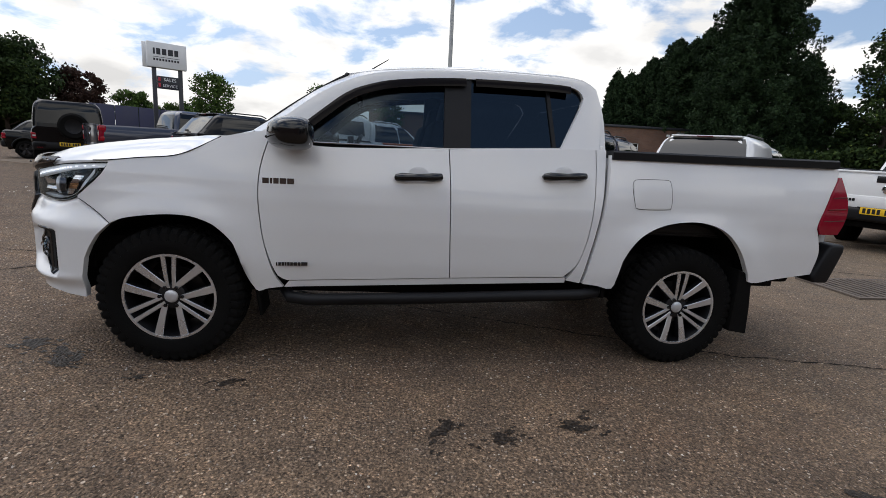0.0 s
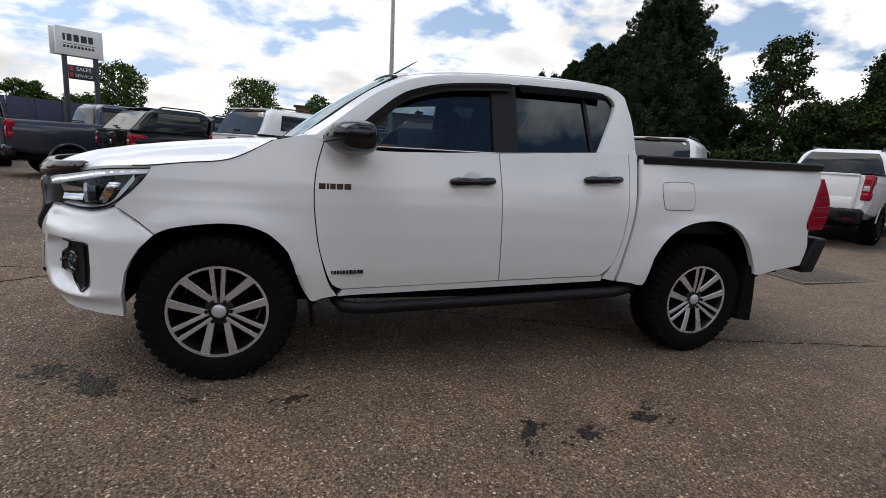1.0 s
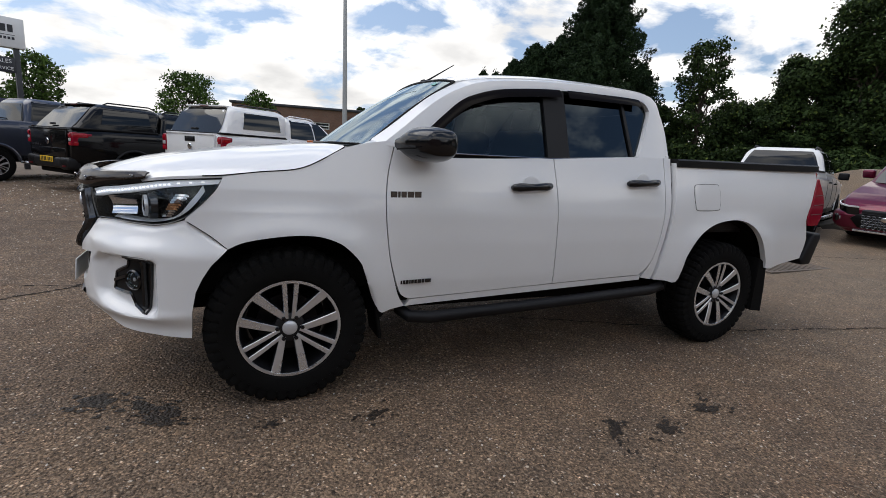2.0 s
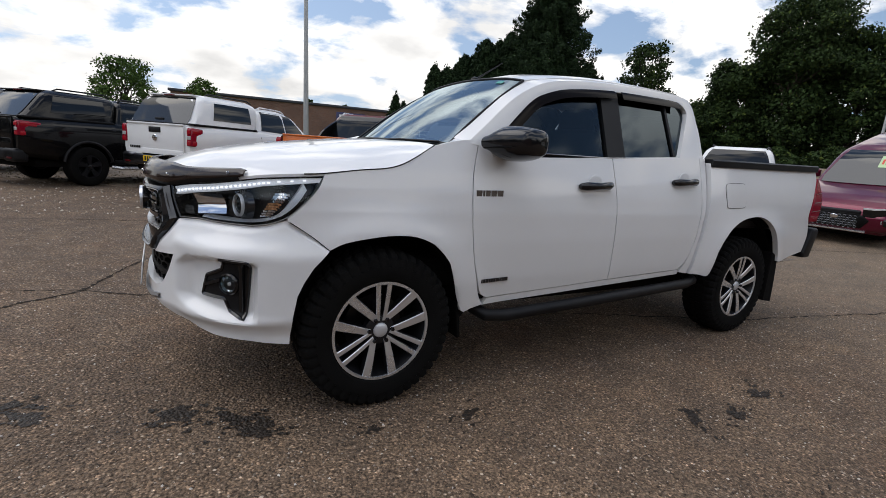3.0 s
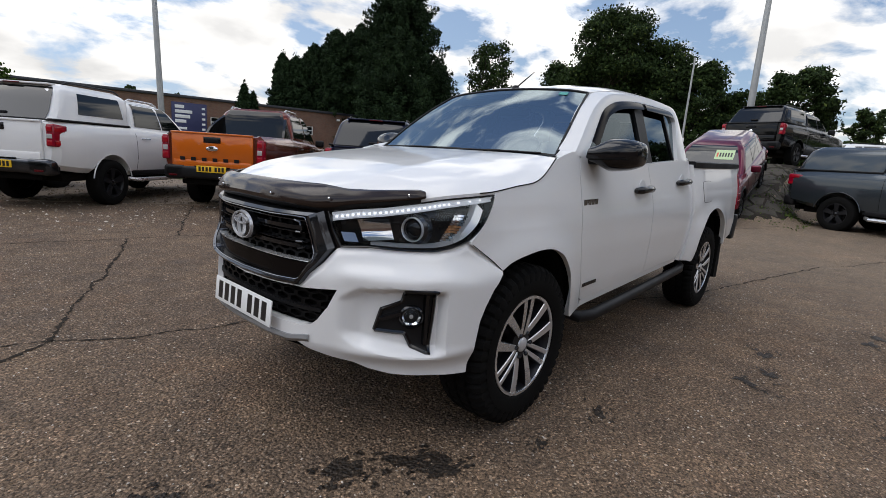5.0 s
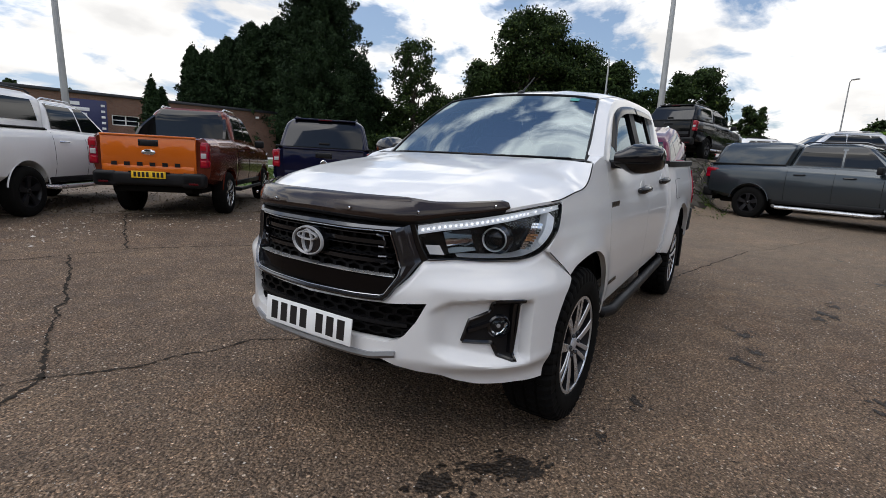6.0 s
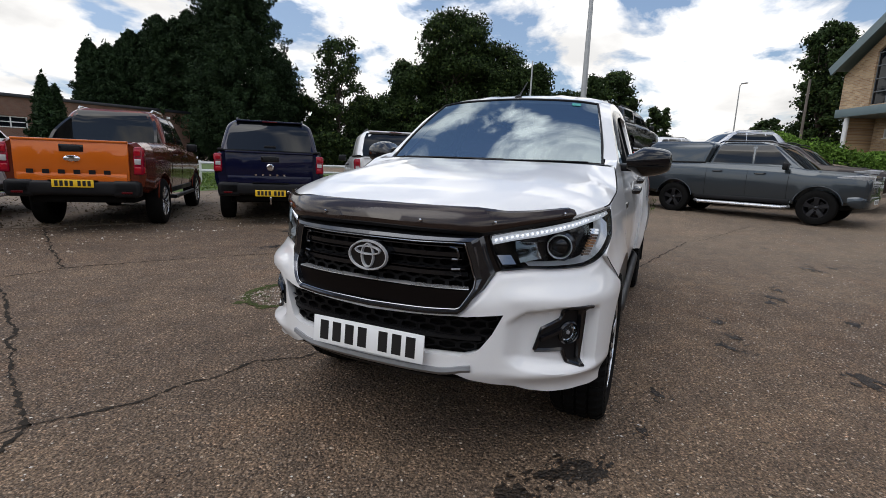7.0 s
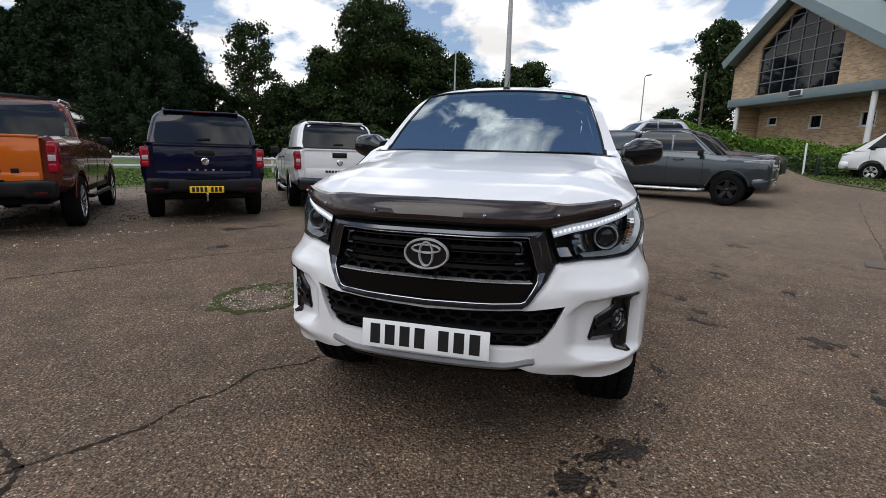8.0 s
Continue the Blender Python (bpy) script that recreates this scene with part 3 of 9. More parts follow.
    for k in range(6 if spokes == "twin" else 5):
        a = math.pi / 2 + math.pi / 6 + k * math.pi / 3
        nut = lathe([(0, c - 0.022), (0.008, c - 0.02), (0.0105, c - 0.016), (0.0105, c + 0.01)], 6)
        part("wheel_nut", moved(nut, (0.060 * math.cos(a), 0, 0.060 * math.sin(a))), BLACK_GLOSS, rim)
    return wheel


def bars_of_writing(parent, name, mat, at, widths, height, across, up, depth=0.002):
    """Writing that stays unread: a row of plain bars."""
    x = 0.0
    a, u = arr(across), arr(up)
    n = np.cross(a, u)
    made = []
    for w, gap in widths:
        base = [arr(at) + a * (x + p) + u * q for p, q in ((0, 0), (w, 0), (w, height), (0, height))]
        verts = [tuple(v) for v in base] + [tuple(v + n * depth) for v in base]
        faces = [(0, 1, 2, 3), (4, 5, 6, 7)] + [(i, (i + 1) % 4, 4 + (i + 1) % 4, 4 + i) for i in range(4)]
        made.append(part(name, bm_of(verts, faces), mat, parent, smooth=False))
        x += w + gap
    return made


def number_plate(parent, at, turn, mat, w=0.52, h=0.111):
    """A plate whose characters are plain bars; its face looks to -y before the turn."""
    plate = part("number_plate", box((w, 0.006, h), (0, 0, 0), 0.002), mat, parent, "number plate with black bars in place of characters")
    plate.matrix_basis = pose(*at, *turn)
    k = w / 0.52
    bars_of_writing(plate, "character_bar", INK, (-0.225 * k, -0.0032, -0.04 * h / 0.111), [(0.042 * k, 0.02 * k)] * 3 + [(0.042 * k, 0.055 * k)] + [(0.042 * k, 0.02 * k)] * 3, 0.08 * h / 0.111, (1, 0, 0), (0, 0, 1), -0.0015)
    return plate


# gunmetal made lighter: the gloss on the grille's cheek is put into the colour
GLOSS_LIT_GREY = varied("gloss_lit_grey", (0.16, 0.165, 0.175), 0.25, 0.85, amount=0.08, rough_var=0.05)
SKID = varied("satin_grey_metal", (0.30, 0.305, 0.315), 0.35, 0.6, amount=0.15)
MESH_BLACK = varied("mesh_black", (0.004, 0.004, 0.0045), 0.55, amount=0.3, spec=0.15)
FOG_GLASS = varied("fog_glass", (0.45, 0.46, 0.47), 0.10, 0.3, 0.5, amount=0.2)
LAMP_HOUSING = varied("lamp_housing", (0.020, 0.021, 0.023), 0.22, 0.3, amount=0.3, scale=14)


def white_pickup():
    car = thing("pickup_truck", pose(0, 0, 0), "white double-cab pickup with black trim, smoked bonnet guard and alloy wheels", "pickup truck")
    body = part("body", box((4.55, 1.42, 0.16), (1.72, 0, 0.62), 0.03), DARK_INSIDE, car, "dark underbody and chassis")
    part("chassis_rail", joined(box((2.9, 0.09, 0.24), (1.75, -0.44, 0.45), 0.01), box((2.9, 0.09, 0.24), (1.75, 0.44, 0.45), 0.01), box((4.7, 0.09, 0.13), (1.75, -0.42, 0.51), 0.01), box((4.7, 0.09, 0.13), (1.75, 0.42, 0.51), 0.01)), DARK_INSIDE, body)
    part("axle", tube([(3.085, -0.7, 0.39), (3.085, 0.7, 0.39)], 0.05), DARK_INSIDE, body)
    part("differential", moved(lathe([(0, -0.13), (0.1, -0.11), (0.15, 0), (0.1, 0.11), (0, 0.13)], 16), (3.085, 0.1, 0.39)), DARK_INSIDE, body)
    part("engine_bay", box((1.15, 1.1, 0.5), (-0.12, 0, 0.80), 0.05), DARK_INSIDE, body)
    # wheel housings
    for cx, r, top in ((0.0, 0.47, 0.40), (3.085, 0.50, 0.43)):
        for s in (-1, 1):
            secs = []
            for a in np.linspace(-0.02, math.pi + 0.02, 22):
                x, z = cx + r * math.cos(a), top + r * math.sin(a)
                secs.append([(x, s * 0.80, z), (x, s * 0.45, z), (x * 1.0 + 0.02 * math.cos(a), s * 0.45, z + 0.02), (x + 0.02 * math.cos(a), s * 0.80, z + 0.02)])
            part("wheel_housing", rings(secs), DARK_INSIDE, body)
            part("housing_wall", prism([(cx + r * math.cos(a), top + r * math.sin(a)) for a in np.linspace(0, math.pi, 16)], "y", s * 0.46, s * 0.44), DARK_INSIDE, body)

    # front wing
    fender_l = [(-0.275, 0.793), (-0.335, 0.843), (-0.40, 0.888), (-0.436, 0.911), (-0.446, 0.920), (-0.434, 0.932), (-0.386, 0.978), (-0.318, 1.053), (-0.288, 1.113)]
    bonnet_side = [(-0.288, 1.113), (-0.126, 1.141), (0.0, 1.155), (0.075, 1.175), (0.145, 1.209), (0.215, 1.249), (0.27, 1.277), (0.40, 1.312), (0.525, 1.330)]
    fender_r = [(0.600, 0.452), (0.552, 0.53), (0.507, 0.68), (0.482, 0.81), (0.466, 0.99), (0.477, 1.15), (0.525, 1.330)]
    wing_b = [p for p in ARCH_F if p[0] > -0.28] + [(0.52, 0.446), (0.600, 0.455)]
    both("front_wing", lambda: sheet(side_patch(wing_b, fender_r, bonnet_side, fender_l, 60, 36), (0, 0.03, 0)), WHITE, car)
    both("wing_seam", lambda: tube([(p[0], -(side_y(*p) + 0.0015), p[1]) for p in curve(fender_l[:4], 12)], 0.0020, 5), DARK_INSIDE, car)
    # doors
    gap = 0.006
    df_l = [(x + gap, z) for x, z in fender_r]
    df_l[0] = (0.625, 0.492)
    df_l[1] = (0.568, 0.53)
    df_r = [(1.568, 0.535), (1.550, 0.80), (1.536, 1.10), (1.522, 1.300)]
    doors = both("front_door", lambda: sheet(side_patch([(0.625, 0.492), (1.1, 0.512), (1.568, 0.535)], df_r, [(0.531, 1.330), (0.62, 1.285), (0.80, 1.262), (1.15, 1.275), (1.524, 1.300)], df_l, 44, 30), (0, 0.03, 0)), WHITE, car)
    dr_l = [(x + gap, z) for x, z in df_r]
    dr_r = [(2.285, 0.562), (2.365, 0.65), (2.405, 0.80), (2.425, 0.98), (2.435, 1.21), (2.432, 1.352)]
    doors_r = both("rear_door", lambda: sheet(side_patch([(1.574, 0.535), (1.95, 0.55), (2.285, 0.562)], dr_r, [(1.530, 1.300), (1.95, 1.328), (2.20, 1.345), (2.432, 1.352)], dr_l, 40, 30), (0, 0.03, 0)), WHITE, car)
    cab_l = [(x + gap, z) for x, z in dr_r]
    cab_r = [(2.400, 0.525), (2.432, 0.70), (2.466, 0.90), (2.490, 1.10), (2.502, 1.352)]
    cab_l[0] = (2.31, 0.540)
    both("cab_corner", lambda: sheet(side_patch([(2.31, 0.527), (2.40, 0.525)], cab_r, [(2.438, 1.352), (2.502, 1.352)], cab_l, 6, 24), (0, 0.05, 0)), WHITE, car)
    both("sill", lambda: sheet(side_patch([(0.604, 0.448), (1.5, 0.488), (2.305, 0.524)], [(2.305, 0.524), (2.305, 0.556)], [(0.632, 0.486), (1.57, 0.529), (2.280, 0.556), (2.305, 0.556)], [(0.604, 0.448), (0.632, 0.486)], 30, 4, 0.004), (0, 0.08, 0)), WHITE, car)
    # load bed
    bed_l = [(2.418, 0.525), (2.448, 0.70), (2.483, 0.90), (2.508, 1.10), (2.522, 1.325)]
    bed_b = [(2.418, 0.525), (2.50, 0.520), (2.595, 0.515)] + ARCH_R[1:-1] + [(3.532, 0.580), (3.75, 0.605), (4.00, 0.640)]
    bed_r = [(4.00, 0.640), (4.02, 0.78), (3.985, 0.905), (3.965, 0.975), (4.035, 1.16), (4.095, 1.27), (4.085, 1.352)]
    bed_t = [(2.522, 1.320), (3.3, 1.338), (4.085, 1.358)]
    both("bed_side", lambda: sheet(side_patch(bed_b, bed_r, bed_t, bed_l, 70, 26, 0.0, bed_y), (0, 0.04, 0)), WHITE, car)
    part("bed_floor", box((1.55, 1.5, 0.04), (3.32, 0, 0.86), 0.01), BLACK_TRIM, car)
    part("bed_front_wall", box((0.04, 1.50, 0.50), (2.56, 0, 1.08), 0.01), WHITE, car)
    both("bed_inner_side", lambda: box((1.55, 0.04, 0.46), (3.32, -0.75, 1.09), 0.01), BLACK_TRIM, car)
    both("bed_rail", lambda: rings([[(x, -(max(bed_y(x, 1.33), bed_y(x, 1.30)) + dy), z0 + dz) for dy, dz in ((0.010, -0.022), (0.012, 0.022), (-0.002, 0.032), (-0.075, 0.030), (-0.085, 0.018), (-0.085, -0.012))] for x, z0 in ((2.525, 1.322), (2.57, 1.323), (2.62, 1.324), (2.67, 1.326), (2.73, 1.327), (2.9, 1.331), (3.3, 1.340), (3.7, 1.350), (4.085, 1.360))]), BLACK_TRIM, car, "black plastic bed rail cap")
    tail = part("tailgate", bevelled(box((0.07, 1.52, 0.56), (4.12, 0, 1.06)), 0.015), WHITE, car)
    part("tailgate_rail", box((0.09, 1.5, 0.03), (4.115, 0, 1.355), 0.01), BLACK_TRIM, tail)
    part("tailgate_handle", box((0.03, 0.22, 0.08), (4.16, 0, 1.20), 0.01), BLACK_TRIM, tail)
    both("fuel_flap", lambda: sheet(side_patch([(2.675, 1.025), (2.70, 1.018), (2.88, 1.024), (2.905, 1.035)], [(2.905, 1.035), (2.905, 1.1), (2.895, 1.18)], [(2.655, 1.17), (2.675, 1.188), (2.87, 1.195), (2.895, 1.18)], [(2.675, 1.025), (2.66, 1.09), (2.655, 1.17)], 12, 10, -0.004, bed_y), (0, 0.006, 0)), WHITE, car)
    both("fuel_flap_gap", lambda: tube([(p[0], -(bed_y(*p) + 0.001), p[1]) for p in curve([(2.672, 1.035), (2.70, 1.015), (2.88, 1.02), (2.908, 1.04), (2.905, 1.13), (2.895, 1.183), (2.865, 1.198), (2.69, 1.192), (2.652, 1.172), (2.656, 1.10), (2.672, 1.035)], 60)], 0.0013, 5), DARK_INSIDE, car)
    both("inner_shell", lambda: sheet(side_patch([(0.50, 0.47), (2.48, 0.55)], [(2.48, 0.55), (2.49, 1.32)], [(0.50, 1.27), (2.49, 1.32)], [(0.50, 0.47), (0.50, 1.27)], 20, 8, 0.035)), DARK_INSIDE, car)

    # lamps at the back
    lamp_o = [(3.99, 0.912), (3.97, 0.98), (4.04, 1.16), (4.10, 1.275)]
    both("tail_lamp", lambda: sheet(side_patch([(3.992, 0.912), (4.06, 0.912), (4.125, 0.915)], [(4.125, 0.915), (4.165, 1.02), (4.165, 1.14), (4.12, 1.285)], [(4.10, 1.278), (4.12, 1.285)], lamp_o, 10, 18, -0.010, bed_y), (0, 0.10, 0)), RED_LENS, car, "red tail lamp")
    for z0 in (1.00, 1.075, 1.15):
        both("tail_lamp_rib", lambda: tube([(x, -(bed_y(x, z0) + 0.0115), z0 + 0.01 * q) for q, x in ((0.0, np.interp(z0, [0.98, 1.16], [3.985, 4.05])), (0.5, 4.09), (1.0, 4.155))], 0.003, 5), RED_DARK, car)
    # rear bumper
    both("bumper_corner", lambda: bevelled(prism([(4.00, 0.63), (4.075, 0.80), (4.10, 0.845), (4.20, 0.85), (4.205, 0.80), (4.13, 0.585), (4.02, 0.585)], "y", -0.87, -0.56), 0.018, 3), BLACK_TRIM, car, "black plastic rear bumper end")
    part("rear_bumper", bevelled(box((0.16, 1.15, 0.16), (4.20, 0, 0.72)), 0.025), BLACK_TRIM, car)
    both("mudflap", lambda: bevelled(prism([(3.455, 0.66), (3.55, 0.62), (3.575, 0.40), (3.585, 0.225), (3.45, 0.245)], "y", -0.88, -0.60), 0.006, 1), RUBBER, car)
    both("front_mudflap", lambda: box((0.02, 0.20, 0.20), (0.462, -0.70, 0.37), 0.004, (0, -8, 0)), RUBBER, car)

    # bonnet
    lamp_top = lambda u: np.interp(u, [0.485, 0.60, 0.71, 0.85, 0.95, 1.05, 1.244], [1.015, 1.035, 1.047, 1.068, 1.084, 1.094, 1.109])
    side3 = [nose(-u, lamp_top(u) + 0.012, 0.004) for u in (0.66, 0.80, 0.95, 1.05, 1.15, 1.244)] + [(-0.126, -0.797, 1.144), (0.0, -0.795, 1.158), (0.075, -0.79, 1.178), (0.145, -0.78, 1.212), (0.215, -0.765, 1.252), (0.262, -0.755, 1.280)]
    both("bonnet_gap", lambda: tube([(x, y - 0.004, z - 0.001) for x, y, z in curve(side3[4:], 30)], 0.0028, 5), DARK_INSIDE, car)
    front3 = [side3[0]] + [nose(-u, z, 0.008) for u, z in ((0.56, 1.046), (0.46, 1.050), (0.34, 1.054), (0.2, 1.058), (0, 1.060))]
    front_full = front3 + [(x, -y, z) for x, y, z in front3[-2::-1]]
    rear_half = [(0.262, -0.755, 1.280), (0.275, -0.64, 1.292), (0.235, -0.36, 1.295), (0.20, 0, 1.295)]
    rear_full = rear_half + [(x, -y, z) for x, y, z in rear_half[-2::-1]]
    g = coons(curve(front_full, 64), curve([(x, -y, z) for x, y, z in side3], 40), curve(rear_full, 64), curve(side3, 40))
    edge_z = g[:, 0, 2].copy()
    for j in range(41):
        v = j / 40
        crest = np.interp(v, [0, 0.06, 0.14, 0.25, 0.40, 0.55, 0.70, 0.85, 1], [1.060, 1.088, 1.124, 1.163, 1.201, 1.231, 1.256, 1.278, 1.295])
        k = smooth01(v / 0.06)
        for i in range(65):
            u = abs(i / 32 - 1)
            ridge = 0.005 * math.exp(-((u - 0.66 + 0.14 * v) / 0.07) ** 2) * smooth01(v / 0.2) * smooth01((1 - v) / 0.15)
            g[j, i, 2] = g[j, i, 2] * (1 - k) + (edge_z[j] + (crest - edge_z[j]) * (1 - u ** 5)) * k + ridge
    part("bonnet", sheet(g, (0, 0, -0.012)), WHITE, car)
    guard = []
    g_us = np.linspace(-0.878, 0.878, 81)
    for u in g_us:
        a = abs(u)
        zb = np.interp(a, [0, 0.30, 0.46, 0.53, 0.62, 0.77, 0.865, 0.878], [1.040, 1.036, 1.030, 1.040, 1.056, 1.074, 1.086, 1.092])
        zt = np.interp(a, [0, 0.44, 0.50, 0.56, 0.67, 0.84, 0.868, 0.878], [1.116, 1.114, 1.110, 1.104, 1.107, 1.117, 1.117, 1.112])
        flare = np.interp(a, [0, 0.42, 0.52, 0.70, 0.915], [1.0, 1.0, 0.62, 0.5, 0.42])
        guard.append([nose(u, zb, -0.022 * flare), nose(u, zb + 0.2 * (zt - zb), -0.026 * flare), nose(u, zb + 0.6 * (zt - zb), -0.014 * flare), nose(u, zb + 0.9 * (zt - zb), 0.014 * flare - 0.008), nose(u, zt, 0.040 * flare - 0.006)])
    gg = arr(guard)
    inner = gg + arr((0.004, 0, -0.004))
    dfl = part("bonnet_guard", solid(gg, inner), SMOKED, car, "smoked acrylic bonnet guard")
    part("guard_lip", sheet(arr([[nose(u, np.interp(abs(u), [0, 0.30, 0.46, 0.53, 0.62, 0.77, 0.885], [1.038, 1.034, 1.028, 1.038, 1.054, 1.072, 1.086]) + dz, i) for u in np.linspace(-0.86, 0.86, 60)] for dz, i in ((0.0, -0.012), (-0.016, 0.002), (-0.020, 0.03))])), BLACK_TRIM, dfl, "black lip under the guard")
    for u in (-0.81, -0.50, -0.22, 0.22, 0.50, 0.81):
        x, y, z = nose(u, np.interp(abs(u), [0.2, 0.5, 0.85], [1.062, 1.066, 1.100]), -0.030 if abs(u) < 0.6 else -0.016)
        part("guard_stud", moved(lathe([(0, -0.004), (0.005, -0.003), (0.0065, 0.002)], 10), (x, y, z), (0, 0, -90 + math.degrees(u))), CHROME, dfl)

    # front bumper: one shell round the nose, with its pockets cut in
    us = np.unique(np.r_[np.linspace(-1.33, 1.33, 180), (-0.47, 0.47, -0.37, 0.37)])
    rows = np.linspace(0, 1, 64)

    def bumper_grid(extra):
        out = []
        for q in rows:
            row = []
            for u in us:
                a = abs(u)
                zb = np.interp(a, [0, 0.30, 0.37, 0.42, 0.51, 0.60, 0.66, 0.75, 0.93, 1.1, 1.33], [0.500, 0.492, 0.480, 0.460, 0.440, 0.430, 0.410, 0.396, 0.388, 0.374, 0.365])
                zt = np.interp(a, [0, 0.25, 0.36, 0.42, 0.47, 0.525, 0.545, 0.66, 0.78, 0.93, 1.0, 1.077, 1.157, 1.275, 1.33], [0.712, 0.715, 0.722, 0.775, 0.815, 0.872, 0.878, 0.885, 0.880, 0.880, 0.894, 0.915, 0.871, 0.799, 0.752])
                z = zb + (zt - zb) * q
                ins = 0.0
                ins += recess(a, z)
                ins -= 0.010 * math.exp(-((z - 0.785) / 0.030) ** 2) * smooth01((a - 0.50) / 0.1) * smooth01((1.10 - a) / 0.2)
                ins -= 0.010 * math.exp(-((z - 0.475) / 0.025) ** 2) * smooth01((a - 0.50) / 0.15) * smooth01((1.15 - a) / 0.2)
                ins += 0.030 * smooth01((0.50 - z) / 0.10)
                ins += 0.010 * smooth01((z - zt + 0.03) / 0.03)
                row.append(nose(u, z, ins + extra))
            out.append(row)
        return arr(out)
    shell = solid(bumper_grid(0.0), bumper_grid(0.045))
    half_in = [(0, 0.695), (0.28, 0.705), (0.41, 0.713), (0.535, 0.722), (0.497, 0.648), (0.455, 0.592), (0.432, 0.572), (0.38, 0.556), (0, 0.553)]
    intake = [(nose(u, z)[1], z) for u, z in half_in] + [(-nose(u, z)[1], z) for u, z in half_in[-2:0:-1]]
    arch = prism(ARCH_F + [(0.46, 0.1), (-0.435, 0.1)], "y", -1.2, 1.2)
    shell = cut(shell, prism(intake, "x", -1.2, -0.5), arch)
    bump = part("front_bumper", shell, WHITE, car, sharp=32)
    # bonnet-to-bumper dark gap filler behind grille and lamps
    filler = arr([[nose(u, z, 0.12) for u in np.linspace(-1.10, 1.10, 40)] for z in np.linspace(0.52, 1.04, 8)])
    part("nose_backing", sheet(filler), DARK_INSIDE, body)

    # lower intake with its honeycomb
    def comb(outline, inset, cell, mat, parent, name, wall=0.006, wide=1.3):
        ys, zs = [p[0] for p in outline], [p[1] for p in outline]
        verts, faces = [], []

        def inside(y, z):
            c = False
            for (y0, z0), (y1, z1) in zip(outline, outline[1:] + outline[:1]):
                if (z0 > z) != (z1 > z) and y < (y1 - y0) * (z - z0) / (z1 - z0) + y0:
                    c = not c
            return c
        r, row = cell, 0
        z = min(zs)
        while z < max(zs) + r:
            y = min(ys) - (0.89 * r * wide if row % 2 else 0)
            while y < max(ys) + r:
                if inside(y, z):
                    n0 = len(verts)
                    for k in range(6):
                        a = math.pi / 6 + k * math.pi / 3
                        for rr, dx in ((r, 0.0), (r - wall, 0.0), (r - wall, 0.022)):
                            p = nose(y + 1.02 * wide * rr * math.cos(a), z + 0.72 * rr * math.sin(a), inset + dx)
                            verts.append(p)
                    for k in range(6):
                        a0, b0 = n0 + 3 * k, n0 + 3 * ((k + 1) % 6)
                        faces += [(a0, b0, b0 + 1, a0 + 1), (a0 + 1, b0 + 1, b0 + 2, a0 + 2)]
                y += r * 1.78 * wide
            z += r * 1.09
            row += 1
        return part(name, bm_of(verts, faces), mat, parent, smooth=False)
    comb([(u * 0.985, 0.636 + (z - 0.636) * 0.90) for u, z in half_in] + [(-u * 0.985, 0.636 + (z - 0.636) * 0.90) for u, z in half_in[-2:0:-1]], 0.026, 0.026, MESH_BLACK, bump, "intake_mesh", 0.006, 1.75)
    part("intake_backing", sheet(arr([[nose(u, z, 0.055) for u in np.linspace(-0.58, 0.58, 24)] for z in (0.55, 0.65, 0.75)])), DARK_INSIDE, bump)
    part("intake_bar", sheet(arr([[nose(u, z, i) for u in np.linspace(-0.46, 0.46, 24)] for z, i in ((0.612, 0.05), (0.614, 0.020), (0.628, 0.020), (0.632, 0.05))])), BLACK_TRIM, bump)
    part("skid_bar", sheet(arr([[nose(u, z + 0.02 * smooth01((abs(u) - 0.30) / 0.12), i) for u in np.linspace(-0.42, 0.42, 30)] for z, i in ((0.505, 0.02), (0.503, -0.008), (0.488, -0.012), (0.474, 0.0), (0.470, 0.05))])), SKID, bump, "grey metal skid bar")
    part("under_tray", sheet(arr([[nose(u, 0.455, i) for u in np.linspace(-0.80, 0.80, 30)] for i in (0.03, 0.25, 0.45)])), DARK_INSIDE, bump)
    part("lower_spoiler", sheet(arr([[nose(u, z, i) for u in np.linspace(-0.7, 0.7, 30)] for z, i in ((0.50, 0.035), (0.44, 0.06), (0.41, 0.10))])), BLACK_TRIM, bump)

    # grille
    half_out = [(0, 1.012), (0.2, 1.012), (0.38, 1.011), (0.466, 1.014), (0.490, 0.942), (0.519, 0.877), (0.466, 0.818), (0.420, 0.778), (0.388, 0.735), (0.365, 0.716), (0.25, 0.709), (0, 0.704)]
    half_hole = [(0, 0.982), (0.2, 0.982), (0.34, 0.985), (0.392, 0.983), (0.415, 0.920), (0.436, 0.850), (0.428, 0.822), (0.400, 0.785), (0.372, 0.748), (0.355, 0.741), (0.25, 0.735), (0, 0.730)]
    ring_of = lambda half: half + [(-u, z) for u, z in half[-2:0:-1]]

    def fine(half):
        loop = arr(ring_of(half) + half[:1])
        return np.vstack([a + (b - a) * np.linspace(0, 1, 6, endpoint=False)[:, None] for a, b in zip(loop[:-1], loop[1:])])
    po, pi_ = fine(half_out), fine(half_hole)
    secs = []
    for a, b in zip(po, pi_):
        m1, m2 = a * 0.72 + b * 0.28, a * 0.30 + b * 0.70
        secs.append([nose(a[0], a[1], 0.05), nose(a[0], a[1], 0.004), nose(m1[0], m1[1], -0.014), nose(m2[0], m2[1], -0.020), nose(b[0], b[1], -0.006), nose(b[0], b[1], 0.045)])
    secs.append(secs[0])
    grille = part("grille", rings(secs, closed=False, caps=False), GUNMETAL, car, "gunmetal grille surround with black honeycomb", sharp=25)
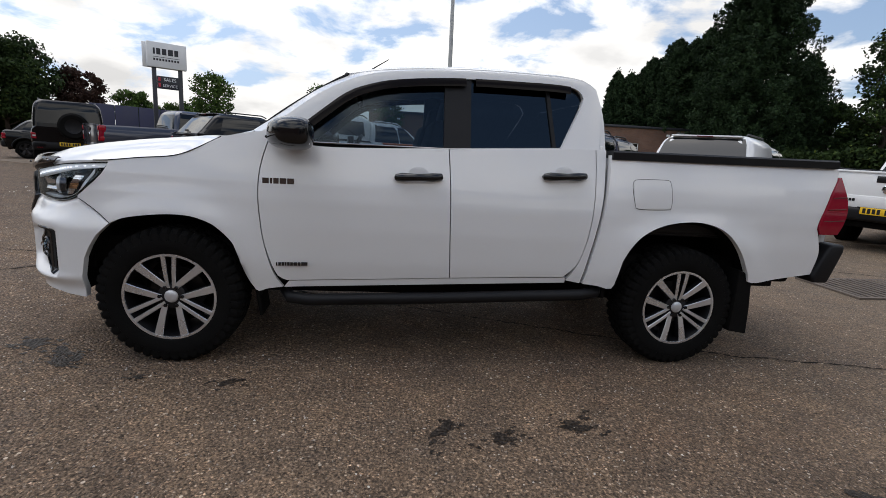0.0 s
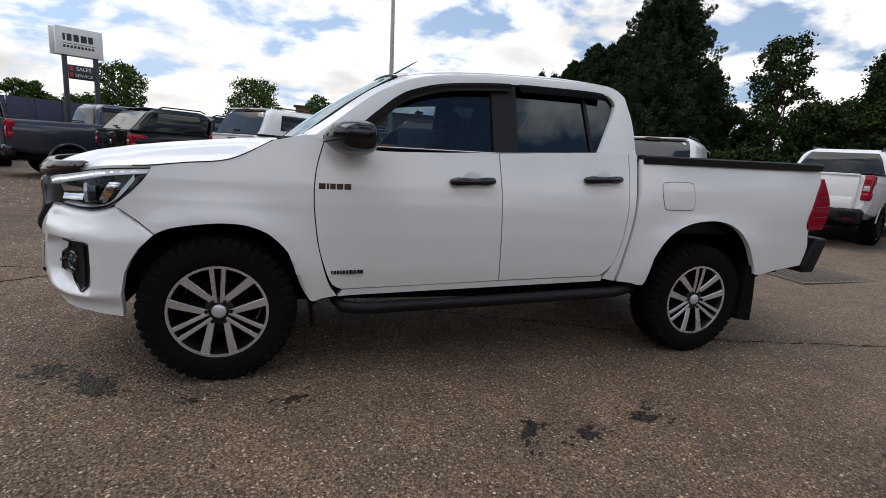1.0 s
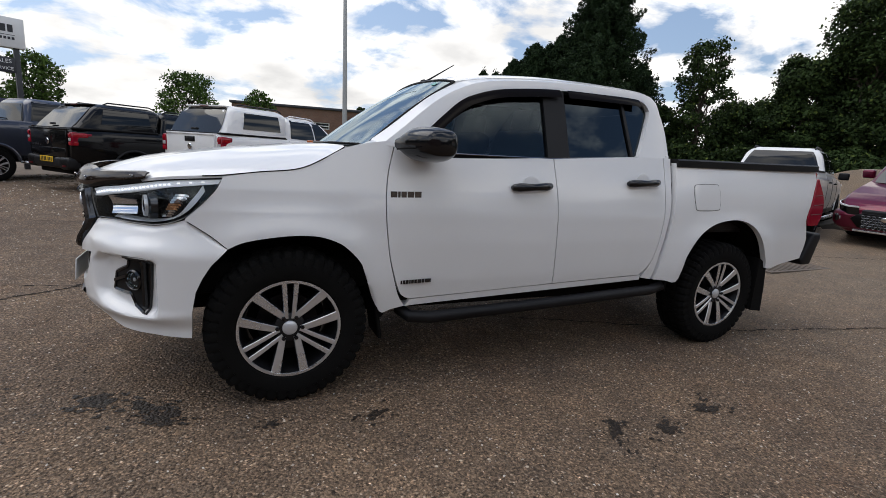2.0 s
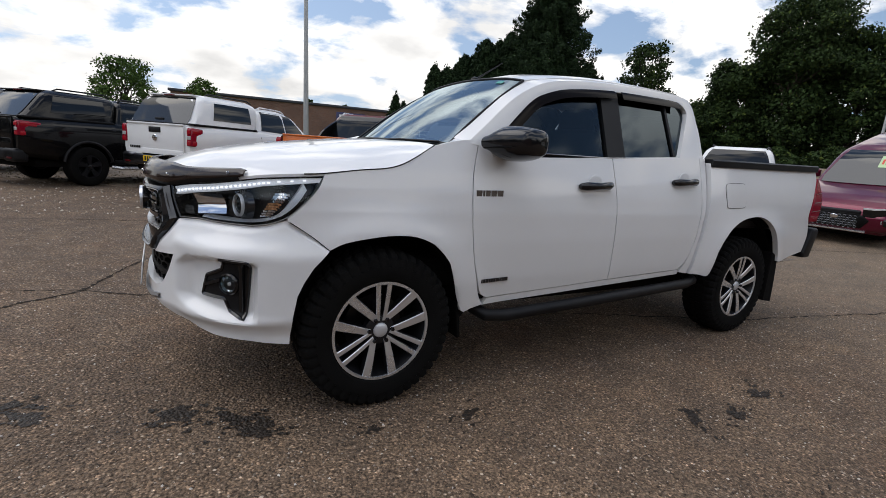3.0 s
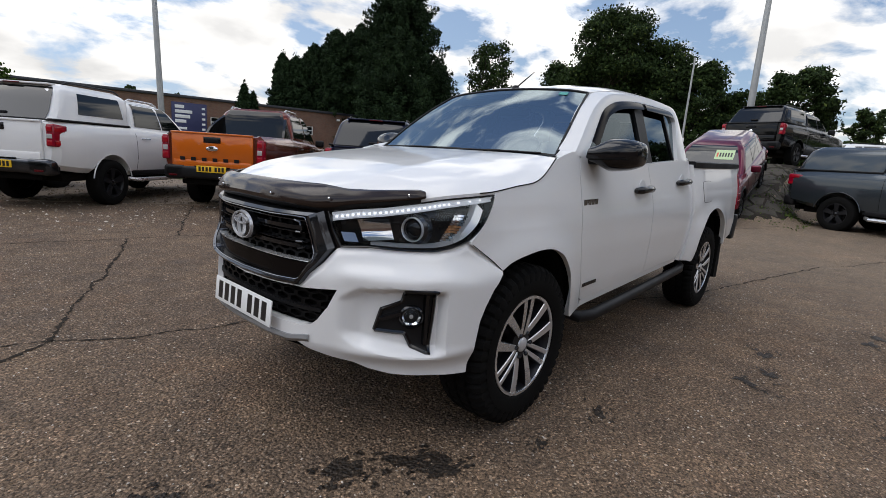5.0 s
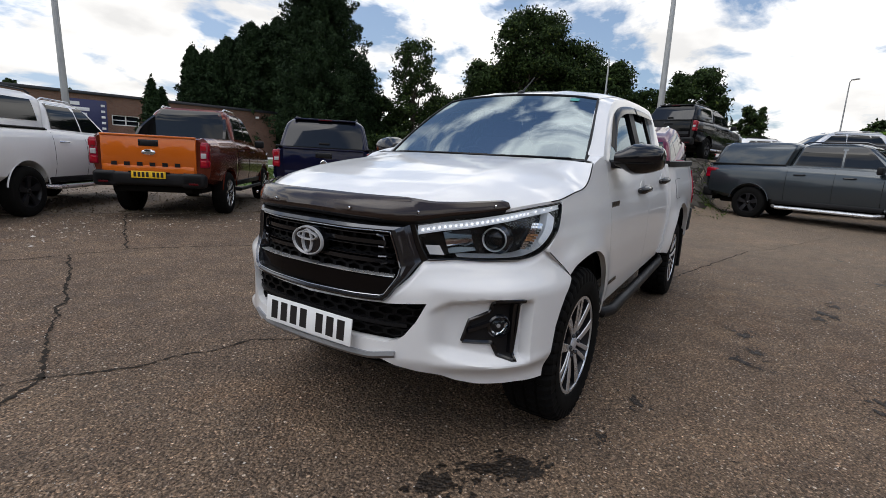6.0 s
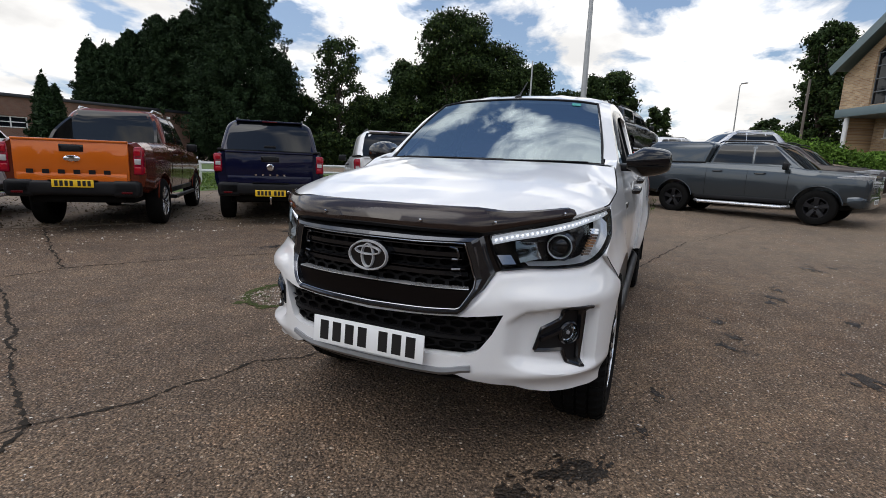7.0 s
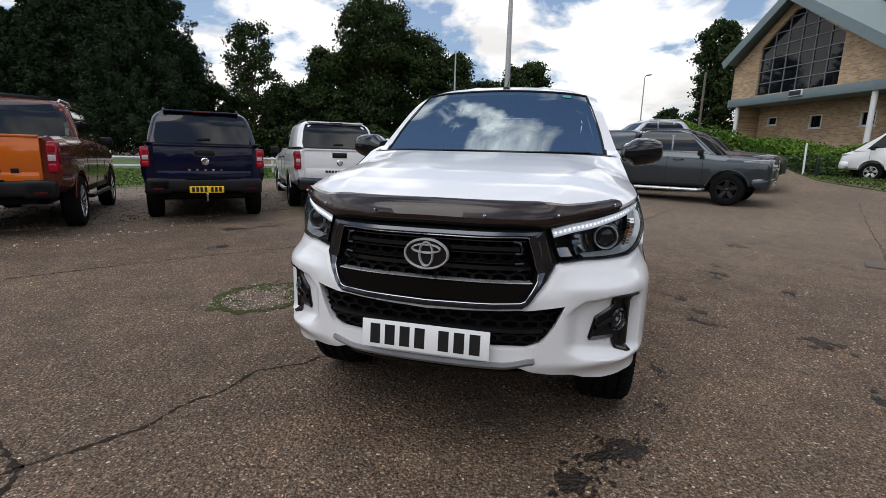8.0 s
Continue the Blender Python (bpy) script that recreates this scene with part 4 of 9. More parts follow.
    inner_loop = [tuple(p) for p in pi_] + [tuple(pi_[0])]
    part("grille_line", tube([nose(u, z, -0.009) for u, z in inner_loop], 0.0030, 6), DARK_CHROME, grille, "thin bright line inside the surround")
    part("grille_backing", sheet(arr([[nose(u, z, 0.06) for u in np.linspace(-0.46, 0.46, 24)] for z in (0.70, 0.86, 1.02)])), DARK_INSIDE, grille)
    comb([(u * 0.985, max(0.825, z)) for u, z in ring_of(half_hole)], 0.030, 0.024, MESH_BLACK, grille, "grille_mesh", 0.006, 1.7)
    # solid panel along the bottom of the opening
    part("lower_panel", sheet(arr([[nose(u * np.interp(z, [0.74, 0.808], [0.365, 0.414]), z, 0.012 if z < 0.80 else 0.004) for u in np.linspace(-1, 1, 40)] for z in (0.735, 0.77, 0.800, 0.806)])), DEFLECTOR, grille, "gloss black panel under the bars")
    for z, h, w, mat in ((0.968, 0.008, 0.385, GUNMETAL), (0.938, 0.020, 0.375, BLACK_GLOSS), (0.922, 0.006, 0.385, GUNMETAL), (0.884, 0.006, 0.400, BLACK_GLOSS), (0.866, 0.020, 0.410, BLACK_GLOSS), (0.813, 0.007, 0.408, SILVER)):
        part("grille_bar", sheet(arr([[nose(u, zz, i) for u in np.linspace(-w, w, 36)] for zz, i in ((z - h / 2, 0.035), (z - h / 2 + 0.002, 0.006 if h > 0.01 else 0.001), (z + h / 2 - 0.002, 0.006 if h > 0.01 else 0.001), (z + h / 2, 0.035))])), mat, grille, "gloss black grille bar" if mat is BLACK_GLOSS else "thin grey grille bar")
    for sgn in (-1, 1):
        for path in ([(0.335, 0.968), (0.362, 0.962), (0.372, 0.940), (0.368, 0.922), (0.345, 0.922)], [(0.345, 0.884), (0.378, 0.886), (0.386, 0.866), (0.355, 0.858)]):
            part("grille_bracket", tube([nose(sgn * u, zz, -0.002) for u, zz in path], 0.005, 6), GUNMETAL, grille)
        # the cheek's gloss, painted as a lighter facet
        part("wing_facet", sheet(arr([[nose(sgn * u, z, i) for u, z, i in row] for row in (((0.452, 0.888, -0.0195), (0.500, 0.884, -0.006)), ((0.436, 0.940, -0.0205), (0.478, 0.942, -0.008)), ((0.424, 0.972, -0.021), (0.462, 0.985, -0.008)))])), GLOSS_LIT_GREY, grille, "metal facet beside the lamp, lighter for its painted-in gloss")
        part("lamp_gap", sheet(arr([[nose(sgn * u, z, i) for u, z, i in row] for row in (((0.515, 0.868, 0.02), (0.550, 0.876, 0.02)), ((0.488, 0.942, 0.02), (0.520, 0.944, 0.02)), ((0.462, 1.018, 0.02), (0.492, 1.024, 0.02)))])), BLACK_GLOSS, grille)

    def ellipse_ring(ry, rz, w, x0, depth=0.012):
        secs = []
        for a in np.linspace(0, 2 * math.pi, 41):
            c, s = math.cos(a), math.sin(a)
            secs.append([(x0, ry * c, 0.91 + rz * s), (x0 - depth, (ry - w * 0.3) * c, 0.91 + (rz - w * 0.3) * s), (x0 - depth, (ry - w * 0.7) * c, 0.91 + (rz - w * 0.7) * s), (x0, (ry - w) * c, 0.91 + (rz - w) * s)])
        return rings(secs, caps=False)
    part("emblem", joined(ellipse_ring(0.088, 0.060, 0.010, -0.975), ellipse_ring(0.030, 0.050, 0.009, -0.977), moved(ellipse_ring(0.058, 0.020, 0.009, -0.977), (0, 0, 0.020))), BADGE, grille, "plain chrome oval emblem")
    part("emblem_plate", prism([(0.086 * math.cos(a), 0.91 + 0.058 * math.sin(a)) for a in np.linspace(0, 2 * math.pi, 32, endpoint=False)], "x", -0.978, -0.94), BLACK_GLOSS, grille)
    number_plate(car, (-0.986, 0.0, 0.577), (-5, 0, -90), PLATE_WHITE, 0.51)

    # headlamps
    for s in (-1, 1):
        hb = curve([(0.544, 0.884), (0.66, 0.890), (0.78, 0.885), (0.93, 0.885)], 28)
        hr = curve([(0.93, 0.885), (1.01, 0.899), (1.085, 0.930), (1.14, 0.978), (1.205, 1.050), (1.244, 1.107)], 16)
        ht = arr([(u, lamp_top(u)) for u in np.linspace(0.487, 1.244, 29)])
        hl = curve([(0.544, 0.884), (0.512, 0.944), (0.487, 1.0155)], 16)
        lg = coons(hb, hr, ht, hl)

        def skin(ins, lg=lg, s=s):
            return arr([[nose(s * u, z, ins) for u, z in row] for row in lg])
        lamp = part("headlamp", sheet(skin(0.085)), LAMP_HOUSING, car, "LED headlamp with clear lens and dark housing")
        part("lens", sheet(skin(0.002)), GLASS_LENS, lamp, "clear lens")
        rim_path = np.vstack([lg[0], lg[1:, -1], lg[-1, -2::-1], lg[-2::-1, 0]])
        part("lamp_rim", rings([[nose(s * u, z, 0.000), nose(s * (u + (0.80 - u) * 0.016), z + (0.975 - z) * 0.05, 0.004), nose(s * (u + (0.80 - u) * 0.020), z + (0.975 - z) * 0.06, 0.085), nose(s * u, z, 0.085)] for u, z in rim_path], caps=False), BLACK_GLOSS, lamp, "gloss black lamp rim")

        # bright row along the top
        def along_top(q, down, ins):
            u = 0.500 + 0.735 * q
            return nose(s * u, lamp_top(u) - 0.006 - down * (1 - 0.35 * q * q), ins)
        qs = np.linspace(0, 1, 40)
        part("daytime_strip", sheet(arr([[along_top(q, d, i) for q in qs] for d, i in ((0.0, 0.010), (0.010, 0.013), (0.012, 0.018), (0.026, 0.019), (0.028, 0.014), (0.034, 0.015), (0.036, 0.05))])), LIT_STRIP, lamp, "glowing silver strip round the daytime lights")
        for q in np.linspace(0.02, 0.66, 22):
            g_ = arr([[along_top(q + dq, d, 0.0085 + 0.25 * d) for dq in (0.0, 0.005, 0.010)] for d in (0.015, 0.023)])
            part("daytime_light", sheet(g_, (0.004, 0, 0)), LAMP_WHITE, lamp, "lit white daytime light")
        for q in (0.72, 0.80, 0.88):
            part("daytime_light", sheet(arr([[along_top(q + dq, d, 0.0065 + 0.25 * d) for dq in (0.0, 0.006, 0.012)] for d in (0.012, 0.020)]), (0.004, 0, 0)), LAMP_WHITE, lamp, "lit white daytime light")
        # bright blade along the bottom and up the outer end
        c2 = curve([(0.665, 0.897), (0.80, 0.893), (0.93, 0.898), (1.01, 0.914), (1.07, 0.942), (1.125, 0.990), (1.165, 1.045)], 32)
        wide = lambda k: 0.009 + 0.022 * smooth01((k - 20) / 8)
        part("chrome_blade", sheet(arr([[nose(s * u, z, 0.014) for u, z in c2], [nose(s * (u - 0.5 * wide(k)), z + 0.8 * wide(k), 0.030) for k, (u, z) in enumerate(c2)], [nose(s * (u - 0.6 * wide(k)), z + wide(k), 0.060) for k, (u, z) in enumerate(c2)]])), REFLECTOR, lamp, "bright chrome blade")
        # projector
        p = arr(nose(s * 0.850, 0.960, 0.070))
        yaw = -90 - s * 14
        part("projector_ring", moved(lathe([(0.043, -0.020), (0.044, -0.031), (0.047, -0.034), (0.049, -0.031), (0.049, -0.018), (0.047, 0.012)], 40), p, (0, 0, yaw)), REFLECTOR, lamp, "silver projector ring")
        part("projector_lens", moved(lathe([(0, -0.036), (0.020, -0.034), (0.034, -0.027), (0.043, -0.014), (0.043, 0.01)], 32), p, (0, 0, yaw)), BLACK_GLOSS, lamp)
        part("projector_shroud", moved(lathe([(0.049, -0.020), (0.062, -0.012), (0.068, 0.015)], 40), p, (0, 0, yaw)), GUNMETAL, lamp)
        # ribbed indicator bowl, facetted inner bowl
        for k in range(10):
            part("indicator", sheet(arr([[nose(s * (0.955 + (0.050 + 0.002 * k) * q + 0.007 * k), 0.920 + 0.0105 * k + dz, 0.028 + 0.022 * math.sin(math.pi * q)) for q in np.linspace(0, 1, 7)] for dz in (0.0, 0.0045, 0.009)])), AMBER_DIM if k in (3, 4, 5) else CHROME, lamp, "ribbed indicator reflector")
        part("reflector_bowl", sheet(arr([[nose(s * (0.632 + 0.125 * q - 0.028 * v), 0.908 + 0.082 * v + 0.006 * q, 0.022 + 0.040 * q + 0.014 * math.sin(math.pi * v)) for q in np.linspace(0, 1, 8)] for v in np.linspace(0, 1, 8)])), CHROME, lamp, "bright curved reflector")
        part("reflector_bowl", sheet(arr([[nose(s * (0.553 + 0.060 * q - 0.02 * v), 0.902 + 0.034 * v, 0.022 + 0.012 * v) for q in np.linspace(0, 1, 5)] for v in np.linspace(0, 1, 4)])), DARK_CHROME, lamp, "bright curved reflector")
        part("inner_step", sheet(arr([[nose(s * u, z, i) for u in np.linspace(0.545, 0.79, 10)] for z, i in ((0.985, 0.03), (0.978, 0.055), (0.972, 0.085))])), GUNMETAL, lamp)
        # fog lamp pocket
        def hollow(u, z):
            a = abs(u)
            return recess(a, z) - 0.010 * math.exp(-((z - 0.475) / 0.025) ** 2) * smooth01((a - 0.50) / 0.15) * smooth01((1.15 - a) / 0.2)
        fl4 = coons(curve([(0.680, 0.570), (0.805, 0.566), (0.835, 0.512), (0.907, 0.488)], 24, False), curve([(0.907, 0.488), (0.920, 0.61), (0.928, 0.737)], 20, False), curve([(0.706, 0.655), (0.792, 0.690), (0.806, 0.741), (0.928, 0.737)], 24, False), curve([(0.680, 0.570), (0.706, 0.655)], 20, False))
        fg = part("fog_lamp_bezel", sheet(arr([[nose(s * u, z, hollow(u, z) - 0.005) for u, z in row] for row in fl4])), BLACK_TRIM, bump, "black fog lamp bezel")
        rp = np.vstack([fl4[0], fl4[1:, -1], fl4[-1, -2::-1], fl4[-2::-1, 0]])
        part("fog_frame", tube([nose(s * u, z, hollow(u, z) - 0.003) for u, z in rp], 0.009, 6), BLACK_GLOSS, fg, "gloss black fog lamp frame")
        p = nose(s * 0.832, 0.632, hollow(0.832, 0.632) + 0.000)
        d = arr(nose(s * 0.80, 0.65, 0.0)) - arr(nose(s * 0.80, 0.65, 0.1))
        yaw = math.degrees(math.atan2(d[1], d[0])) + 90
        part("fog_lamp", moved(lathe([(0, 0.012), (0.012, 0.010), (0.026, -0.002), (0.036, -0.014), (0.038, -0.012), (0.038, 0.02)], 28), p, (0, 0, yaw)), CHROME, fg, "round fog lamp with a bright bowl")
        part("fog_glass", moved(lathe([(0, -0.028), (0.018, -0.026), (0.030, -0.020), (0.037, -0.011)], 28), p, (0, 0, yaw)), GLASS_LENS, fg, "clear fog lamp glass")
        part("fog_bulb", moved(lathe([(0, -0.012), (0.008, -0.009), (0.009, 0.01)], 12), p, (0, 0, yaw)), FOG_GLASS, fg)
        part("fog_ring", moved(lathe([(0.038, -0.014), (0.042, -0.020), (0.048, -0.014), (0.048, 0.02)], 28), p, (0, 0, yaw)), BLACK_GLOSS, fg)
        part("fog_blade", sheet(arr([[nose(s * u, z + 0.35 * (u - 0.74), hollow(u, z) + i) for u in np.linspace(0.700, 0.790, 8)] for z, i in ((0.618, -0.004), (0.622, -0.020), (0.636, -0.020), (0.642, -0.004))])), BLACK_GLOSS, fg)
        part("fog_fin", sheet(arr([[nose(s * u, z, hollow(u, z) + i) for z in np.linspace(0.52, 0.725, 10)] for u, i in ((0.880, -0.004), (0.886, -0.022), (0.900, -0.022), (0.908, -0.004))])), BLACK_GLOSS, fg)

    # cab
    rail = [(0.430, 1.315), (0.57, 1.427), (0.66, 1.500), (0.77, 1.580), (0.90, 1.650), (1.03, 1.702), (1.22, 1.738), (1.57, 1.771), (2.02, 1.785), (2.355, 1.777), (2.444, 1.737), (2.484, 1.66), (2.510, 1.53), (2.520, 1.352)]
    dlo = [(0.565, 1.288), (0.70, 1.386), (0.81, 1.480), (0.92, 1.568), (1.02, 1.618), (1.21, 1.670), (1.56, 1.709), (1.95, 1.722), (2.26, 1.722), (2.345, 1.688), (2.352, 1.62), (2.215, 1.346)]
    ro, ri = curve(rail, 80), curve(dlo, 80)
    rows3 = []
    for k in range(81):
        a, b = ro[k], ri[k]
        ya = glass_y(a[1]) + 0.012
        yb = glass_y(b[1]) + 0.016
        m = 0.5 * (a + b)
        rows3.append([(a[0] - 0.015, -ya + 0.068, a[1] + 0.012), (a[0] * 0.8 + b[0] * 0.2, -(ya * 0.8 + yb * 0.2) - 0.004, a[1] * 0.8 + b[1] * 0.2), (m[0], -(0.5 * (ya + yb) + 0.006), m[1]), (b[0], -yb, b[1]), (b[0], -yb + 0.035, b[1])])
    fr = arr(rows3)
    both("cab_frame", lambda: sheet(fr), WHITE, car)
    top_x = lambda x: np.interp(x, [p[0] for p in dlo[:10]] + [2.352], [p[1] for p in dlo[:10]] + [1.640])
    bot_x = lambda x: np.interp(x, [0.565, 1.53, 2.215, 2.352], [1.275, 1.292, 1.340, 1.632])

    def pane(x0, x1, inset, n=24, m=8, lo=0.0, hi=0.0):
        return arr([[(x, -(glass_y(z) - inset), z) for x in np.linspace(x0, x1, n) for z in [bot_x(x) - lo + (top_x(x) + hi - bot_x(x) + lo) * q]] for q in np.linspace(0, 1, m)])
    for s, fl in ((-1, False), (1, True)):
        mk = (lambda b: flipped(b)) if fl else (lambda b: b)
        part("front_window", mk(sheet(pane(0.570, 1.505, 0.012))), GLASS_CLEAR, car, "clear side window")
        part("rear_window", mk(sheet(pane(1.62, 2.350, 0.012))), GLASS_TINT, car, "dark privacy window")
        part("b_pillar", mk(sheet(pane(1.495, 1.655, -0.006, 6, 6), (0, 0.04, 0))), BLACK_TRIM, car, "black centre pillar")
        part("window_bar", mk(sheet(arr([[(x + 0.045 * (q - 1), -(glass_y(z) + 0.001), z) for x in (2.165, 2.188) for z in [bot_x(2.10) + (top_x(2.14) - bot_x(2.10)) * (1 - q)]] for q in np.linspace(0, 1, 6)]), (0, 0.02, 0))), BLACK_TRIM, car)
        part("window_seal", mk(tube([(x, -(glass_y(bot_x(x)) + 0.012), bot_x(x) + 0.004) for x in np.linspace(0.60, 2.21, 30)], 0.0045, 6)), DARK_CHROME, car, "bright window seal")
        # wind shields over the windows
        for k0, k1 in ((6, 41), (43, 64)):
            prof = []
            for k in range(k0, k1 + 1):
                b = ri[k]
                t = ri[min(k + 1, 80)] - ri[max(k - 1, 0)]
                t = t / np.linalg.norm(t)
                nrm = arr((t[1], -t[0]))
                c0, c1, c2 = b - nrm * 0.004, b + nrm * 0.014, b + nrm * 0.044
                prof.append([(c0[0], -(glass_y(c0[1]) + 0.018), c0[1]), (c1[0], -(glass_y(c1[1]) + 0.030), c1[1]), (c2[0], -(glass_y(c2[1]) + 0.034), c2[1]), (c2[0], -(glass_y(c2[1]) + 0.030), c2[1]), (c1[0], -(glass_y(c1[1]) + 0.026), c1[1])])
            part("wind_shield", mk(rings(prof)), DEFLECTOR, car, "smoked wind deflector")
    # windscreen, roof, back wall
    ws_b = [(0.386, -0.682, 1.293), (0.372, -0.55, 1.300), (0.30, -0.28, 1.300), (0.27, 0, 1.300)]
    ws_t = [(0.925, -0.556, 1.690), (0.905, -0.42, 1.709), (0.890, -0.2, 1.721), (0.885, 0, 1.725)]
    full = lambda h: h + [(x, -y, z) for x, y, z in h[-2::-1]]
    ws_l = [(0.386, -0.682, 1.293), (0.57, -0.644, 1.442), (0.76, -0.598, 1.582), (0.925, -0.556, 1.690)]
    wg = coons(curve(full(ws_b), 40), curve([(x, -y, z) for x, y, z in ws_l], 20), curve(full(ws_t), 40), curve(ws_l, 20))
    for j in range(21):
        wg[j, :, 0] -= 0.008 * math.sin(math.pi * j / 20)
    part("windscreen", sheet(wg), GLASS_SCREEN, car, "clear windscreen")
    both("cowl_corner", lambda: sheet(arr([[(0.255, -0.757, 1.276), (0.34, -0.758, 1.297), (0.43, -0.752, 1.318)], [(0.285, -0.705, 1.287), (0.372, -0.692, 1.296), (0.42, -0.690, 1.326)]]), (0, 0, -0.01)), WHITE, car)
    part("screen_seal", tube([tuple(p) for p in np.vstack([wg[0], wg[1:, -1], wg[-1, -2::-1], wg[-2::-1, 0]])], 0.008, 6), BLACK_TRIM, car)
    mirror_mount = part("mirror_mount", box((0.10, 0.09, 0.06), (0.93, 0, 1.66), 0.02, (0, 30, 0)), BLACK_TRIM, car)
    part("rear_view_mirror", box((0.03, 0.24, 0.065), (0.98, 0, 1.585), 0.015), BLACK_TRIM, mirror_mount)
    part("screen_sticker", sheet(arr([[tuple(wg[18, i] + arr((-0.004, 0, 0.002))) for i in (4, 5, 6)], [tuple(wg[19, i] + arr((-0.004, 0, 0.002))) for i in (4, 5, 6)]])), varied("green_film", (0.05, 0.30, 0.26), 0.4), car, "small green screen sticker")
    roof_l = [(0.925, -0.556, 1.694), (1.20, -0.572, 1.741), (1.57, -0.560, 1.775), (2.02, -0.558, 1.789), (2.35, -0.562, 1.780), (2.462, -0.585, 1.722)]
    ws_top2 = [(x, y, z + 0.004) for x, y, z in ws_t]
    back = [(2.462, -0.585, 1.722), (2.47, -0.45, 1.735), (2.48, -0.2, 1.745), (2.48, 0, 1.748)]
    rg = coons(curve(full(ws_top2), 40), curve([(x, -y, z) for x, y, z in roof_l], 30), curve(full(back), 40), curve(roof_l, 30))
    for j in range(31):
        for i in range(41):
            u, v = abs(i / 20 - 1), j / 30
            rg[j, i, 2] += 0.018 * math.sin(math.pi * v) ** 0.5 * (1 - u ** 6) + 0.006 * (math.exp(-((u - 0.45) / 0.06) ** 2)) * smooth01(v / 0.1) * smooth01((1 - v) / 0.1)
    part("roof", sheet(rg, (0, 0, -0.03)), WHITE, car)
    bw = coons(curve([(2.505, -0.735, 1.33), (2.52, 0, 1.33), (2.505, 0.735, 1.33)], 20), curve([(2.505, 0.735, 1.33), (2.495, 0.66, 1.55), (2.462, 0.585, 1.722)], 10), curve(full(back), 20), curve([(2.505, -0.735, 1.33), (2.495, -0.66, 1.55), (2.462, -0.585, 1.722)], 10))
    bwo = cut(solid(bw, bw - arr((0.04, 0, 0))), bevelled(box((0.5, 1.12, 0.28), (2.5, 0, 1.52)), 0.04))
    part("cab_back", bwo, WHITE, car)
    part("back_window", box((0.006, 1.10, 0.27), (2.485, 0, 1.52)), GLASS_TINT, car)
    part("cab_back_lower", box((0.03, 1.48, 0.85), (2.48, 0, 0.95), 0.01), WHITE, car)
    part("aerial", tube([(0.955, 0, 1.745), (0.985, 0, 1.765), (1.170, 0, 1.886)], [0.012, 0.006, 0.0028], 8), BLACK_TRIM, car, "short black roof aerial")
    part("aerial_base", moved(lathe([(0.03, 0), (0.022, 0.02), (0, 0.03)], 14, "z"), (0.955, 0, 1.738)), BLACK_TRIM, car)
    part("cowl", sheet(arr([[(x + 0.005, y, 1.290) for x, y, z in curve(full(rear_half), 30)], [(x + 0.02, y, 1.297) for x, y, z in curve(full(ws_b), 30)]])), BLACK_TRIM, car)
    for s, y0, y1 in ((1, 0.52, -0.12), (1, -0.12, -0.60)):
        part("wiper", tube([(0.26 + 0.14 * (abs(y0) / 0.7) ** 2, y0, 1.300), (0.262, (y0 + y1) / 2, 1.304), (0.272 + 0.14 * (abs(y1) / 0.7) ** 2, y1, 1.304)], 0.005, 6), BLACK_TRIM, car, "black wiper")
    # mirrors
    def mirror():
        secs = []
        for q in np.linspace(0, 1, 9):
            y = -0.800 - 0.215 * q
            rz = 0.092 * (1 - 0.28 * q ** 4) * (0.72 + 0.5 * smooth01(q * 2.5) - 0.22)
            cx, cz = 0.632 + 0.045 * q, 1.318 + 0.012 * q
            rx = 0.125 * (1 - 0.32 * q ** 3)
            secs.append([(cx + rx * (math.copysign(abs(math.cos(a)) ** 0.55, math.cos(a)) if math.cos(a) > 0 else math.cos(a)), y, cz + rz * (math.copysign(abs(math.sin(a)) ** 0.6, math.sin(a)) if math.sin(a) < 0 else 0.92 * abs(math.sin(a)) ** 0.75)) for a in np.linspace(0, 2 * math.pi, 28, endpoint=False)])
        # rounded outer end
        last = arr(secs[-1])
        mid_ = last.mean(axis=0)
        for dy, k in ((0.010, 0.90), (0.018, 0.70), (0.024, 0.40), (0.026, 0.10)):
            secs.append([tuple(mid_ + (p - mid_) * k + arr((0, -dy, 0))) for p in last])
        return rings(secs)
    for mir, fl in zip(both("door_mirror", mirror, BLACK_GLOSS, car, "gloss black door mirror"), (False, True)):
        f = flipped if fl else (lambda b: b)
        part("mirror_base", f(bevelled(prism([(0.60, 1.262), (0.74, 1.262), (0.74, 1.29), (0.66, 1.31), (0.60, 1.30)], "y", -0.83, -0.73), 0.008)), BLACK_TRIM, mir)
        part("mirror_glass", f(box((0.008, 0.16, 0.11), (0.758, -0.905, 1.322), 0.004)), CHROME, mir)
        part("mirror_seam", f(tube([(0.520 + 0.03 * q * q, -0.81 - 0.19 * q, 1.288 + 0.010 * q) for q in np.linspace(0, 1, 8)], 0.004, 5)), DARK_INSIDE, mir)
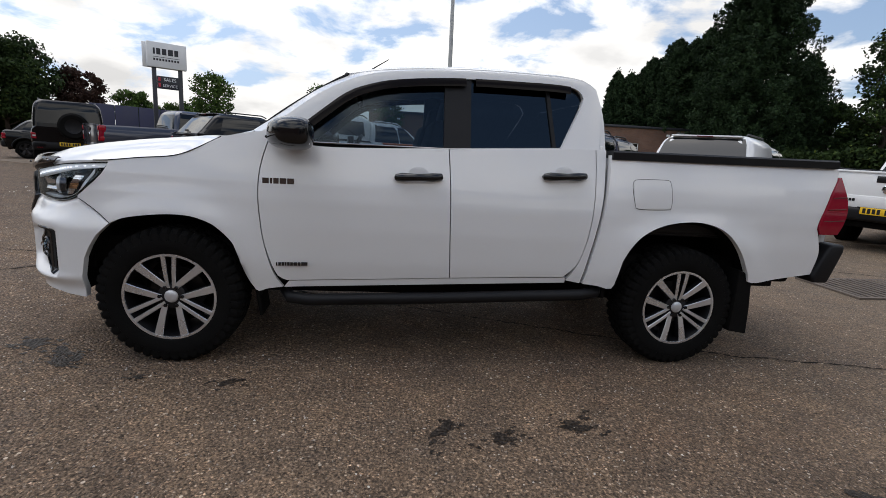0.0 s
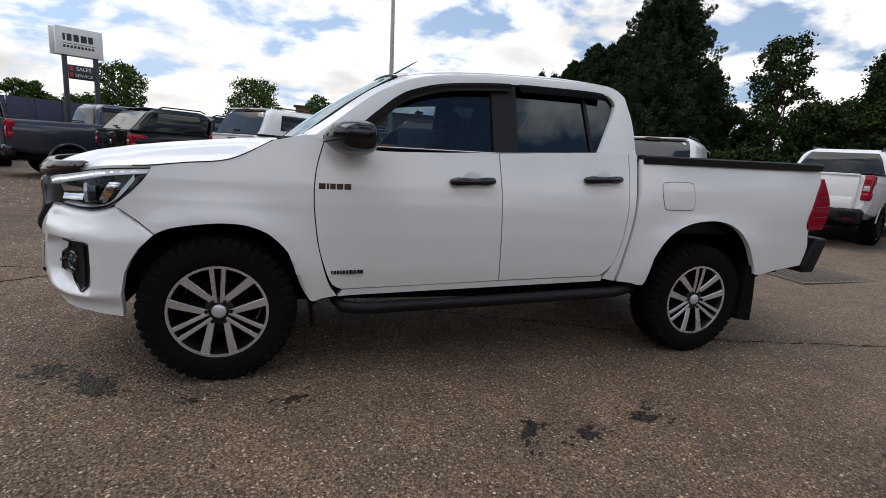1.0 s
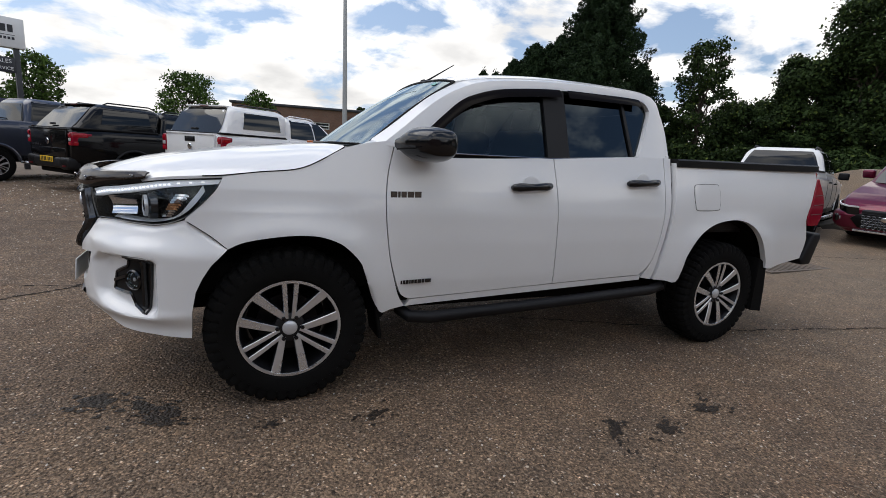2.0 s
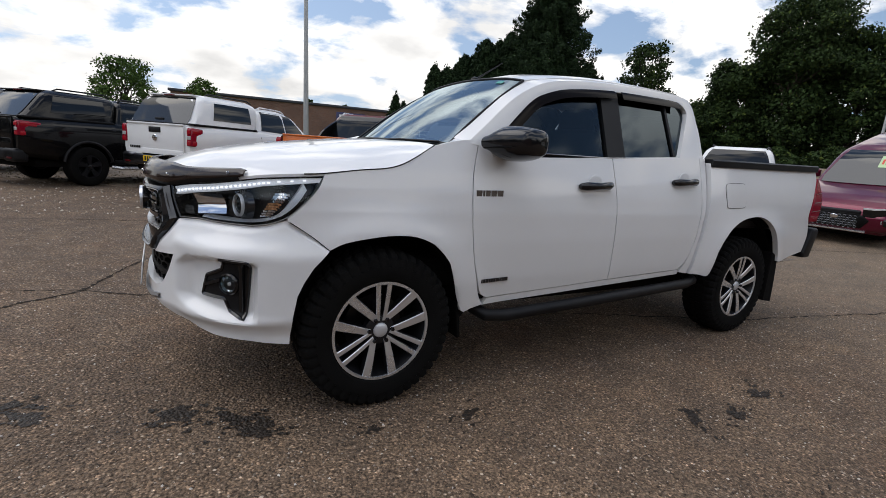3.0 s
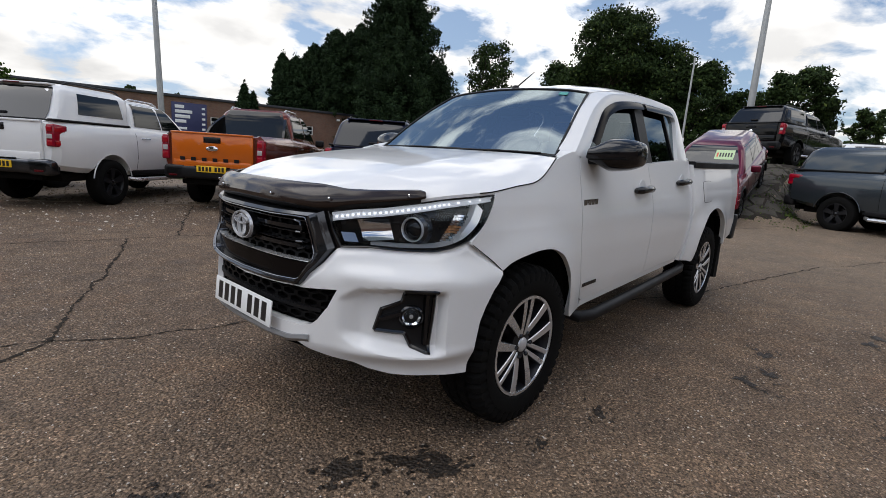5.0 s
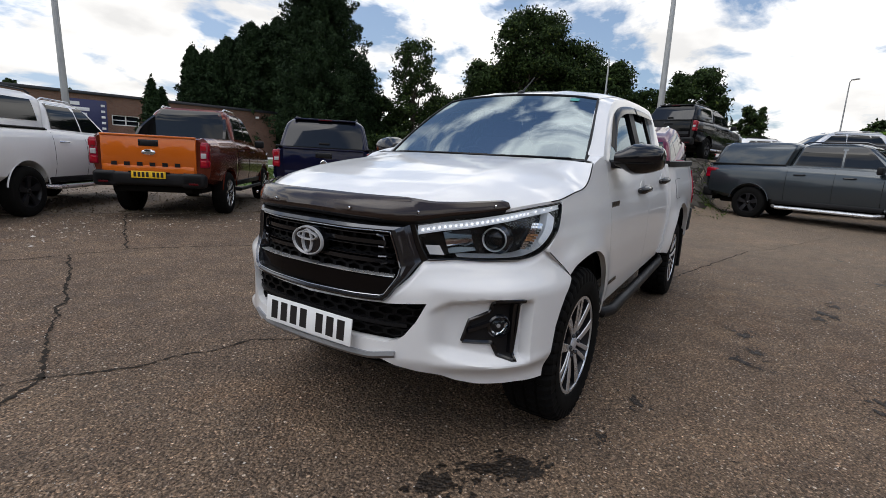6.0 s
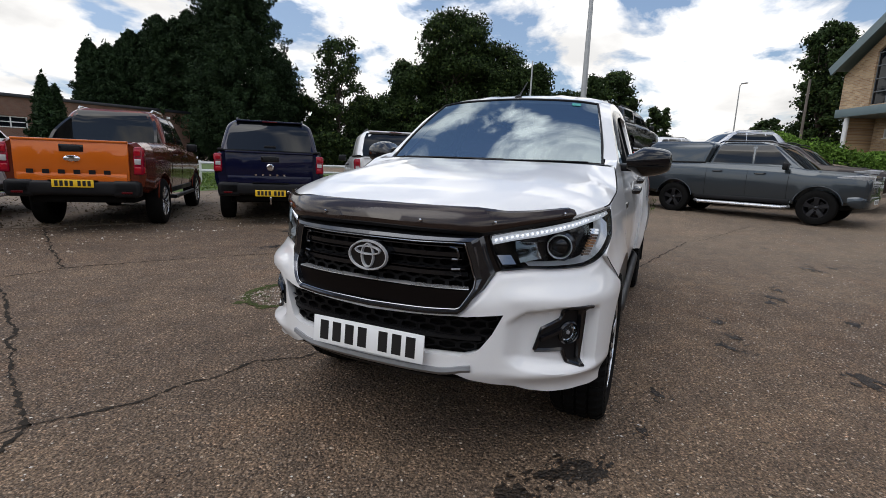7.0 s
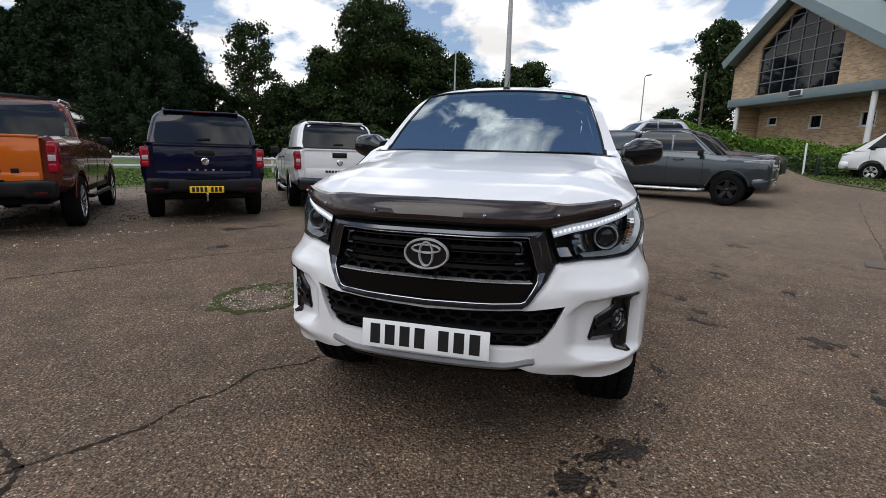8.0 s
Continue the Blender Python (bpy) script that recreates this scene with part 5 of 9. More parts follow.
    # handles, badges
    for lst, x0, z0 in ((doors, 1.225, 1.118), (doors_r, 2.105, 1.172)):
        for ob, fl in zip(lst, (False, True)):
            f = flipped if fl else (lambda b: b)
            y0 = side_y(x0 + 0.13, z0)
            grip = tube([(x0 - 0.008, -(y0 + 0.001), z0), (x0, -(y0 + 0.012), z0), (x0 + 0.03, -(y0 + 0.034), z0 + 0.004), (x0 + 0.13, -(y0 + 0.040), z0 + 0.008), (x0 + 0.20, -(y0 + 0.036), z0 + 0.012), (x0 + 0.255, -(y0 + 0.006), z0 + 0.016), (x0 + 0.262, -(y0 + 0.001), z0 + 0.016)], [0.008, 0.020, 0.025, 0.020, 0.025, 0.021, 0.008], 12)
            part("door_handle", f(grip), BLACK_GLOSS, ob, "black door handle")
            part("handle_cup", f(moved(lathe([(0, -0.002), (0.045, -0.002), (0.062, 0.002), (0.062, 0.006)], 24), (x0 + 0.125, -(y0 + 0.001), z0 + 0.008), None, None)), WHITE, ob)
    for ob, fl in zip(doors, (False, True)):
        sg = 1 if fl else -1
        y0 = side_y(0.6, 1.05) + 0.001
        bars_of_writing(ob, "model_badge", DARK_CHROME, (0.492, sg * y0, 1.043), [(0.034, 0.006), (0.012, 0.006), (0.028, 0.006), (0.034, 0.006), (0.036, 0.0)], 0.031, (1, 0, 0.02), (0, 0, 1), -0.006 * sg * -1)
        y0 = max(side_y(0.66, 0.59), side_y(0.565, 0.59)) + 0.002
        bars_of_writing(ob, "trim_badge", GUNMETAL, (0.565, sg * y0, 0.582), [(0.008, 0.005), (0.014, 0.004), (0.014, 0.004), (0.008, 0.004), (0.014, 0.004), (0.014, 0.004), (0.02, 0.004), (0.014, 0.004), (0.035, 0)], 0.020, (1, 0, 0.03), (0, 0, 1), -0.004 * sg * -1)
    # side steps
    for st in both("side_step", lambda: tube([(0.60, -0.72, 0.41), (0.64, -0.80, 0.385), (0.75, -0.83, 0.382), (1.5, -0.83, 0.41), (2.40, -0.83, 0.452), (2.52, -0.80, 0.462), (2.56, -0.72, 0.48)], 0.035, 12), BLACK_TRIM, car, "black tubular side step"):
        sg = -1 if st == car.children[-2] else 1
        for x in (0.80, 1.52, 2.22):
            part("step_bracket", box((0.05, 0.26, 0.07), (x, sg * 0.70, 0.43 + 0.032 * x), 0.01, (-sg * 18, 0, 0)), DARK_INSIDE, st)
        for x in (0.95, 1.85):
            part("step_pad", box((0.42, 0.07, 0.012), (x + 0.05, sg * 0.83, 0.428 + 0.039 * (x - 0.75)), 0.004, (0, -2.2, 0)), RUBBER, st)
    # wheels
    for x, z in ((0.0, 0.385), (3.085, 0.385)):
        for s in (-1, 1):
            wheel_parts(car, (x, s * 0.735, z), s)
    # inside the cab
    dash = part("dashboard", rings([[(0.40, y, 1.16), (0.42, y, 1.265), (0.60, y, 1.275), (0.78, y, 1.24), (0.82, y, 1.12), (0.76, y, 0.92)] for y in (-0.70, -0.35, 0, 0.35, 0.70)]), SEAT_CLOTH, car)
    part("instrument_hood", box((0.16, 0.34, 0.06), (0.70, 0.37, 1.28), 0.025), SEAT_CLOTH, dash)
    sw = part("steering_wheel", moved(lathe([(0.178 + 0.014 * math.cos(a), 0.014 * math.sin(a)) for a in np.linspace(0, 2 * math.pi, 10, endpoint=False)], 32, "z", True), (0.90, 0.37, 1.20), (0, -62, 0)), BLACK_TRIM, car)
    part("steering_hub", moved(joined(box((0.34, 0.05, 0.02), (0, 0, 0), 0.008), lathe([(0, 0.02), (0.06, 0.015), (0.07, -0.01), (0, -0.02)], 16, "z")), (0.90, 0.37, 1.20), (0, -62, 90)), BLACK_TRIM, sw)
    for x, rows_ in ((1.15, (-0.38, 0.38)), (2.0, (-0.40, 0.0, 0.40))):
        for y in rows_:
            w = 0.50 if len(rows_) == 2 else 0.40
            seat = part("seat", bevelled(box((0.50, w, 0.16), (x, y, 0.86)), 0.05, 3), SEAT_CLOTH, car)
            part("seat_back", bevelled(box((0.15, w, 0.62), (x + 0.30, y, 1.16), 0, (0, 14, 0)), 0.05, 3), SEAT_CLOTH, seat)
            part("headrest", bevelled(box((0.10, 0.26, 0.17), (x + 0.40, y, 1.52), 0, (0, 10, 0)), 0.04, 3), SEAT_CLOTH, seat)
    part("cab_floor", box((1.9, 1.5, 0.05), (1.5, 0, 0.72), 0.01), SEAT_CLOTH, car)
    part("headlining", sheet(rg[2:-1, 2:-2] - arr((0, 0, 0.045))), varied("grey_lining", (0.35, 0.35, 0.34), 0.9), car)
    return car


white_pickup()


# ---- parked vehicles: front towards +x, origin on the ground under the middle of the rear bumper ----
BLACK_PAINT = paint("black_paint", (0.0035, 0.0035, 0.004), 0.0, 0.25)
NAVY_PAINT = paint("navy_paint", (0.0035, 0.0045, 0.022), 0.1, 0.25)
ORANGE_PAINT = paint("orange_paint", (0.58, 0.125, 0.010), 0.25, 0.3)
# the same truck's orange with the shade of its sides put into the colour
SHADED_ORANGE_PAINT = paint("shaded_orange_paint", (0.145, 0.024, 0.009), 0.5, 0.26)
GREY_PAINT = paint("dark_grey_paint", (0.046, 0.057, 0.066), 0.55, 0.26)
SLATE_PAINT = paint("slate_blue_paint", (0.045, 0.050, 0.070), 0.4, 0.3)
RED_PAINT = paint("crimson_paint", (0.105, 0.0015, 0.020), 0.5, 0.3)
SILVER_PAINT = paint("silver_paint", (0.50, 0.51, 0.53), 0.6, 0.3)
BROWN_PAINT = paint("dark_brown_paint", (0.035, 0.028, 0.026), 0.4, 0.3)
GREEN_CARD = varied("price_card", (0.46, 0.60, 0.34), 0.6, amount=0.05)
RED_INK = material("red_ink", (0.6, 0.06, 0.03), 0.5)
HEADLAMP = varied("headlamp_glass", (0.42, 0.43, 0.44), 0.10, 0.3, 0.6, amount=0.5, scale=12)
REVERSE = material("reverse_lens", (0.42, 0.40, 0.40), 0.12, 0, 0.5)


def ring_at(x, w, zl, zt):
    h = zt - zl
    prof = [(0.86, 0.0), (0.955, 0.10), (1.0, 0.32), (1.0, 0.60), (0.985, 0.80), (0.945, 0.93), (0.88, 1.0)]
    right = [(x, -w * a, zl + h * b) for a, b in prof]
    return right + [(x, w * a, zl + h * b) for a, b in reversed(prof)]


def hull(stations, w):
    """The lower body: stations of (x, share of the half width, lowest z, highest z), skinned finely."""
    st = arr(stations)
    xs = np.linspace(st[0, 0], st[-1, 0], 48)
    xs = np.unique(np.r_[xs, st[:, 0]])
    return rings([ring_at(x, w * np.interp(x, st[:, 0], st[:, 1]), np.interp(x, st[:, 0], st[:, 2]), np.interp(x, st[:, 0], st[:, 3])) for x in xs])


def drawn_in(q):
    """How far a tower's skin is drawn in towards its rounded top, by the share of its height."""
    return 0.15 * max(0.0, (q - 0.72) / 0.28) ** 2.6


def tower(lo, hi, steps=7, bulge=0.02):
    """A cabin or canopy between a lower and an upper outline (x0, x1, half width, z), with rounded corners."""
    secs = []
    for q in list(np.linspace(0, 0.72, steps)) + [0.78, 0.84, 0.89, 0.93, 0.96, 0.985, 1.0]:
        x0, x1, w, z = (lo[i] + (hi[i] - lo[i]) * q for i in range(4))
        shrink = drawn_in(q)
        b = bulge * math.sin(math.pi * q)
        x0, x1, w = x0 + shrink * 0.6, x1 - shrink * 1.4, w + b - shrink * 0.7
        r = 0.15
        pts = []
        for cx, cy, a0 in ((x1 - r, w - r, 0), (x0 + r, w - r, 90), (x0 + r, -w + r, 180), (x1 - r, -w + r, 270)):
            for a in (0, 30, 60, 90):
                t = radians(a0 + a)
                pts.append((cx + r * math.cos(t) * (0.9 if a0 in (0, 270) else 1), cy + r * math.sin(t), z))
        # bow the front and back faces
        pts = [(x + (0.05 if x > (x0 + x1) / 2 else -0.02) * (1 - (y / w) ** 2), y, zz) for x, y, zz in pts]
        secs.append(pts)
    return rings(secs)


def on_side(lo, hi, s, xq, zq, out=0.004, bulge=0.02):
    """A point on a tower's flank: xq in metres at the height share zq."""
    w = lo[2] + (hi[2] - lo[2]) * zq + bulge * math.sin(math.pi * zq) - 0.7 * drawn_in(zq)
    return (xq, s * (w + out), lo[3] + (hi[3] - lo[3]) * zq)


def side_glass(parent, name, lo, hi, s, corners, mat=CAR_GLASS, n=6, out=0.004):
    """A pane on a tower's flank from corners (x, height share): rear low, front low, front high, rear high."""
    c = arr(corners)
    g = []
    for v in np.linspace(0, 1, n):
        row = []
        for u in np.linspace(0, 1, n):
            p = (1 - v) * ((1 - u) * c[0] + u * c[1]) + v * ((1 - u) * c[3] + u * c[2])
            row.append(on_side(lo, hi, s, p[0], p[1], out))
        g.append(row)
    return part(name, sheet(arr(g), (0, -s * 0.004, 0)), mat, parent)


def end_glass(parent, name, lo, hi, end, y_lo, y_hi, z0, z1, mat=CAR_GLASS, out=0.006):
    """A pane in a tower's front (end 1) or back (end 0)."""
    g = []
    for v in np.linspace(0, 1, 6):
        q = z0 + (z1 - z0) * v
        row = []
        for u in np.linspace(-1, 1, 9):
            w = y_lo + (y_hi - y_lo) * v
            x = lo[end] + (hi[end] - lo[end]) * q + (-1.4 if end else 0.6) * drawn_in(q)
            w *= 1 - 0.05 * abs(2 * v - 1) ** 6
            bow = (0.05 if end else -0.02) * (1 - (u * w / (lo[2] + (hi[2] - lo[2]) * q)) ** 2)
            row.append((x + bow + (out if end else -out), u * w, lo[3] + (hi[3] - lo[3]) * q))
        g.append(row)
    return part(name, sheet(arr(g), (-0.004 if end else 0.004, 0, 0)), mat, parent)


def vehicle(name, m, label, category, P):
    """A parked vehicle from its sizes and choices."""
    car = thing(name, m, label, category, P.get("group", ""))
    up = P.get("lift", 0.0)
    if up:
        raised = lambda o: (*o[:3], o[3] + up)
        P = dict(P, hull=[(x, w, zl + 0.7 * up, zt + up) for x, w, zl, zt in P["hull"]], cab_lo=raised(P["cab_lo"]), cab_hi=raised(P["cab_hi"]), tail_z=tuple(z + up for z in P.get("tail_z", (0.86, 1.28))), bumper_z=P.get("bumper_z", 0.60) + 0.7 * up)
        if "canopy" in P:
            P["canopy"] = (raised(P["canopy"][0]), raised(P["canopy"][1]), *P["canopy"][2:])
        if P.get("badge_at"):
            P["badge_at"] = (*P["badge_at"][:2], P["badge_at"][2] + up)
    L, W, wr = P["L"], P["W"] / 2, P.get("wr", 0.38)
    ra, fa = P["ra"], P["fa"]
    paint_, trim = P["paint"], P.get("trim", BLACK_TRIM)
    st = P["hull"]
    arches = []
    for ax in (ra, fa):
        for s in (-1, 1):
            arches.append(prism([(ax + (wr + 0.075) * math.cos(a), wr + 0.02 + (wr + 0.075) * math.sin(a)) for a in np.linspace(0, 2 * math.pi, 32, endpoint=False)], "y", s * (W - 0.34), s * (W + 0.3)))
    load_bed = [box((lo_x - 0.24, 2 * W - 0.36, 1.2), (lo_x / 2 - 0.01, 0, 1.46)) for lo_x in [P["cab_lo"][0]] if P.get("bed") == "deep"]
    body = part("body", cut(hull(st, W), *arches, *load_bed), paint_, car, sharp=28)
    top = lambda x: np.interp(x, [q[0] for q in st], [q[3] for q in st])
    low = lambda x: np.interp(x, [q[0] for q in st], [q[2] for q in st])
    wid = lambda x: W * np.interp(x, [q[0] for q in st], [q[1] for q in st])
    # dark wells, floor pan
    part("underbody", box((L * 0.86, 2 * W - 0.5, 0.14), (L / 2, 0, low(L / 2) + 0.0), 0.03), DARK_INSIDE, body)
    for ax in (ra, fa):
        for s in (-1, 1):
            part("arch_lip", tube([(ax + (wr + 0.078) * math.cos(a), s * (wid(ax) * 0.985 + 0.004), wr + 0.02 + (wr + 0.078) * math.sin(a)) for a in np.linspace(0.16, math.pi - 0.16, 24)], P.get("lip", 0.012), 6), P.get("lip_mat", paint_), body)
            wheel_parts(car, (ax, s * (W - 0.125), wr), s, wr, P.get("ww", 0.25), P.get("rim", 0.23), P.get("spokes", "five"), P.get("wheel_face", ALLOY_DARK), ALLOY_DARK, P.get("lugs", False), BLACK_GLOSS)
    # sills
    for s in (-1, 1):
        x0, x1 = ra + wr + 0.14, fa - wr - 0.14
        z0 = (low(x0) + low(x1)) / 2
        part("sill_trim", box((x1 - x0, 0.06, 0.10), ((x0 + x1) / 2, s * (W * 0.93), z0 + 0.045), 0.02), trim, body)
        if P.get("step"):
            part("side_step", tube([(x0, s * (W * 0.86), z0 - 0.06), (x0 + 0.12, s * (W + 0.01), z0 - 0.08), (x1 - 0.12, s * (W + 0.01), z0 - 0.08), (x1, s * (W * 0.86), z0 - 0.06)], 0.04, 8), P["step"], car)
    if P.get("strip"):
        for s in (-1, 1):
            part("side_strip", box((fa - ra - 0.95, 0.03, 0.10), ((ra + fa) / 2 + 0.05, s * (W + 0.002), 0.74), 0.01), BLACK_TRIM, body, "black side strip")
    # cabin
    lo, hi = P["cab_lo"], P["cab_hi"]
    cab = part("cab", tower(lo, hi), P.get("cab_paint", paint_), car, sharp=28)
    for s in (-1, 1):
        for corners, mat in P["windows"]:
            mid_x, mid_q = sum(c[0] for c in corners) / 4, sum(c[1] for c in corners) / 4
            rim_c = [(x + math.copysign(0.026, x - mid_x), q + math.copysign(0.035, q - mid_q)) for x, q in corners]
            side_glass(cab, "window_surround", lo, hi, s, rim_c, BLACK_GLOSS, out=0.002)
            side_glass(cab, "side_window", lo, hi, s, corners, mat, out=0.005)
    y_lo, y_hi = lo[2] - 0.08, hi[2] - 0.07
    end_glass(cab, "windscreen", lo, hi, 1, y_lo, y_hi, 0.08, 0.90, CAR_SCREEN)
    if P.get("back_glass", True):
        z0, z1 = P.get("back_span", (0.2, 0.85))
        end_glass(cab, "rear_surround", lo, hi, 0, lo[2] - 0.07, hi[2] - 0.09, z0 - 0.04, z1 + 0.03, BLACK_GLOSS, 0.008)
        end_glass(cab, "rear_screen", lo, hi, 0, lo[2] - 0.11, hi[2] - 0.13, z0, z1, CAR_GLASS, 0.014)
    if P.get("rails"):
        for s in (-1, 1):
            x0, x1 = P["rails"]
            part("roof_rail", tube([(x0, s * (hi[2] - 0.10), hi[3] - 0.02), (x0 + 0.10, s * (hi[2] - 0.09), hi[3] + 0.030), (x1 - 0.15, s * (hi[2] - 0.09), hi[3] + 0.022), (x1, s * (hi[2] - 0.10), hi[3] - 0.03)], 0.016, 8), P.get("rail_mat", SILVER), cab)
    if P.get("sails"):
        # sloping sails from the bed rails up to the roof
        for s in (-1, 1):
            secs = []
            for q in np.linspace(0, 1, 8):
                x = 1.42 + 0.62 * q
                z = 1.32 + up + 0.44 * q ** 0.75
                y = wid(1) - 0.13 - 0.16 * q ** 1.2
                secs.append([(x, s * y, z), (x, s * (y - 0.05), z), (x, s * (wid(1) - 0.19), 1.27 + up), (x, s * (wid(1) - 0.13), 1.27 + up)])
            part("sail_panel", rings(secs), BLACK_PAINT, cab, "sloping sail panel beside the rear window")
    # inside, seen dimly through the glass
    part("cabin_seats", joined(*[bevelled(box((0.16, 0.46, 0.55), (x, y, lo[3] - 0.02)), 0.05) for x in ((lo[0] + lo[1]) / 2 - 0.35, (lo[0] + lo[1]) / 2 + 0.45) for y in (-0.36, 0.36)]), SEAT_CLOTH, cab)
    # door gaps and handles
    for s in (-1, 1):
        for xd in P.get("door_gaps", ()):
            zz = np.linspace(low(xd) + 0.10, top(xd) - 0.05, 8)
            pts = []
            for z in zz:
                f = (z - low(xd)) / (top(xd) - low(xd))
                pts.append((xd, s * (wid(xd) * np.interp(f, [0, 0.1, 0.32, 0.6, 0.8, 0.93, 1], [0.86, 0.955, 1, 1, 0.985, 0.945, 0.88]) + 0.0005), z))
            part("door_gap", tube(pts, 0.0045, 4), DARK_INSIDE, body)
        for xd in P.get("handles", ()):
            part("door_handle", tube([(xd, s * (wid(xd) * 0.99), top(xd) - 0.20), (xd + 0.03, s * (wid(xd) + 0.03), top(xd) - 0.20), (xd + 0.19, s * (wid(xd) + 0.03), top(xd) - 0.195), (xd + 0.22, s * (wid(xd) * 0.99), top(xd) - 0.19)], 0.014, 8), P.get("handle_mat", trim), body)
        xm = P.get("mirror", hi[1] + 0.38)
        part("door_mirror", bevelled(box((0.11, 0.20, 0.16), (xm, s * (lo[2] + 0.17), lo[3] + 0.09)), 0.035, 3), P.get("mirror_mat", trim), car)
    # tail
    tz0, tz1 = P.get("tail_z", (0.86, 1.28))
    for s in (-1, 1):
        xr = 0.06
        tl = part("tail_lamp", bevelled(box((P.get("tail_d", 0.16), 0.13, tz1 - tz0), (xr + P.get("tail_d", 0.16) / 2 - 0.035, s * (wid(0.15) - 0.075), (tz0 + tz1) / 2), 0, (0, P.get("tail_lean", 4), 0)), 0.022, 3), RED_LENS, car, "red tail lamp")
        for lo_f, hi_f, lens in ((0.08, 0.30, RED_BRIGHT), (0.38, 0.58, REVERSE), (0.68, 0.92, RED_BRIGHT)):
            part("reverse_light" if lens is REVERSE else "brake_lens", bevelled(box((0.014, 0.085, (tz1 - tz0) * (hi_f - lo_f)), (xr - 0.040, s * (wid(0.15) - 0.078), tz0 + (tz1 - tz0) * (lo_f + hi_f) / 2)), 0.004), lens, tl, "white reverse light" if lens is REVERSE else "bright red brake lens")
            if lens is RED_BRIGHT:
                part("side_lens", bevelled(box((P.get("tail_d", 0.16) * 0.7, 0.012, (tz1 - tz0) * (hi_f - lo_f)), (xr + P.get("tail_d", 0.16) * 0.42 - 0.03, s * (wid(0.15) - 0.008), tz0 + (tz1 - tz0) * (lo_f + hi_f) / 2)), 0.004), lens, tl, "bright red side lens")
    if P.get("bed"):
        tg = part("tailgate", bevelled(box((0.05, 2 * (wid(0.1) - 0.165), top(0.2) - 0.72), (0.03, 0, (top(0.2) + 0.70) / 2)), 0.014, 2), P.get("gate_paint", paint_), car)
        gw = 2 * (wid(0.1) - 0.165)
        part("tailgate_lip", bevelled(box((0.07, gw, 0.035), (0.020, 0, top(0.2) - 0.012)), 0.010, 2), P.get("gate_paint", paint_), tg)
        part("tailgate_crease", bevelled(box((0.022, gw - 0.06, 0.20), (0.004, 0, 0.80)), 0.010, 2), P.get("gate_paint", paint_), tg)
        part("handle_bezel", bevelled(box((0.014, 0.30, 0.105), (0.003, P.get("gate_handle_y", 0), top(0.2) - 0.12)), 0.006), BLACK_GLOSS if P.get("gate_handle") != "chrome" else CHROME, tg)
        part("tailgate_gap", box((0.03, gw + 0.02, 0.012), (0.035, 0, 0.700)), DARK_INSIDE, tg)
        part("tailgate_handle", box((0.02, 0.24, 0.075), (0.002, P.get("gate_handle_y", 0), top(0.2) - 0.12), 0.008), BLACK_TRIM, tg)
        part("emblem", moved(lathe([(0, -0.012), (0.05, -0.010), (0.062, 0.0)], 24), (-0.006, 0, top(0.2) - 0.27), (0, 0, -90), (P.get("emblem", (1, 1))[0], 1, P.get("emblem", (1, 1))[1])), CHROME, tg, "plain round chrome emblem")
        bars_of_writing(tg, "model_badge", P.get("badge_mat", CHROME), P.get("badge_at", (-0.008, 0.66, 0.92)), P.get("badge", [(0.05, 0.02)] * 5), P.get("badge_h", 0.045), (0, -1, 0), (0, 0, 1), 0.004)
        if P["bed"] == "open":
            part("bed_cover", box((lo[0] - 0.12, 2 * (wid(1) - 0.16), 0.03), (lo[0] / 2 + 0.04, 0, top(0.6) + 0.004), 0.01), BLACK_TRIM, car, "black roller bed cover")
            for s in (-1, 1):
                part("bed_rail", box((lo[0] - 0.08, 0.09, 0.035), (lo[0] / 2 + 0.04, s * (wid(1) - 0.13), top(0.6) + 0.012), 0.012), BLACK_TRIM, car)
    bz = P.get("bumper_z", 0.60)
    bump = part("rear_bumper", bevelled(box((0.20, 2 * wid(0.1) - 0.06, 0.22), (0.06, 0, bz)), 0.05, 3), P.get("bumper_mat", trim), car)
    part("bumper_tread", box((0.10, 0.62, 0.012), (0.01, 0, bz + 0.112), 0.004), RUBBER, bump, "ribbed black bumper tread")
    for s in (-1, 1):
        part("bumper_end", bevelled(box((0.24, 0.36, 0.25), (0.08, s * (wid(0.1) - 0.22), bz - 0.005)), 0.05, 3), P.get("bumper_mat", trim), bump)
        part("reflector", box((0.012, 0.14, 0.03), (-0.045, s * (wid(0.1) - 0.20), bz - 0.06), 0.003), RED_DARK, bump, "small red reflector")
    part("valance", bevelled(box((0.10, 1.2, 0.14), (0.14, 0, bz - 0.15)), 0.03, 2), DARK_INSIDE, bump)
    number_plate(bump, (-0.047, 0, bz + P.get("plate_dz", 0.06)), (0, 0, -90), PLATE_YELLOW)
    if P.get("tow"):
        part("tow_ball", joined(tube([(0.0, 0, bz - 0.25), (-0.08, 0, bz - 0.25), (-0.11, 0, bz - 0.17)], 0.018, 8), moved(lathe([(0, 0.03), (0.02, 0.02), (0.026, 0), (0.02, -0.02), (0, -0.03)], 12, "z"), (-0.11, 0, bz - 0.15))), CHROME, bump)
    # nose
    zf = top(L - 0.15)
    for s in (-1, 1):
        lamp_path = []
        for q in np.linspace(0, 1, 14):
            if q < 0.62:
                x = L - 0.56 + 0.50 * q / 0.62
                lamp_path.append((x, wid(x) * 0.972 + 0.004))
            else:
                x = L - 0.055 + 0.060 * min(1.0, (q - 0.62) / 0.10)
                lamp_path.append((x, (wid(L - 0.03) * 0.97 + 0.004) * (1 - 0.36 * (q - 0.62) / 0.38)))
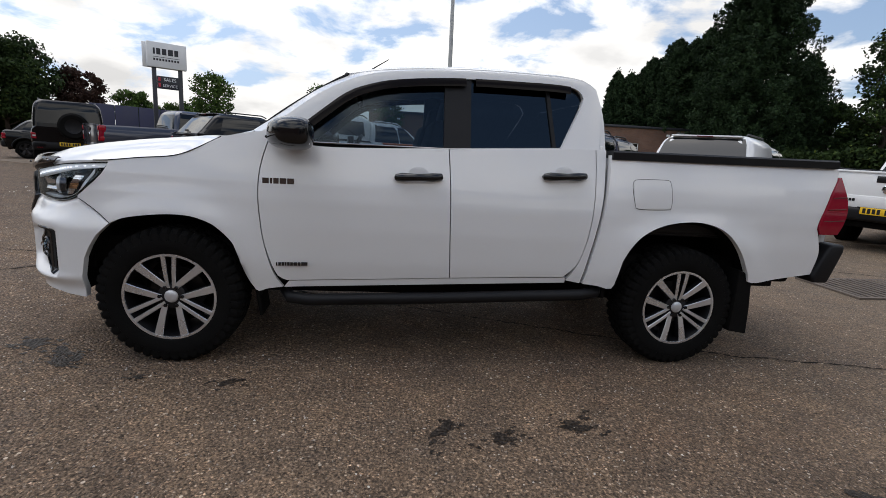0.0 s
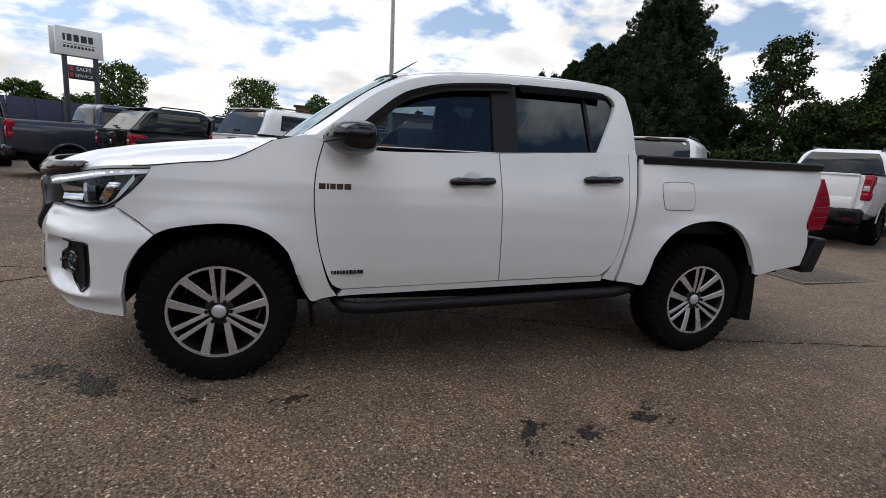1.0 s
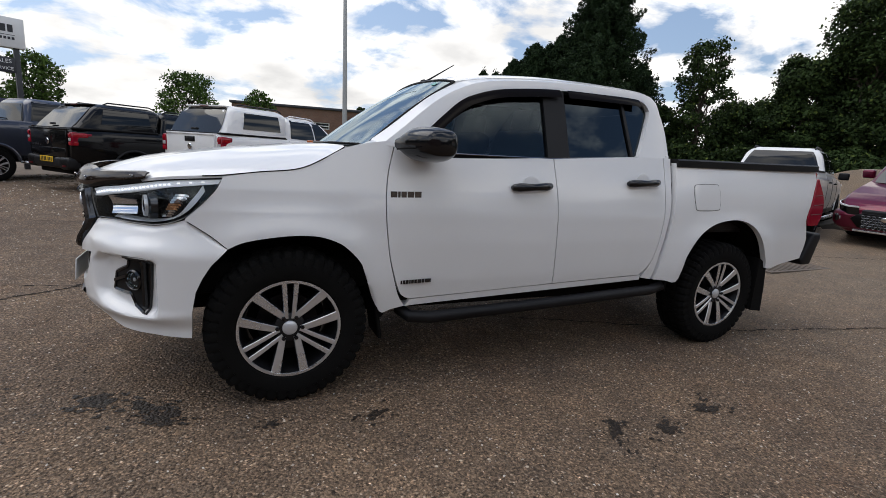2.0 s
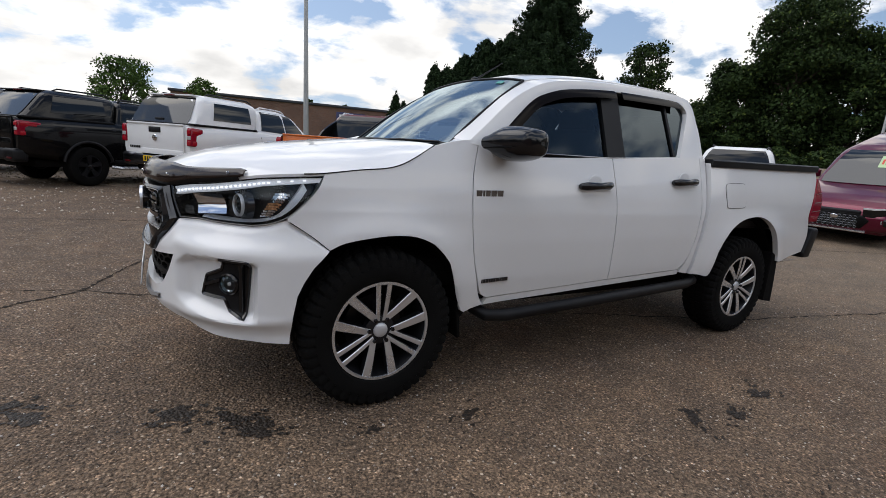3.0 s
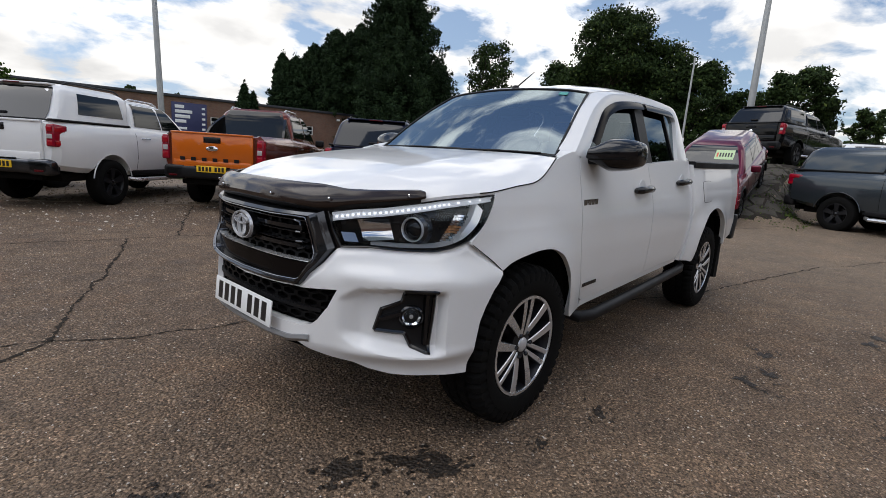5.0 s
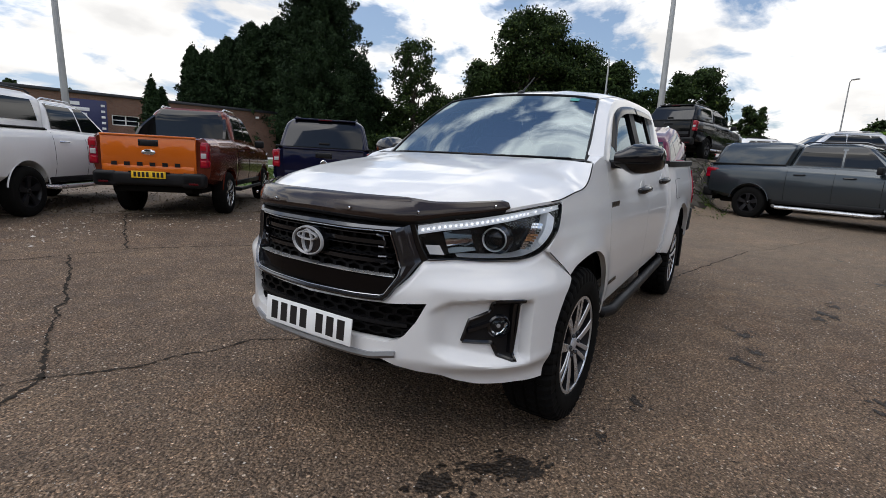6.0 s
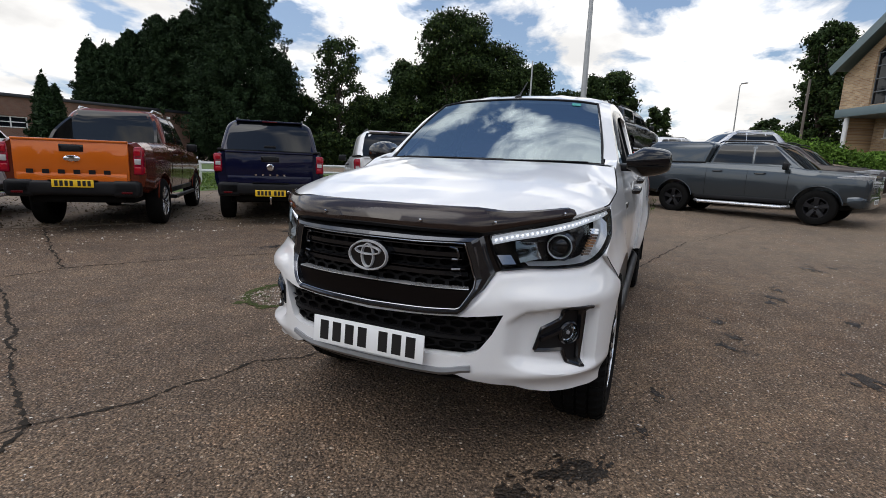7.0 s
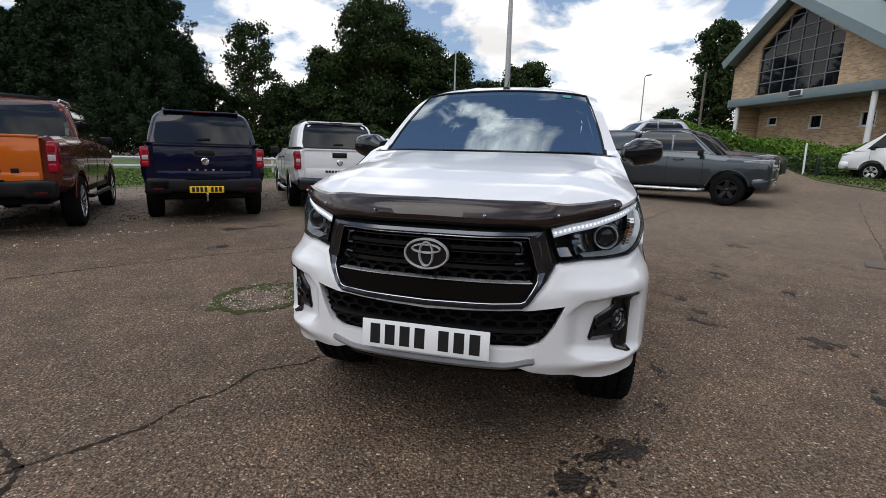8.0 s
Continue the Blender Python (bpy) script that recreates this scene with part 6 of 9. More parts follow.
        zl0 = zf - P.get("lamp_drop", 0.13)
        band = lambda lo_, hi_, out: sheet(arr([[(x + (out if k > 8 else 0), s * (y + (out if k <= 8 else 0)), zl0 + (f - 0.35) * 0.15 * (0.25 + 0.75 * min(1.0, k / 6)) + 0.03 * max(0.0, 1 - k / 8)) for k, (x, y) in enumerate(lamp_path)] for f in np.linspace(lo_, hi_, 4)]), (-0.01, -s * 0.01, 0))
        hl_ = part("headlamp", band(0.0, 1.0, 0.004), P.get("lamp_mat", HEADLAMP), car, "clear swept-back headlamp")
        part("lamp_edge", band(-0.14, 0.04, 0.008), BLACK_GLOSS, hl_)
        part("lamp_brow", band(0.86, 1.04, 0.009), STRIP, hl_, "bright strip along the lamp's top")
        part("lamp_core", moved(lathe([(0, -0.012), (0.03, -0.010), (0.045, 0.0), (0.045, 0.02)], 18), (L - 0.035, s * (wid(L - 0.05) * 0.90), zl0 + 0.015), (0, 0, 90 - s * -28)), BLACK_GLOSS, hl_)
        part("fog_bezel", bevelled(box((0.10, 0.22, 0.16), (L - 0.10, s * (wid(L - 0.1) - 0.17), 0.60), 0, (0, 0, -s * 15)), 0.03, 2), BLACK_TRIM, car)
    gr = part("grille", bevelled(box((0.10, wid(L - 0.1) * 1.0, 0.26), (L - 0.045, 0, zf - 0.19)), 0.03, 2), BLACK_TRIM, car)
    for k in range(3):
        part("grille_bar", box((0.03, wid(L - 0.1) * 0.96, 0.018), (L + 0.002, 0, zf - 0.27 + 0.075 * k), 0.005), P.get("grille_mat", GUNMETAL), gr)
    part("front_bumper", rings([ring_at(L + dx, W * k, zb, zt) for dx, k, zb, zt in ((-0.34, 0.975, 0.47, 0.69), (-0.22, 0.985, 0.41, 0.71), (-0.12, 0.955, 0.40, 0.715), (-0.05, 0.90, 0.40, 0.71), (-0.01, 0.83, 0.41, 0.70), (0.015, 0.74, 0.43, 0.68), (0.025, 0.60, 0.46, 0.65))]), P.get("front_bumper_mat", paint_), car)
    number_plate(gr, (L + 0.026, 0, 0.56), (0, 0, 90), PLATE_WHITE)
    # canopy over the load bed
    if "canopy" in P:
        clo, chi, cmat, cwin = P["canopy"]
        can = part("canopy", tower(clo, chi, bulge=0.015), cmat, car, "hard canopy over the load bed", sharp=28)
        end_glass(can, "canopy_rear_glass", clo, chi, 0, clo[2] - 0.10, chi[2] - 0.05, 0.06, 0.90)
        part("canopy_handle", box((0.03, 0.20, 0.04), (clo[0] + 0.02, 0, clo[3] + 0.10), 0.01), BLACK_TRIM, can)
        part("canopy_spoiler", bevelled(box((0.16, 2 * chi[2] - 0.25, 0.03), (chi[0] + 0.02, 0, chi[3] - 0.02)), 0.01), cmat, can)
        part("brake_light", box((0.02, 0.26, 0.02), (chi[0] - 0.062, 0, chi[3] - 0.025), 0.004), RED_DARK, can)
        for s in (-1, 1):
            if cwin:
                side_glass(can, "canopy_window", clo, chi, s, cwin, CAR_GLASS)
            part("canopy_seam", box((clo[1] - clo[0] - 0.05, 0.012, 0.016), ((clo[0] + clo[1]) / 2, s * (clo[2] + 0.004), clo[3] + 0.01), 0.003), DARK_INSIDE, can)
            if P.get("canopy_rails"):
                part("canopy_rail", tube([(chi[0] + 0.20, s * (chi[2] - 0.12), chi[3] - 0.01), (chi[0] + 0.30, s * (chi[2] - 0.12), chi[3] + 0.04), (chi[1] - 0.25, s * (chi[2] - 0.12), chi[3] + 0.04), (chi[1] - 0.12, s * (chi[2] - 0.12), chi[3] - 0.01)], 0.015, 8), P["canopy_rails"], can)
    return car


def placed(x, y, z, heading, pitch=0.0, roll=0.0):
    """A pose with the nose towards a bearing, counted from +y towards +x."""
    return pose(x, y, z, 0, 0, 90 - heading) @ pose(0, 0, 0, roll, -pitch, 0)


def pickup_sizes(paint_, **over):
    """A double-cab pickup of usual size."""
    P = dict(L=5.30, W=1.86, ra=1.22, fa=4.38, paint=paint_,
             hull=[(0.04, 0.90, 0.62, 1.26), (0.14, 0.975, 0.58, 1.29), (0.6, 1.0, 0.52, 1.30), (1.75, 1.0, 0.45, 1.31), (1.80, 0.99, 0.45, 1.31), (2.9, 0.985, 0.44, 1.28), (3.70, 0.985, 0.44, 1.25), (3.95, 0.985, 0.45, 1.22), (4.6, 0.985, 0.47, 1.18), (5.0, 0.96, 0.50, 1.14), (5.18, 0.92, 0.54, 1.09), (5.28, 0.84, 0.58, 0.98)],
             cab_lo=(1.82, 3.90, 0.845, 1.17), cab_hi=(2.02, 3.10, 0.66, 1.80),
             windows=[([(2.02, 0.27), (2.78, 0.24), (2.75, 0.87), (2.12, 0.87)], CAR_GLASS), ([(2.87, 0.24), (3.52, 0.22), (3.06, 0.87), (2.83, 0.87)], CAR_GLASS)],
             door_gaps=(1.90, 2.82, 3.66), handles=(2.05, 2.98), bed="open", step=SILVER, lip_mat=paint_,
             group="parked pickups in the yard")
    P.update(over)
    return P


def canopy_of(mat, z=1.84, back=0.10, rake=0.42, window=True):
    lo, hi = (back, 1.86, 0.845, 1.285), (back + rake, 2.03, 0.70, z)
    return (lo, hi, mat, [(0.62, 0.24), (1.66, 0.24), (1.66, 0.80), (0.72, 0.80)] if window else None)


# body in the orange darkened for shade, tailgate in the plain bright orange
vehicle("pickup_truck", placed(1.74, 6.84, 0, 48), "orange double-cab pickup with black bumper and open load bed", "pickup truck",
        pickup_sizes(SHADED_ORANGE_PAINT, bed="deep", lift=0.09, wr=0.40, rim=0.25, gate_paint=ORANGE_PAINT, badge=[(0.085, 0.105)] * 6, badge_at=(-0.010, 0.56, 0.80), badge_mat=BLACK_TRIM, badge_h=0.06, rails=(2.1, 3.0), sails=True, back_span=(0.10, 0.92), bumper_z=0.62, plate_dz=0.07, tail_z=(0.80, 1.22), emblem=(1.7, 0.75), cab_hi=(1.98, 3.02, 0.67, 1.88), spokes="twin", wheel_face=SILVER, step=BLACK_TRIM))
vehicle("pickup_truck", placed(4.20, 5.44, 0, 48), "dark navy pickup with matching hard canopy and red lamps", "pickup truck",
        pickup_sizes(NAVY_PAINT, W=1.92, lift=0.03, canopy=canopy_of(NAVY_PAINT, 1.86, rake=0.30), canopy_rails=BLACK_TRIM, rails=(2.15, 3.0), rail_mat=BLACK_TRIM, badge=[(0.035, 0.085)] * 5, badge_at=(-0.010, 0.26, 0.87), badge_h=0.03, tow=True, bumper_z=0.64, plate_dz=-0.07, tail_z=(0.92, 1.24), gate_handle_y=0))
vehicle("pickup_truck", placed(-0.96, 8.07, 0, 50), "white pickup with matching canopy, tinted windows and chrome bumper", "pickup truck",
        pickup_sizes(WHITE, lift=0.09, wr=0.40, rim=0.25, canopy=canopy_of(WHITE, 1.88, rake=0.32), canopy_rails=BLACK_TRIM, rails=(2.1, 3.05), bumper_mat=GUNMETAL, bumper_z=0.62, plate_dz=0.02, badge=[(0.035, 0.012)] * 6, badge_at=(-0.010, 0.64, 0.80), badge_mat=BLACK_TRIM, handle_mat=CHROME, tail_d=0.26, tail_z=(0.90, 1.24)))
vehicle("pickup_truck", placed(-3.66, 9.45, 0, 52), "black pickup with black canopy and knobbly tyres", "pickup truck",
        pickup_sizes(BLACK_PAINT, canopy=canopy_of(BLACK_PAINT, 1.84, rake=0.5), canopy_rails=BLACK_TRIM, rails=(2.1, 3.05), rail_mat=BLACK_TRIM, tail_z=(0.95, 1.22), tail_d=0.38, lip=0.03, lip_mat=BLACK_TRIM, wr=0.40, ww=0.28))
vehicle("pickup_truck", placed(-6.60, 11.05, 0, 51), "slate blue pickup with open load bed and alloy wheels", "pickup truck",
        pickup_sizes(SLATE_PAINT, bed="deep", lift=0.09, lip=0.035, bumper_mat=GUNMETAL, spokes="twin", wheel_face=SILVER, cab_hi=(2.0, 3.02, 0.66, 1.85), back_span=(0.15, 0.8)))
vehicle("pickup_truck", placed(6.56, 4.17, 0.02, 52), "white pickup with white canopy, dark rear glass and roof bars", "pickup truck",
        pickup_sizes(WHITE, canopy=canopy_of(WHITE, 1.86, rake=0.30, window=False), canopy_rails=BLACK_TRIM, bumper_mat=GUNMETAL, badge=[(0.05, 0.015)] * 6, badge_at=(-0.010, 0.30, 0.82), badge_mat=INK, tail_z=(0.88, 1.24)))
vehicle("pickup_truck", placed(9.05, 2.95, 0.14, 68), "white pickup with flat bed cover, red lamps and roof bars", "pickup truck",
        pickup_sizes(WHITE, rails=(2.1, 3.0), rail_mat=BLACK_TRIM, badge=[(0.035, 0.012)] * 6, badge_at=(-0.010, 0.64, 0.80), badge_mat=BLACK_TRIM, tail_d=0.22, back_span=(0.1, 0.86)))
vehicle("pickup_truck", placed(13.08, -0.65, 0.22, 204.3, 0, 0), "dark grey pickup with matching canopy and black wheels", "pickup truck",
        pickup_sizes(GREY_PAINT, W=1.90, ra=1.15, fa=4.25, L=5.1, canopy=canopy_of(GREY_PAINT, 1.84, rake=0.20, window=False), rails=(2.0, 3.3), rail_mat=GUNMETAL, tail_z=(0.95, 1.20), tail_d=0.30,
                     hull=[(0.04, 0.90, 0.62, 1.26), (0.14, 0.975, 0.56, 1.29), (0.6, 1.0, 0.48, 1.30), (1.75, 1.0, 0.42, 1.31), (2.9, 0.985, 0.42, 1.28), (3.70, 0.985, 0.42, 1.25), (3.95, 0.985, 0.43, 1.21), (4.5, 0.985, 0.45, 1.185), (4.85, 0.965, 0.48, 1.16), (5.02, 0.93, 0.50, 1.125), (5.08, 0.88, 0.52, 1.08), (5.11, 0.82, 0.54, 1.01)], cab_lo=(1.82, 3.98, 0.845, 1.17), cab_hi=(2.02, 3.22, 0.66, 1.82), windows=[([(2.02, 0.27), (2.84, 0.24), (2.81, 0.85), (2.12, 0.85)], CAR_GLASS), ([(2.93, 0.24), (3.64, 0.22), (3.20, 0.85), (2.90, 0.85)], CAR_GLASS)], handle_mat=BLACK_GLOSS))
vehicle("pickup_truck", placed(16.3, 1.43, 1.70, 103.8), "black pickup with black canopy parked on the terrace", "pickup truck",
        pickup_sizes(BLACK_PAINT, W=1.92, canopy=canopy_of(BLACK_PAINT, 1.86), canopy_rails=BLACK_TRIM, rails=(2.1, 3.0), tail_z=(0.92, 1.26), tail_d=0.24))


def suv_sizes(paint_, **over):
    """A five-door car with a tall tail."""
    P = dict(L=4.17, W=1.80, ra=0.72, fa=3.32, wr=0.33, rim=0.215, ww=0.22, paint=paint_,
             hull=[(0.03, 0.84, 0.50, 0.98), (0.15, 0.95, 0.36, 1.02), (0.7, 1.0, 0.28, 1.02), (2.0, 0.99, 0.25, 0.99), (2.9, 0.985, 0.25, 0.97), (3.3, 0.97, 0.27, 0.92), (3.8, 0.92, 0.30, 0.84), (4.05, 0.80, 0.36, 0.74), (4.15, 0.62, 0.42, 0.62)],
             cab_lo=(0.18, 3.12, 0.80, 0.94), cab_hi=(0.62, 2.30, 0.58, 1.55),
             windows=[([(0.62, 0.2), (1.05, 0.16), (1.10, 0.82), (0.85, 0.78)], CAR_GLASS), ([(1.10, 0.16), (1.85, 0.13), (1.80, 0.85), (1.15, 0.83)], CAR_GLASS), ([(1.92, 0.13), (2.75, 0.10), (2.20, 0.85), (1.87, 0.85)], CAR_GLASS)],
             door_gaps=(1.05, 1.88, 2.82), handles=(1.15, 2.0), tail_z=(0.70, 0.90), bumper_z=0.52, lip_mat=BLACK_TRIM, lip=0.03, rails=(0.7, 2.2), rail_mat=BLACK_TRIM, mirror=2.62)
    P.update(over)
    return P


_away = radians(87.6)
red_suv = vehicle("compact_suv", placed(10.08 + 4.17 * math.sin(_away) * math.cos(radians(15.3)), 1.17 + 4.17 * math.cos(_away) * math.cos(radians(15.3)), 0.07 + 4.17 * math.sin(radians(15.3)), 87.6 + 180, -15.3),
                  "crimson compact car nose-down on the stone ramp with a price card", "car", suv_sizes(RED_PAINT, mirror_mat=RED_PAINT, grille_mat=BLACK_TRIM, lamp_drop=0.09, lamp_mat=BLACK_GLOSS, rails=None,
                  hull=[(0.03, 0.84, 0.50, 0.98), (0.15, 0.95, 0.36, 1.02), (0.7, 1.0, 0.28, 1.02), (2.0, 0.99, 0.25, 0.99), (2.9, 0.985, 0.25, 0.985), (3.3, 0.98, 0.27, 0.965), (3.65, 0.965, 0.28, 0.930), (3.90, 0.92, 0.30, 0.880), (4.05, 0.85, 0.32, 0.820), (4.13, 0.76, 0.36, 0.75), (4.17, 0.66, 0.42, 0.68)]))
# its dark six-sided grille, low lamp clusters and pale skid strip
hexagon = [(-0.52, 0.62), (-0.42, 0.70), (0.42, 0.70), (0.52, 0.62), (0.40, 0.46), (-0.40, 0.46)]
snout = part("snout_grille", bevelled(prism(hexagon, "x", 4.10, 4.215), 0.02, 2), MESH_BLACK, red_suv, "dark six-sided grille")
for k in range(5):
    for j in range(9 - k % 2):
        part("grille_cell", moved(lathe([(0.018, 0.0), (0.026, -0.006), (0.032, 0.0)], 6), (4.216, -0.32 + 0.08 * j + 0.04 * (k % 2), 0.49 + 0.045 * k), (0, 0, 90)), GUNMETAL, snout)
part("emblem", moved(lathe([(0, -0.008), (0.05, -0.007), (0.065, 0.0)], 24), (4.222, 0, 0.655), (0, 0, 90), (1, 1, 0.6)), CHROME, snout, "plain oval chrome emblem")
for s_ in (-1, 1):
    cl = part("lamp_cluster", bevelled(box((0.16, 0.30, 0.13), (4.05, s_ * 0.66, 0.60), 0, (0, 0, -s_ * 34)), 0.03, 3), BLACK_GLOSS, red_suv, "low black lamp cluster")
    for j in (-1, 1):
        part("lamp_core", bevelled(box((0.02, 0.10, 0.06), (4.118 - 0.035 * j * 1.0, s_ * (0.70 + 0.055 * j), 0.605), 0, (0, 0, -s_ * 34)), 0.008), HEADLAMP, cl)
part("skid_strip", bevelled(box((0.05, 0.95, 0.035), (4.175, 0, 0.40)), 0.012, 2), SILVER, red_suv, "pale skid strip")


def on_screen(u, q, out, lo=(0.18, 3.12, 0.80, 0.94), hi=(0.62, 2.30, 0.58, 1.55)):
    """A point on the small car's windscreen: u across in metres, q the share of its height."""
    w = lo[2] + (hi[2] - lo[2]) * q
    return (lo[1] + (hi[1] - lo[1]) * q + 0.05 * (1 - (u / w) ** 2) + out, u, lo[3] + (hi[3] - lo[3]) * q)


card = part("price_card", sheet(arr([[on_screen(u, q, 0.012) for u in np.linspace(0.10, 0.50, 5)] for q in (0.50, 0.58, 0.68, 0.78)]), (-0.003, 0, 0)), GREEN_CARD, red_suv, "lime green price card on the windscreen")
for k in range(6):
    u0 = 0.135 + 0.058 * k
    part("price_bar", sheet(arr([[on_screen(u, q, 0.016) for u in (u0, u0 + 0.034)] for q in (0.58, 0.70)]), (-0.003, 0, 0)), RED_INK if k == 0 else INK, card)
vehicle("hatchback_car", placed(21.6, -5.4, 1.42, 340), "silver car with roof rails parked on the terrace", "car", suv_sizes(SILVER_PAINT, rails=(0.7, 2.2), rail_mat=SILVER))
vehicle("hatchback_car", placed(25.5, 0.2, 1.45, 150), "white car bonnet seen over the terrace edge", "car", suv_sizes(WHITE))
vehicle("pickup_truck", placed(16.25, -1.80, 0.38, 204), "dark brown pickup parked close beside a grey one", "pickup truck", pickup_sizes(BROWN_PAINT, L=5.1, rails=(2.0, 3.2), rail_mat=BLACK_TRIM))
vehicle("saloon_car", placed(-12.6, 17.2, 0, 75), "black saloon car at the far side of the yard", "car", suv_sizes(BLACK_PAINT, L=4.4, rails=None, cab_hi=(0.75, 2.20, 0.56, 1.45)))

# boxy four-by-four with its spare wheel on the back door
boxy = vehicle("off_road_car", placed(-8.3, 13.2, 0, -27), "black boxy four-by-four with a spare wheel on its rear door", "off-road car",
               dict(L=4.7, W=1.90, ra=0.85, fa=3.75, wr=0.40, rim=0.23, ww=0.27, paint=BLACK_PAINT, spokes="five", lip=0.035, lip_mat=BLACK_TRIM,
                    hull=[(0.03, 0.95, 0.60, 1.22), (0.10, 0.985, 0.55, 1.25), (1.0, 0.99, 0.50, 1.25), (3.2, 0.99, 0.50, 1.24), (4.2, 0.98, 0.52, 1.20), (4.6, 0.92, 0.55, 1.15), (4.68, 0.85, 0.60, 1.08)],
                    cab_lo=(0.05, 3.30, 0.90, 1.20), cab_hi=(0.12, 2.95, 0.80, 2.03),
                    windows=[([(0.30, 0.2), (1.15, 0.2), (1.15, 0.82), (0.32, 0.82)], CAR_GLASS), ([(1.25, 0.2), (2.05, 0.2), (2.0, 0.82), (1.25, 0.82)], CAR_GLASS), ([(2.15, 0.2), (3.0, 0.2), (2.75, 0.82), (2.1, 0.82)], CAR_GLASS)],
                    door_gaps=(1.2, 2.1, 3.05), handles=(1.3, 2.2), tail_z=(0.85, 1.05), bumper_z=0.66, rails=(0.3, 2.8), rail_mat=BLACK_TRIM, group=""))
spare = new("spare_wheel")
spare.parent = boxy
spare.matrix_basis = pose(-0.14, -0.12, 1.28, 0, 0, -90)
part("tyre", lathe([(0.22, -0.10), (0.34, -0.12), (0.395, -0.07), (0.40, 0.0), (0.395, 0.07), (0.34, 0.12), (0.22, 0.10)], 40), RUBBER, spare)
part("spare_cover", lathe([(0, -0.06), (0.18, -0.07), (0.23, -0.10), (0.23, 0.0)], 32), BLACK_TRIM, spare)

# white van
vehicle("panel_van", placed(15.9, -14.2, 0.70, 45), "white panel van with black side strip", "van",
        dict(L=5.0, W=1.98, ra=1.0, fa=3.95, wr=0.33, rim=0.20, ww=0.21, paint=WHITE, spokes="five", wheel_face=SILVER, strip=True,
             hull=[(0.03, 0.95, 0.48, 1.16), (0.12, 0.985, 0.42, 1.2), (1.5, 1.0, 0.38, 1.20), (3.5, 0.99, 0.38, 1.18), (4.1, 0.98, 0.38, 1.15), (4.6, 0.94, 0.40, 1.08), (4.9, 0.86, 0.44, 0.98), (5.0, 0.74, 0.48, 0.80)],
             cab_lo=(0.05, 4.62, 0.93, 1.08), cab_hi=(0.14, 3.45, 0.80, 1.97),
             windows=[([(3.12, 0.22), (4.15, 0.10), (3.60, 0.74), (3.15, 0.76)], CAR_GLASS), ([(1.7, 0.24), (2.9, 0.24), (2.9, 0.74), (1.75, 0.74)], CAR_GLASS)],
             door_gaps=(1.6, 2.96, 4.05), handles=(3.05,), tail_z=(0.8, 1.2), bumper_z=0.5, mirror=3.95, group=""))


# ---- surroundings ----
def leaf_material(name, dark, light, yellow=(0.10, 0.13, 0.03)):
    m = material(name, dark, 0.75)
    rnd = node(m, "ShaderNodeNewGeometry").outputs["Random Per Island"]
    base = ramp(m, rnd, [(0.0, dark), (0.6, light), (0.93, tuple(1.25 * c for c in light)), (1.0, yellow)])
    patch = ramp(m, noise_tex(m, 0.5, 3), [(0.35, (0.65, 0.68, 0.65)), (0.7, (1.15, 1.15, 1.05))])
    link(m, mixed(m, 1.0, base, patch, "MULTIPLY"), bsdf(m).inputs["Base Color"])
    bsdf(m).inputs["Subsurface Weight"].default_value = 0.0
    bsdf(m).inputs["Specular IOR Level"].default_value = 0.12
    return m


LEAF_DARK = leaf_material("dark_leaves", (0.011, 0.020, 0.0065), (0.029, 0.050, 0.015))
LEAF_CONIFER = leaf_material("conifer_needles", (0.009, 0.019, 0.009), (0.022, 0.041, 0.017), (0.04, 0.06, 0.025))
LEAF_LIGHT = leaf_material("fresh_leaves", (0.030, 0.055, 0.014), (0.075, 0.125, 0.030))
LEAF_RED = leaf_material("copper_leaves", (0.022, 0.012, 0.010), (0.050, 0.026, 0.020), (0.06, 0.03, 0.02))
LEAF_HEDGE = leaf_material("hedge_leaves", (0.045, 0.085, 0.014), (0.125, 0.22, 0.036), (0.20, 0.27, 0.06))
BARK = varied("bark", (0.055, 0.042, 0.032), 0.9, amount=0.45, scale=2, fine=25, bump=0.6)


def leaf_mesh(points, normals, size, rng, stretch=1.5):
    """Two-triangle leaves, folded a little, at the points."""
    n = len(points)
    a = rng.normal(size=(n, 3))
    nr = normals / (np.linalg.norm(normals, axis=1, keepdims=True) + 1e-9)
    t = np.cross(nr + 0.9 * a, rng.normal(size=(n, 3)))
    t /= np.linalg.norm(t, axis=1, keepdims=True) + 1e-9
    b = np.cross(t, nr + 0.6 * rng.normal(size=(n, 3)))
    b /= np.linalg.norm(b, axis=1, keepdims=True) + 1e-9
    s = (size * rng.uniform(0.55, 1.35, n))[:, None]
    fold = np.cross(t, b) * s * 0.25
    v = np.stack([points - t * s * stretch * 0.5, points - b * s * 0.5 + fold, points + t * s * stretch * 0.5, points + b * s * 0.5 + fold], 1).reshape(-1, 3)
    f = np.arange(4 * n).reshape(n, 4)
    me = bpy.data.meshes.new("leaves")
    me.from_pydata(v.tolist(), [], f.tolist())
    return me


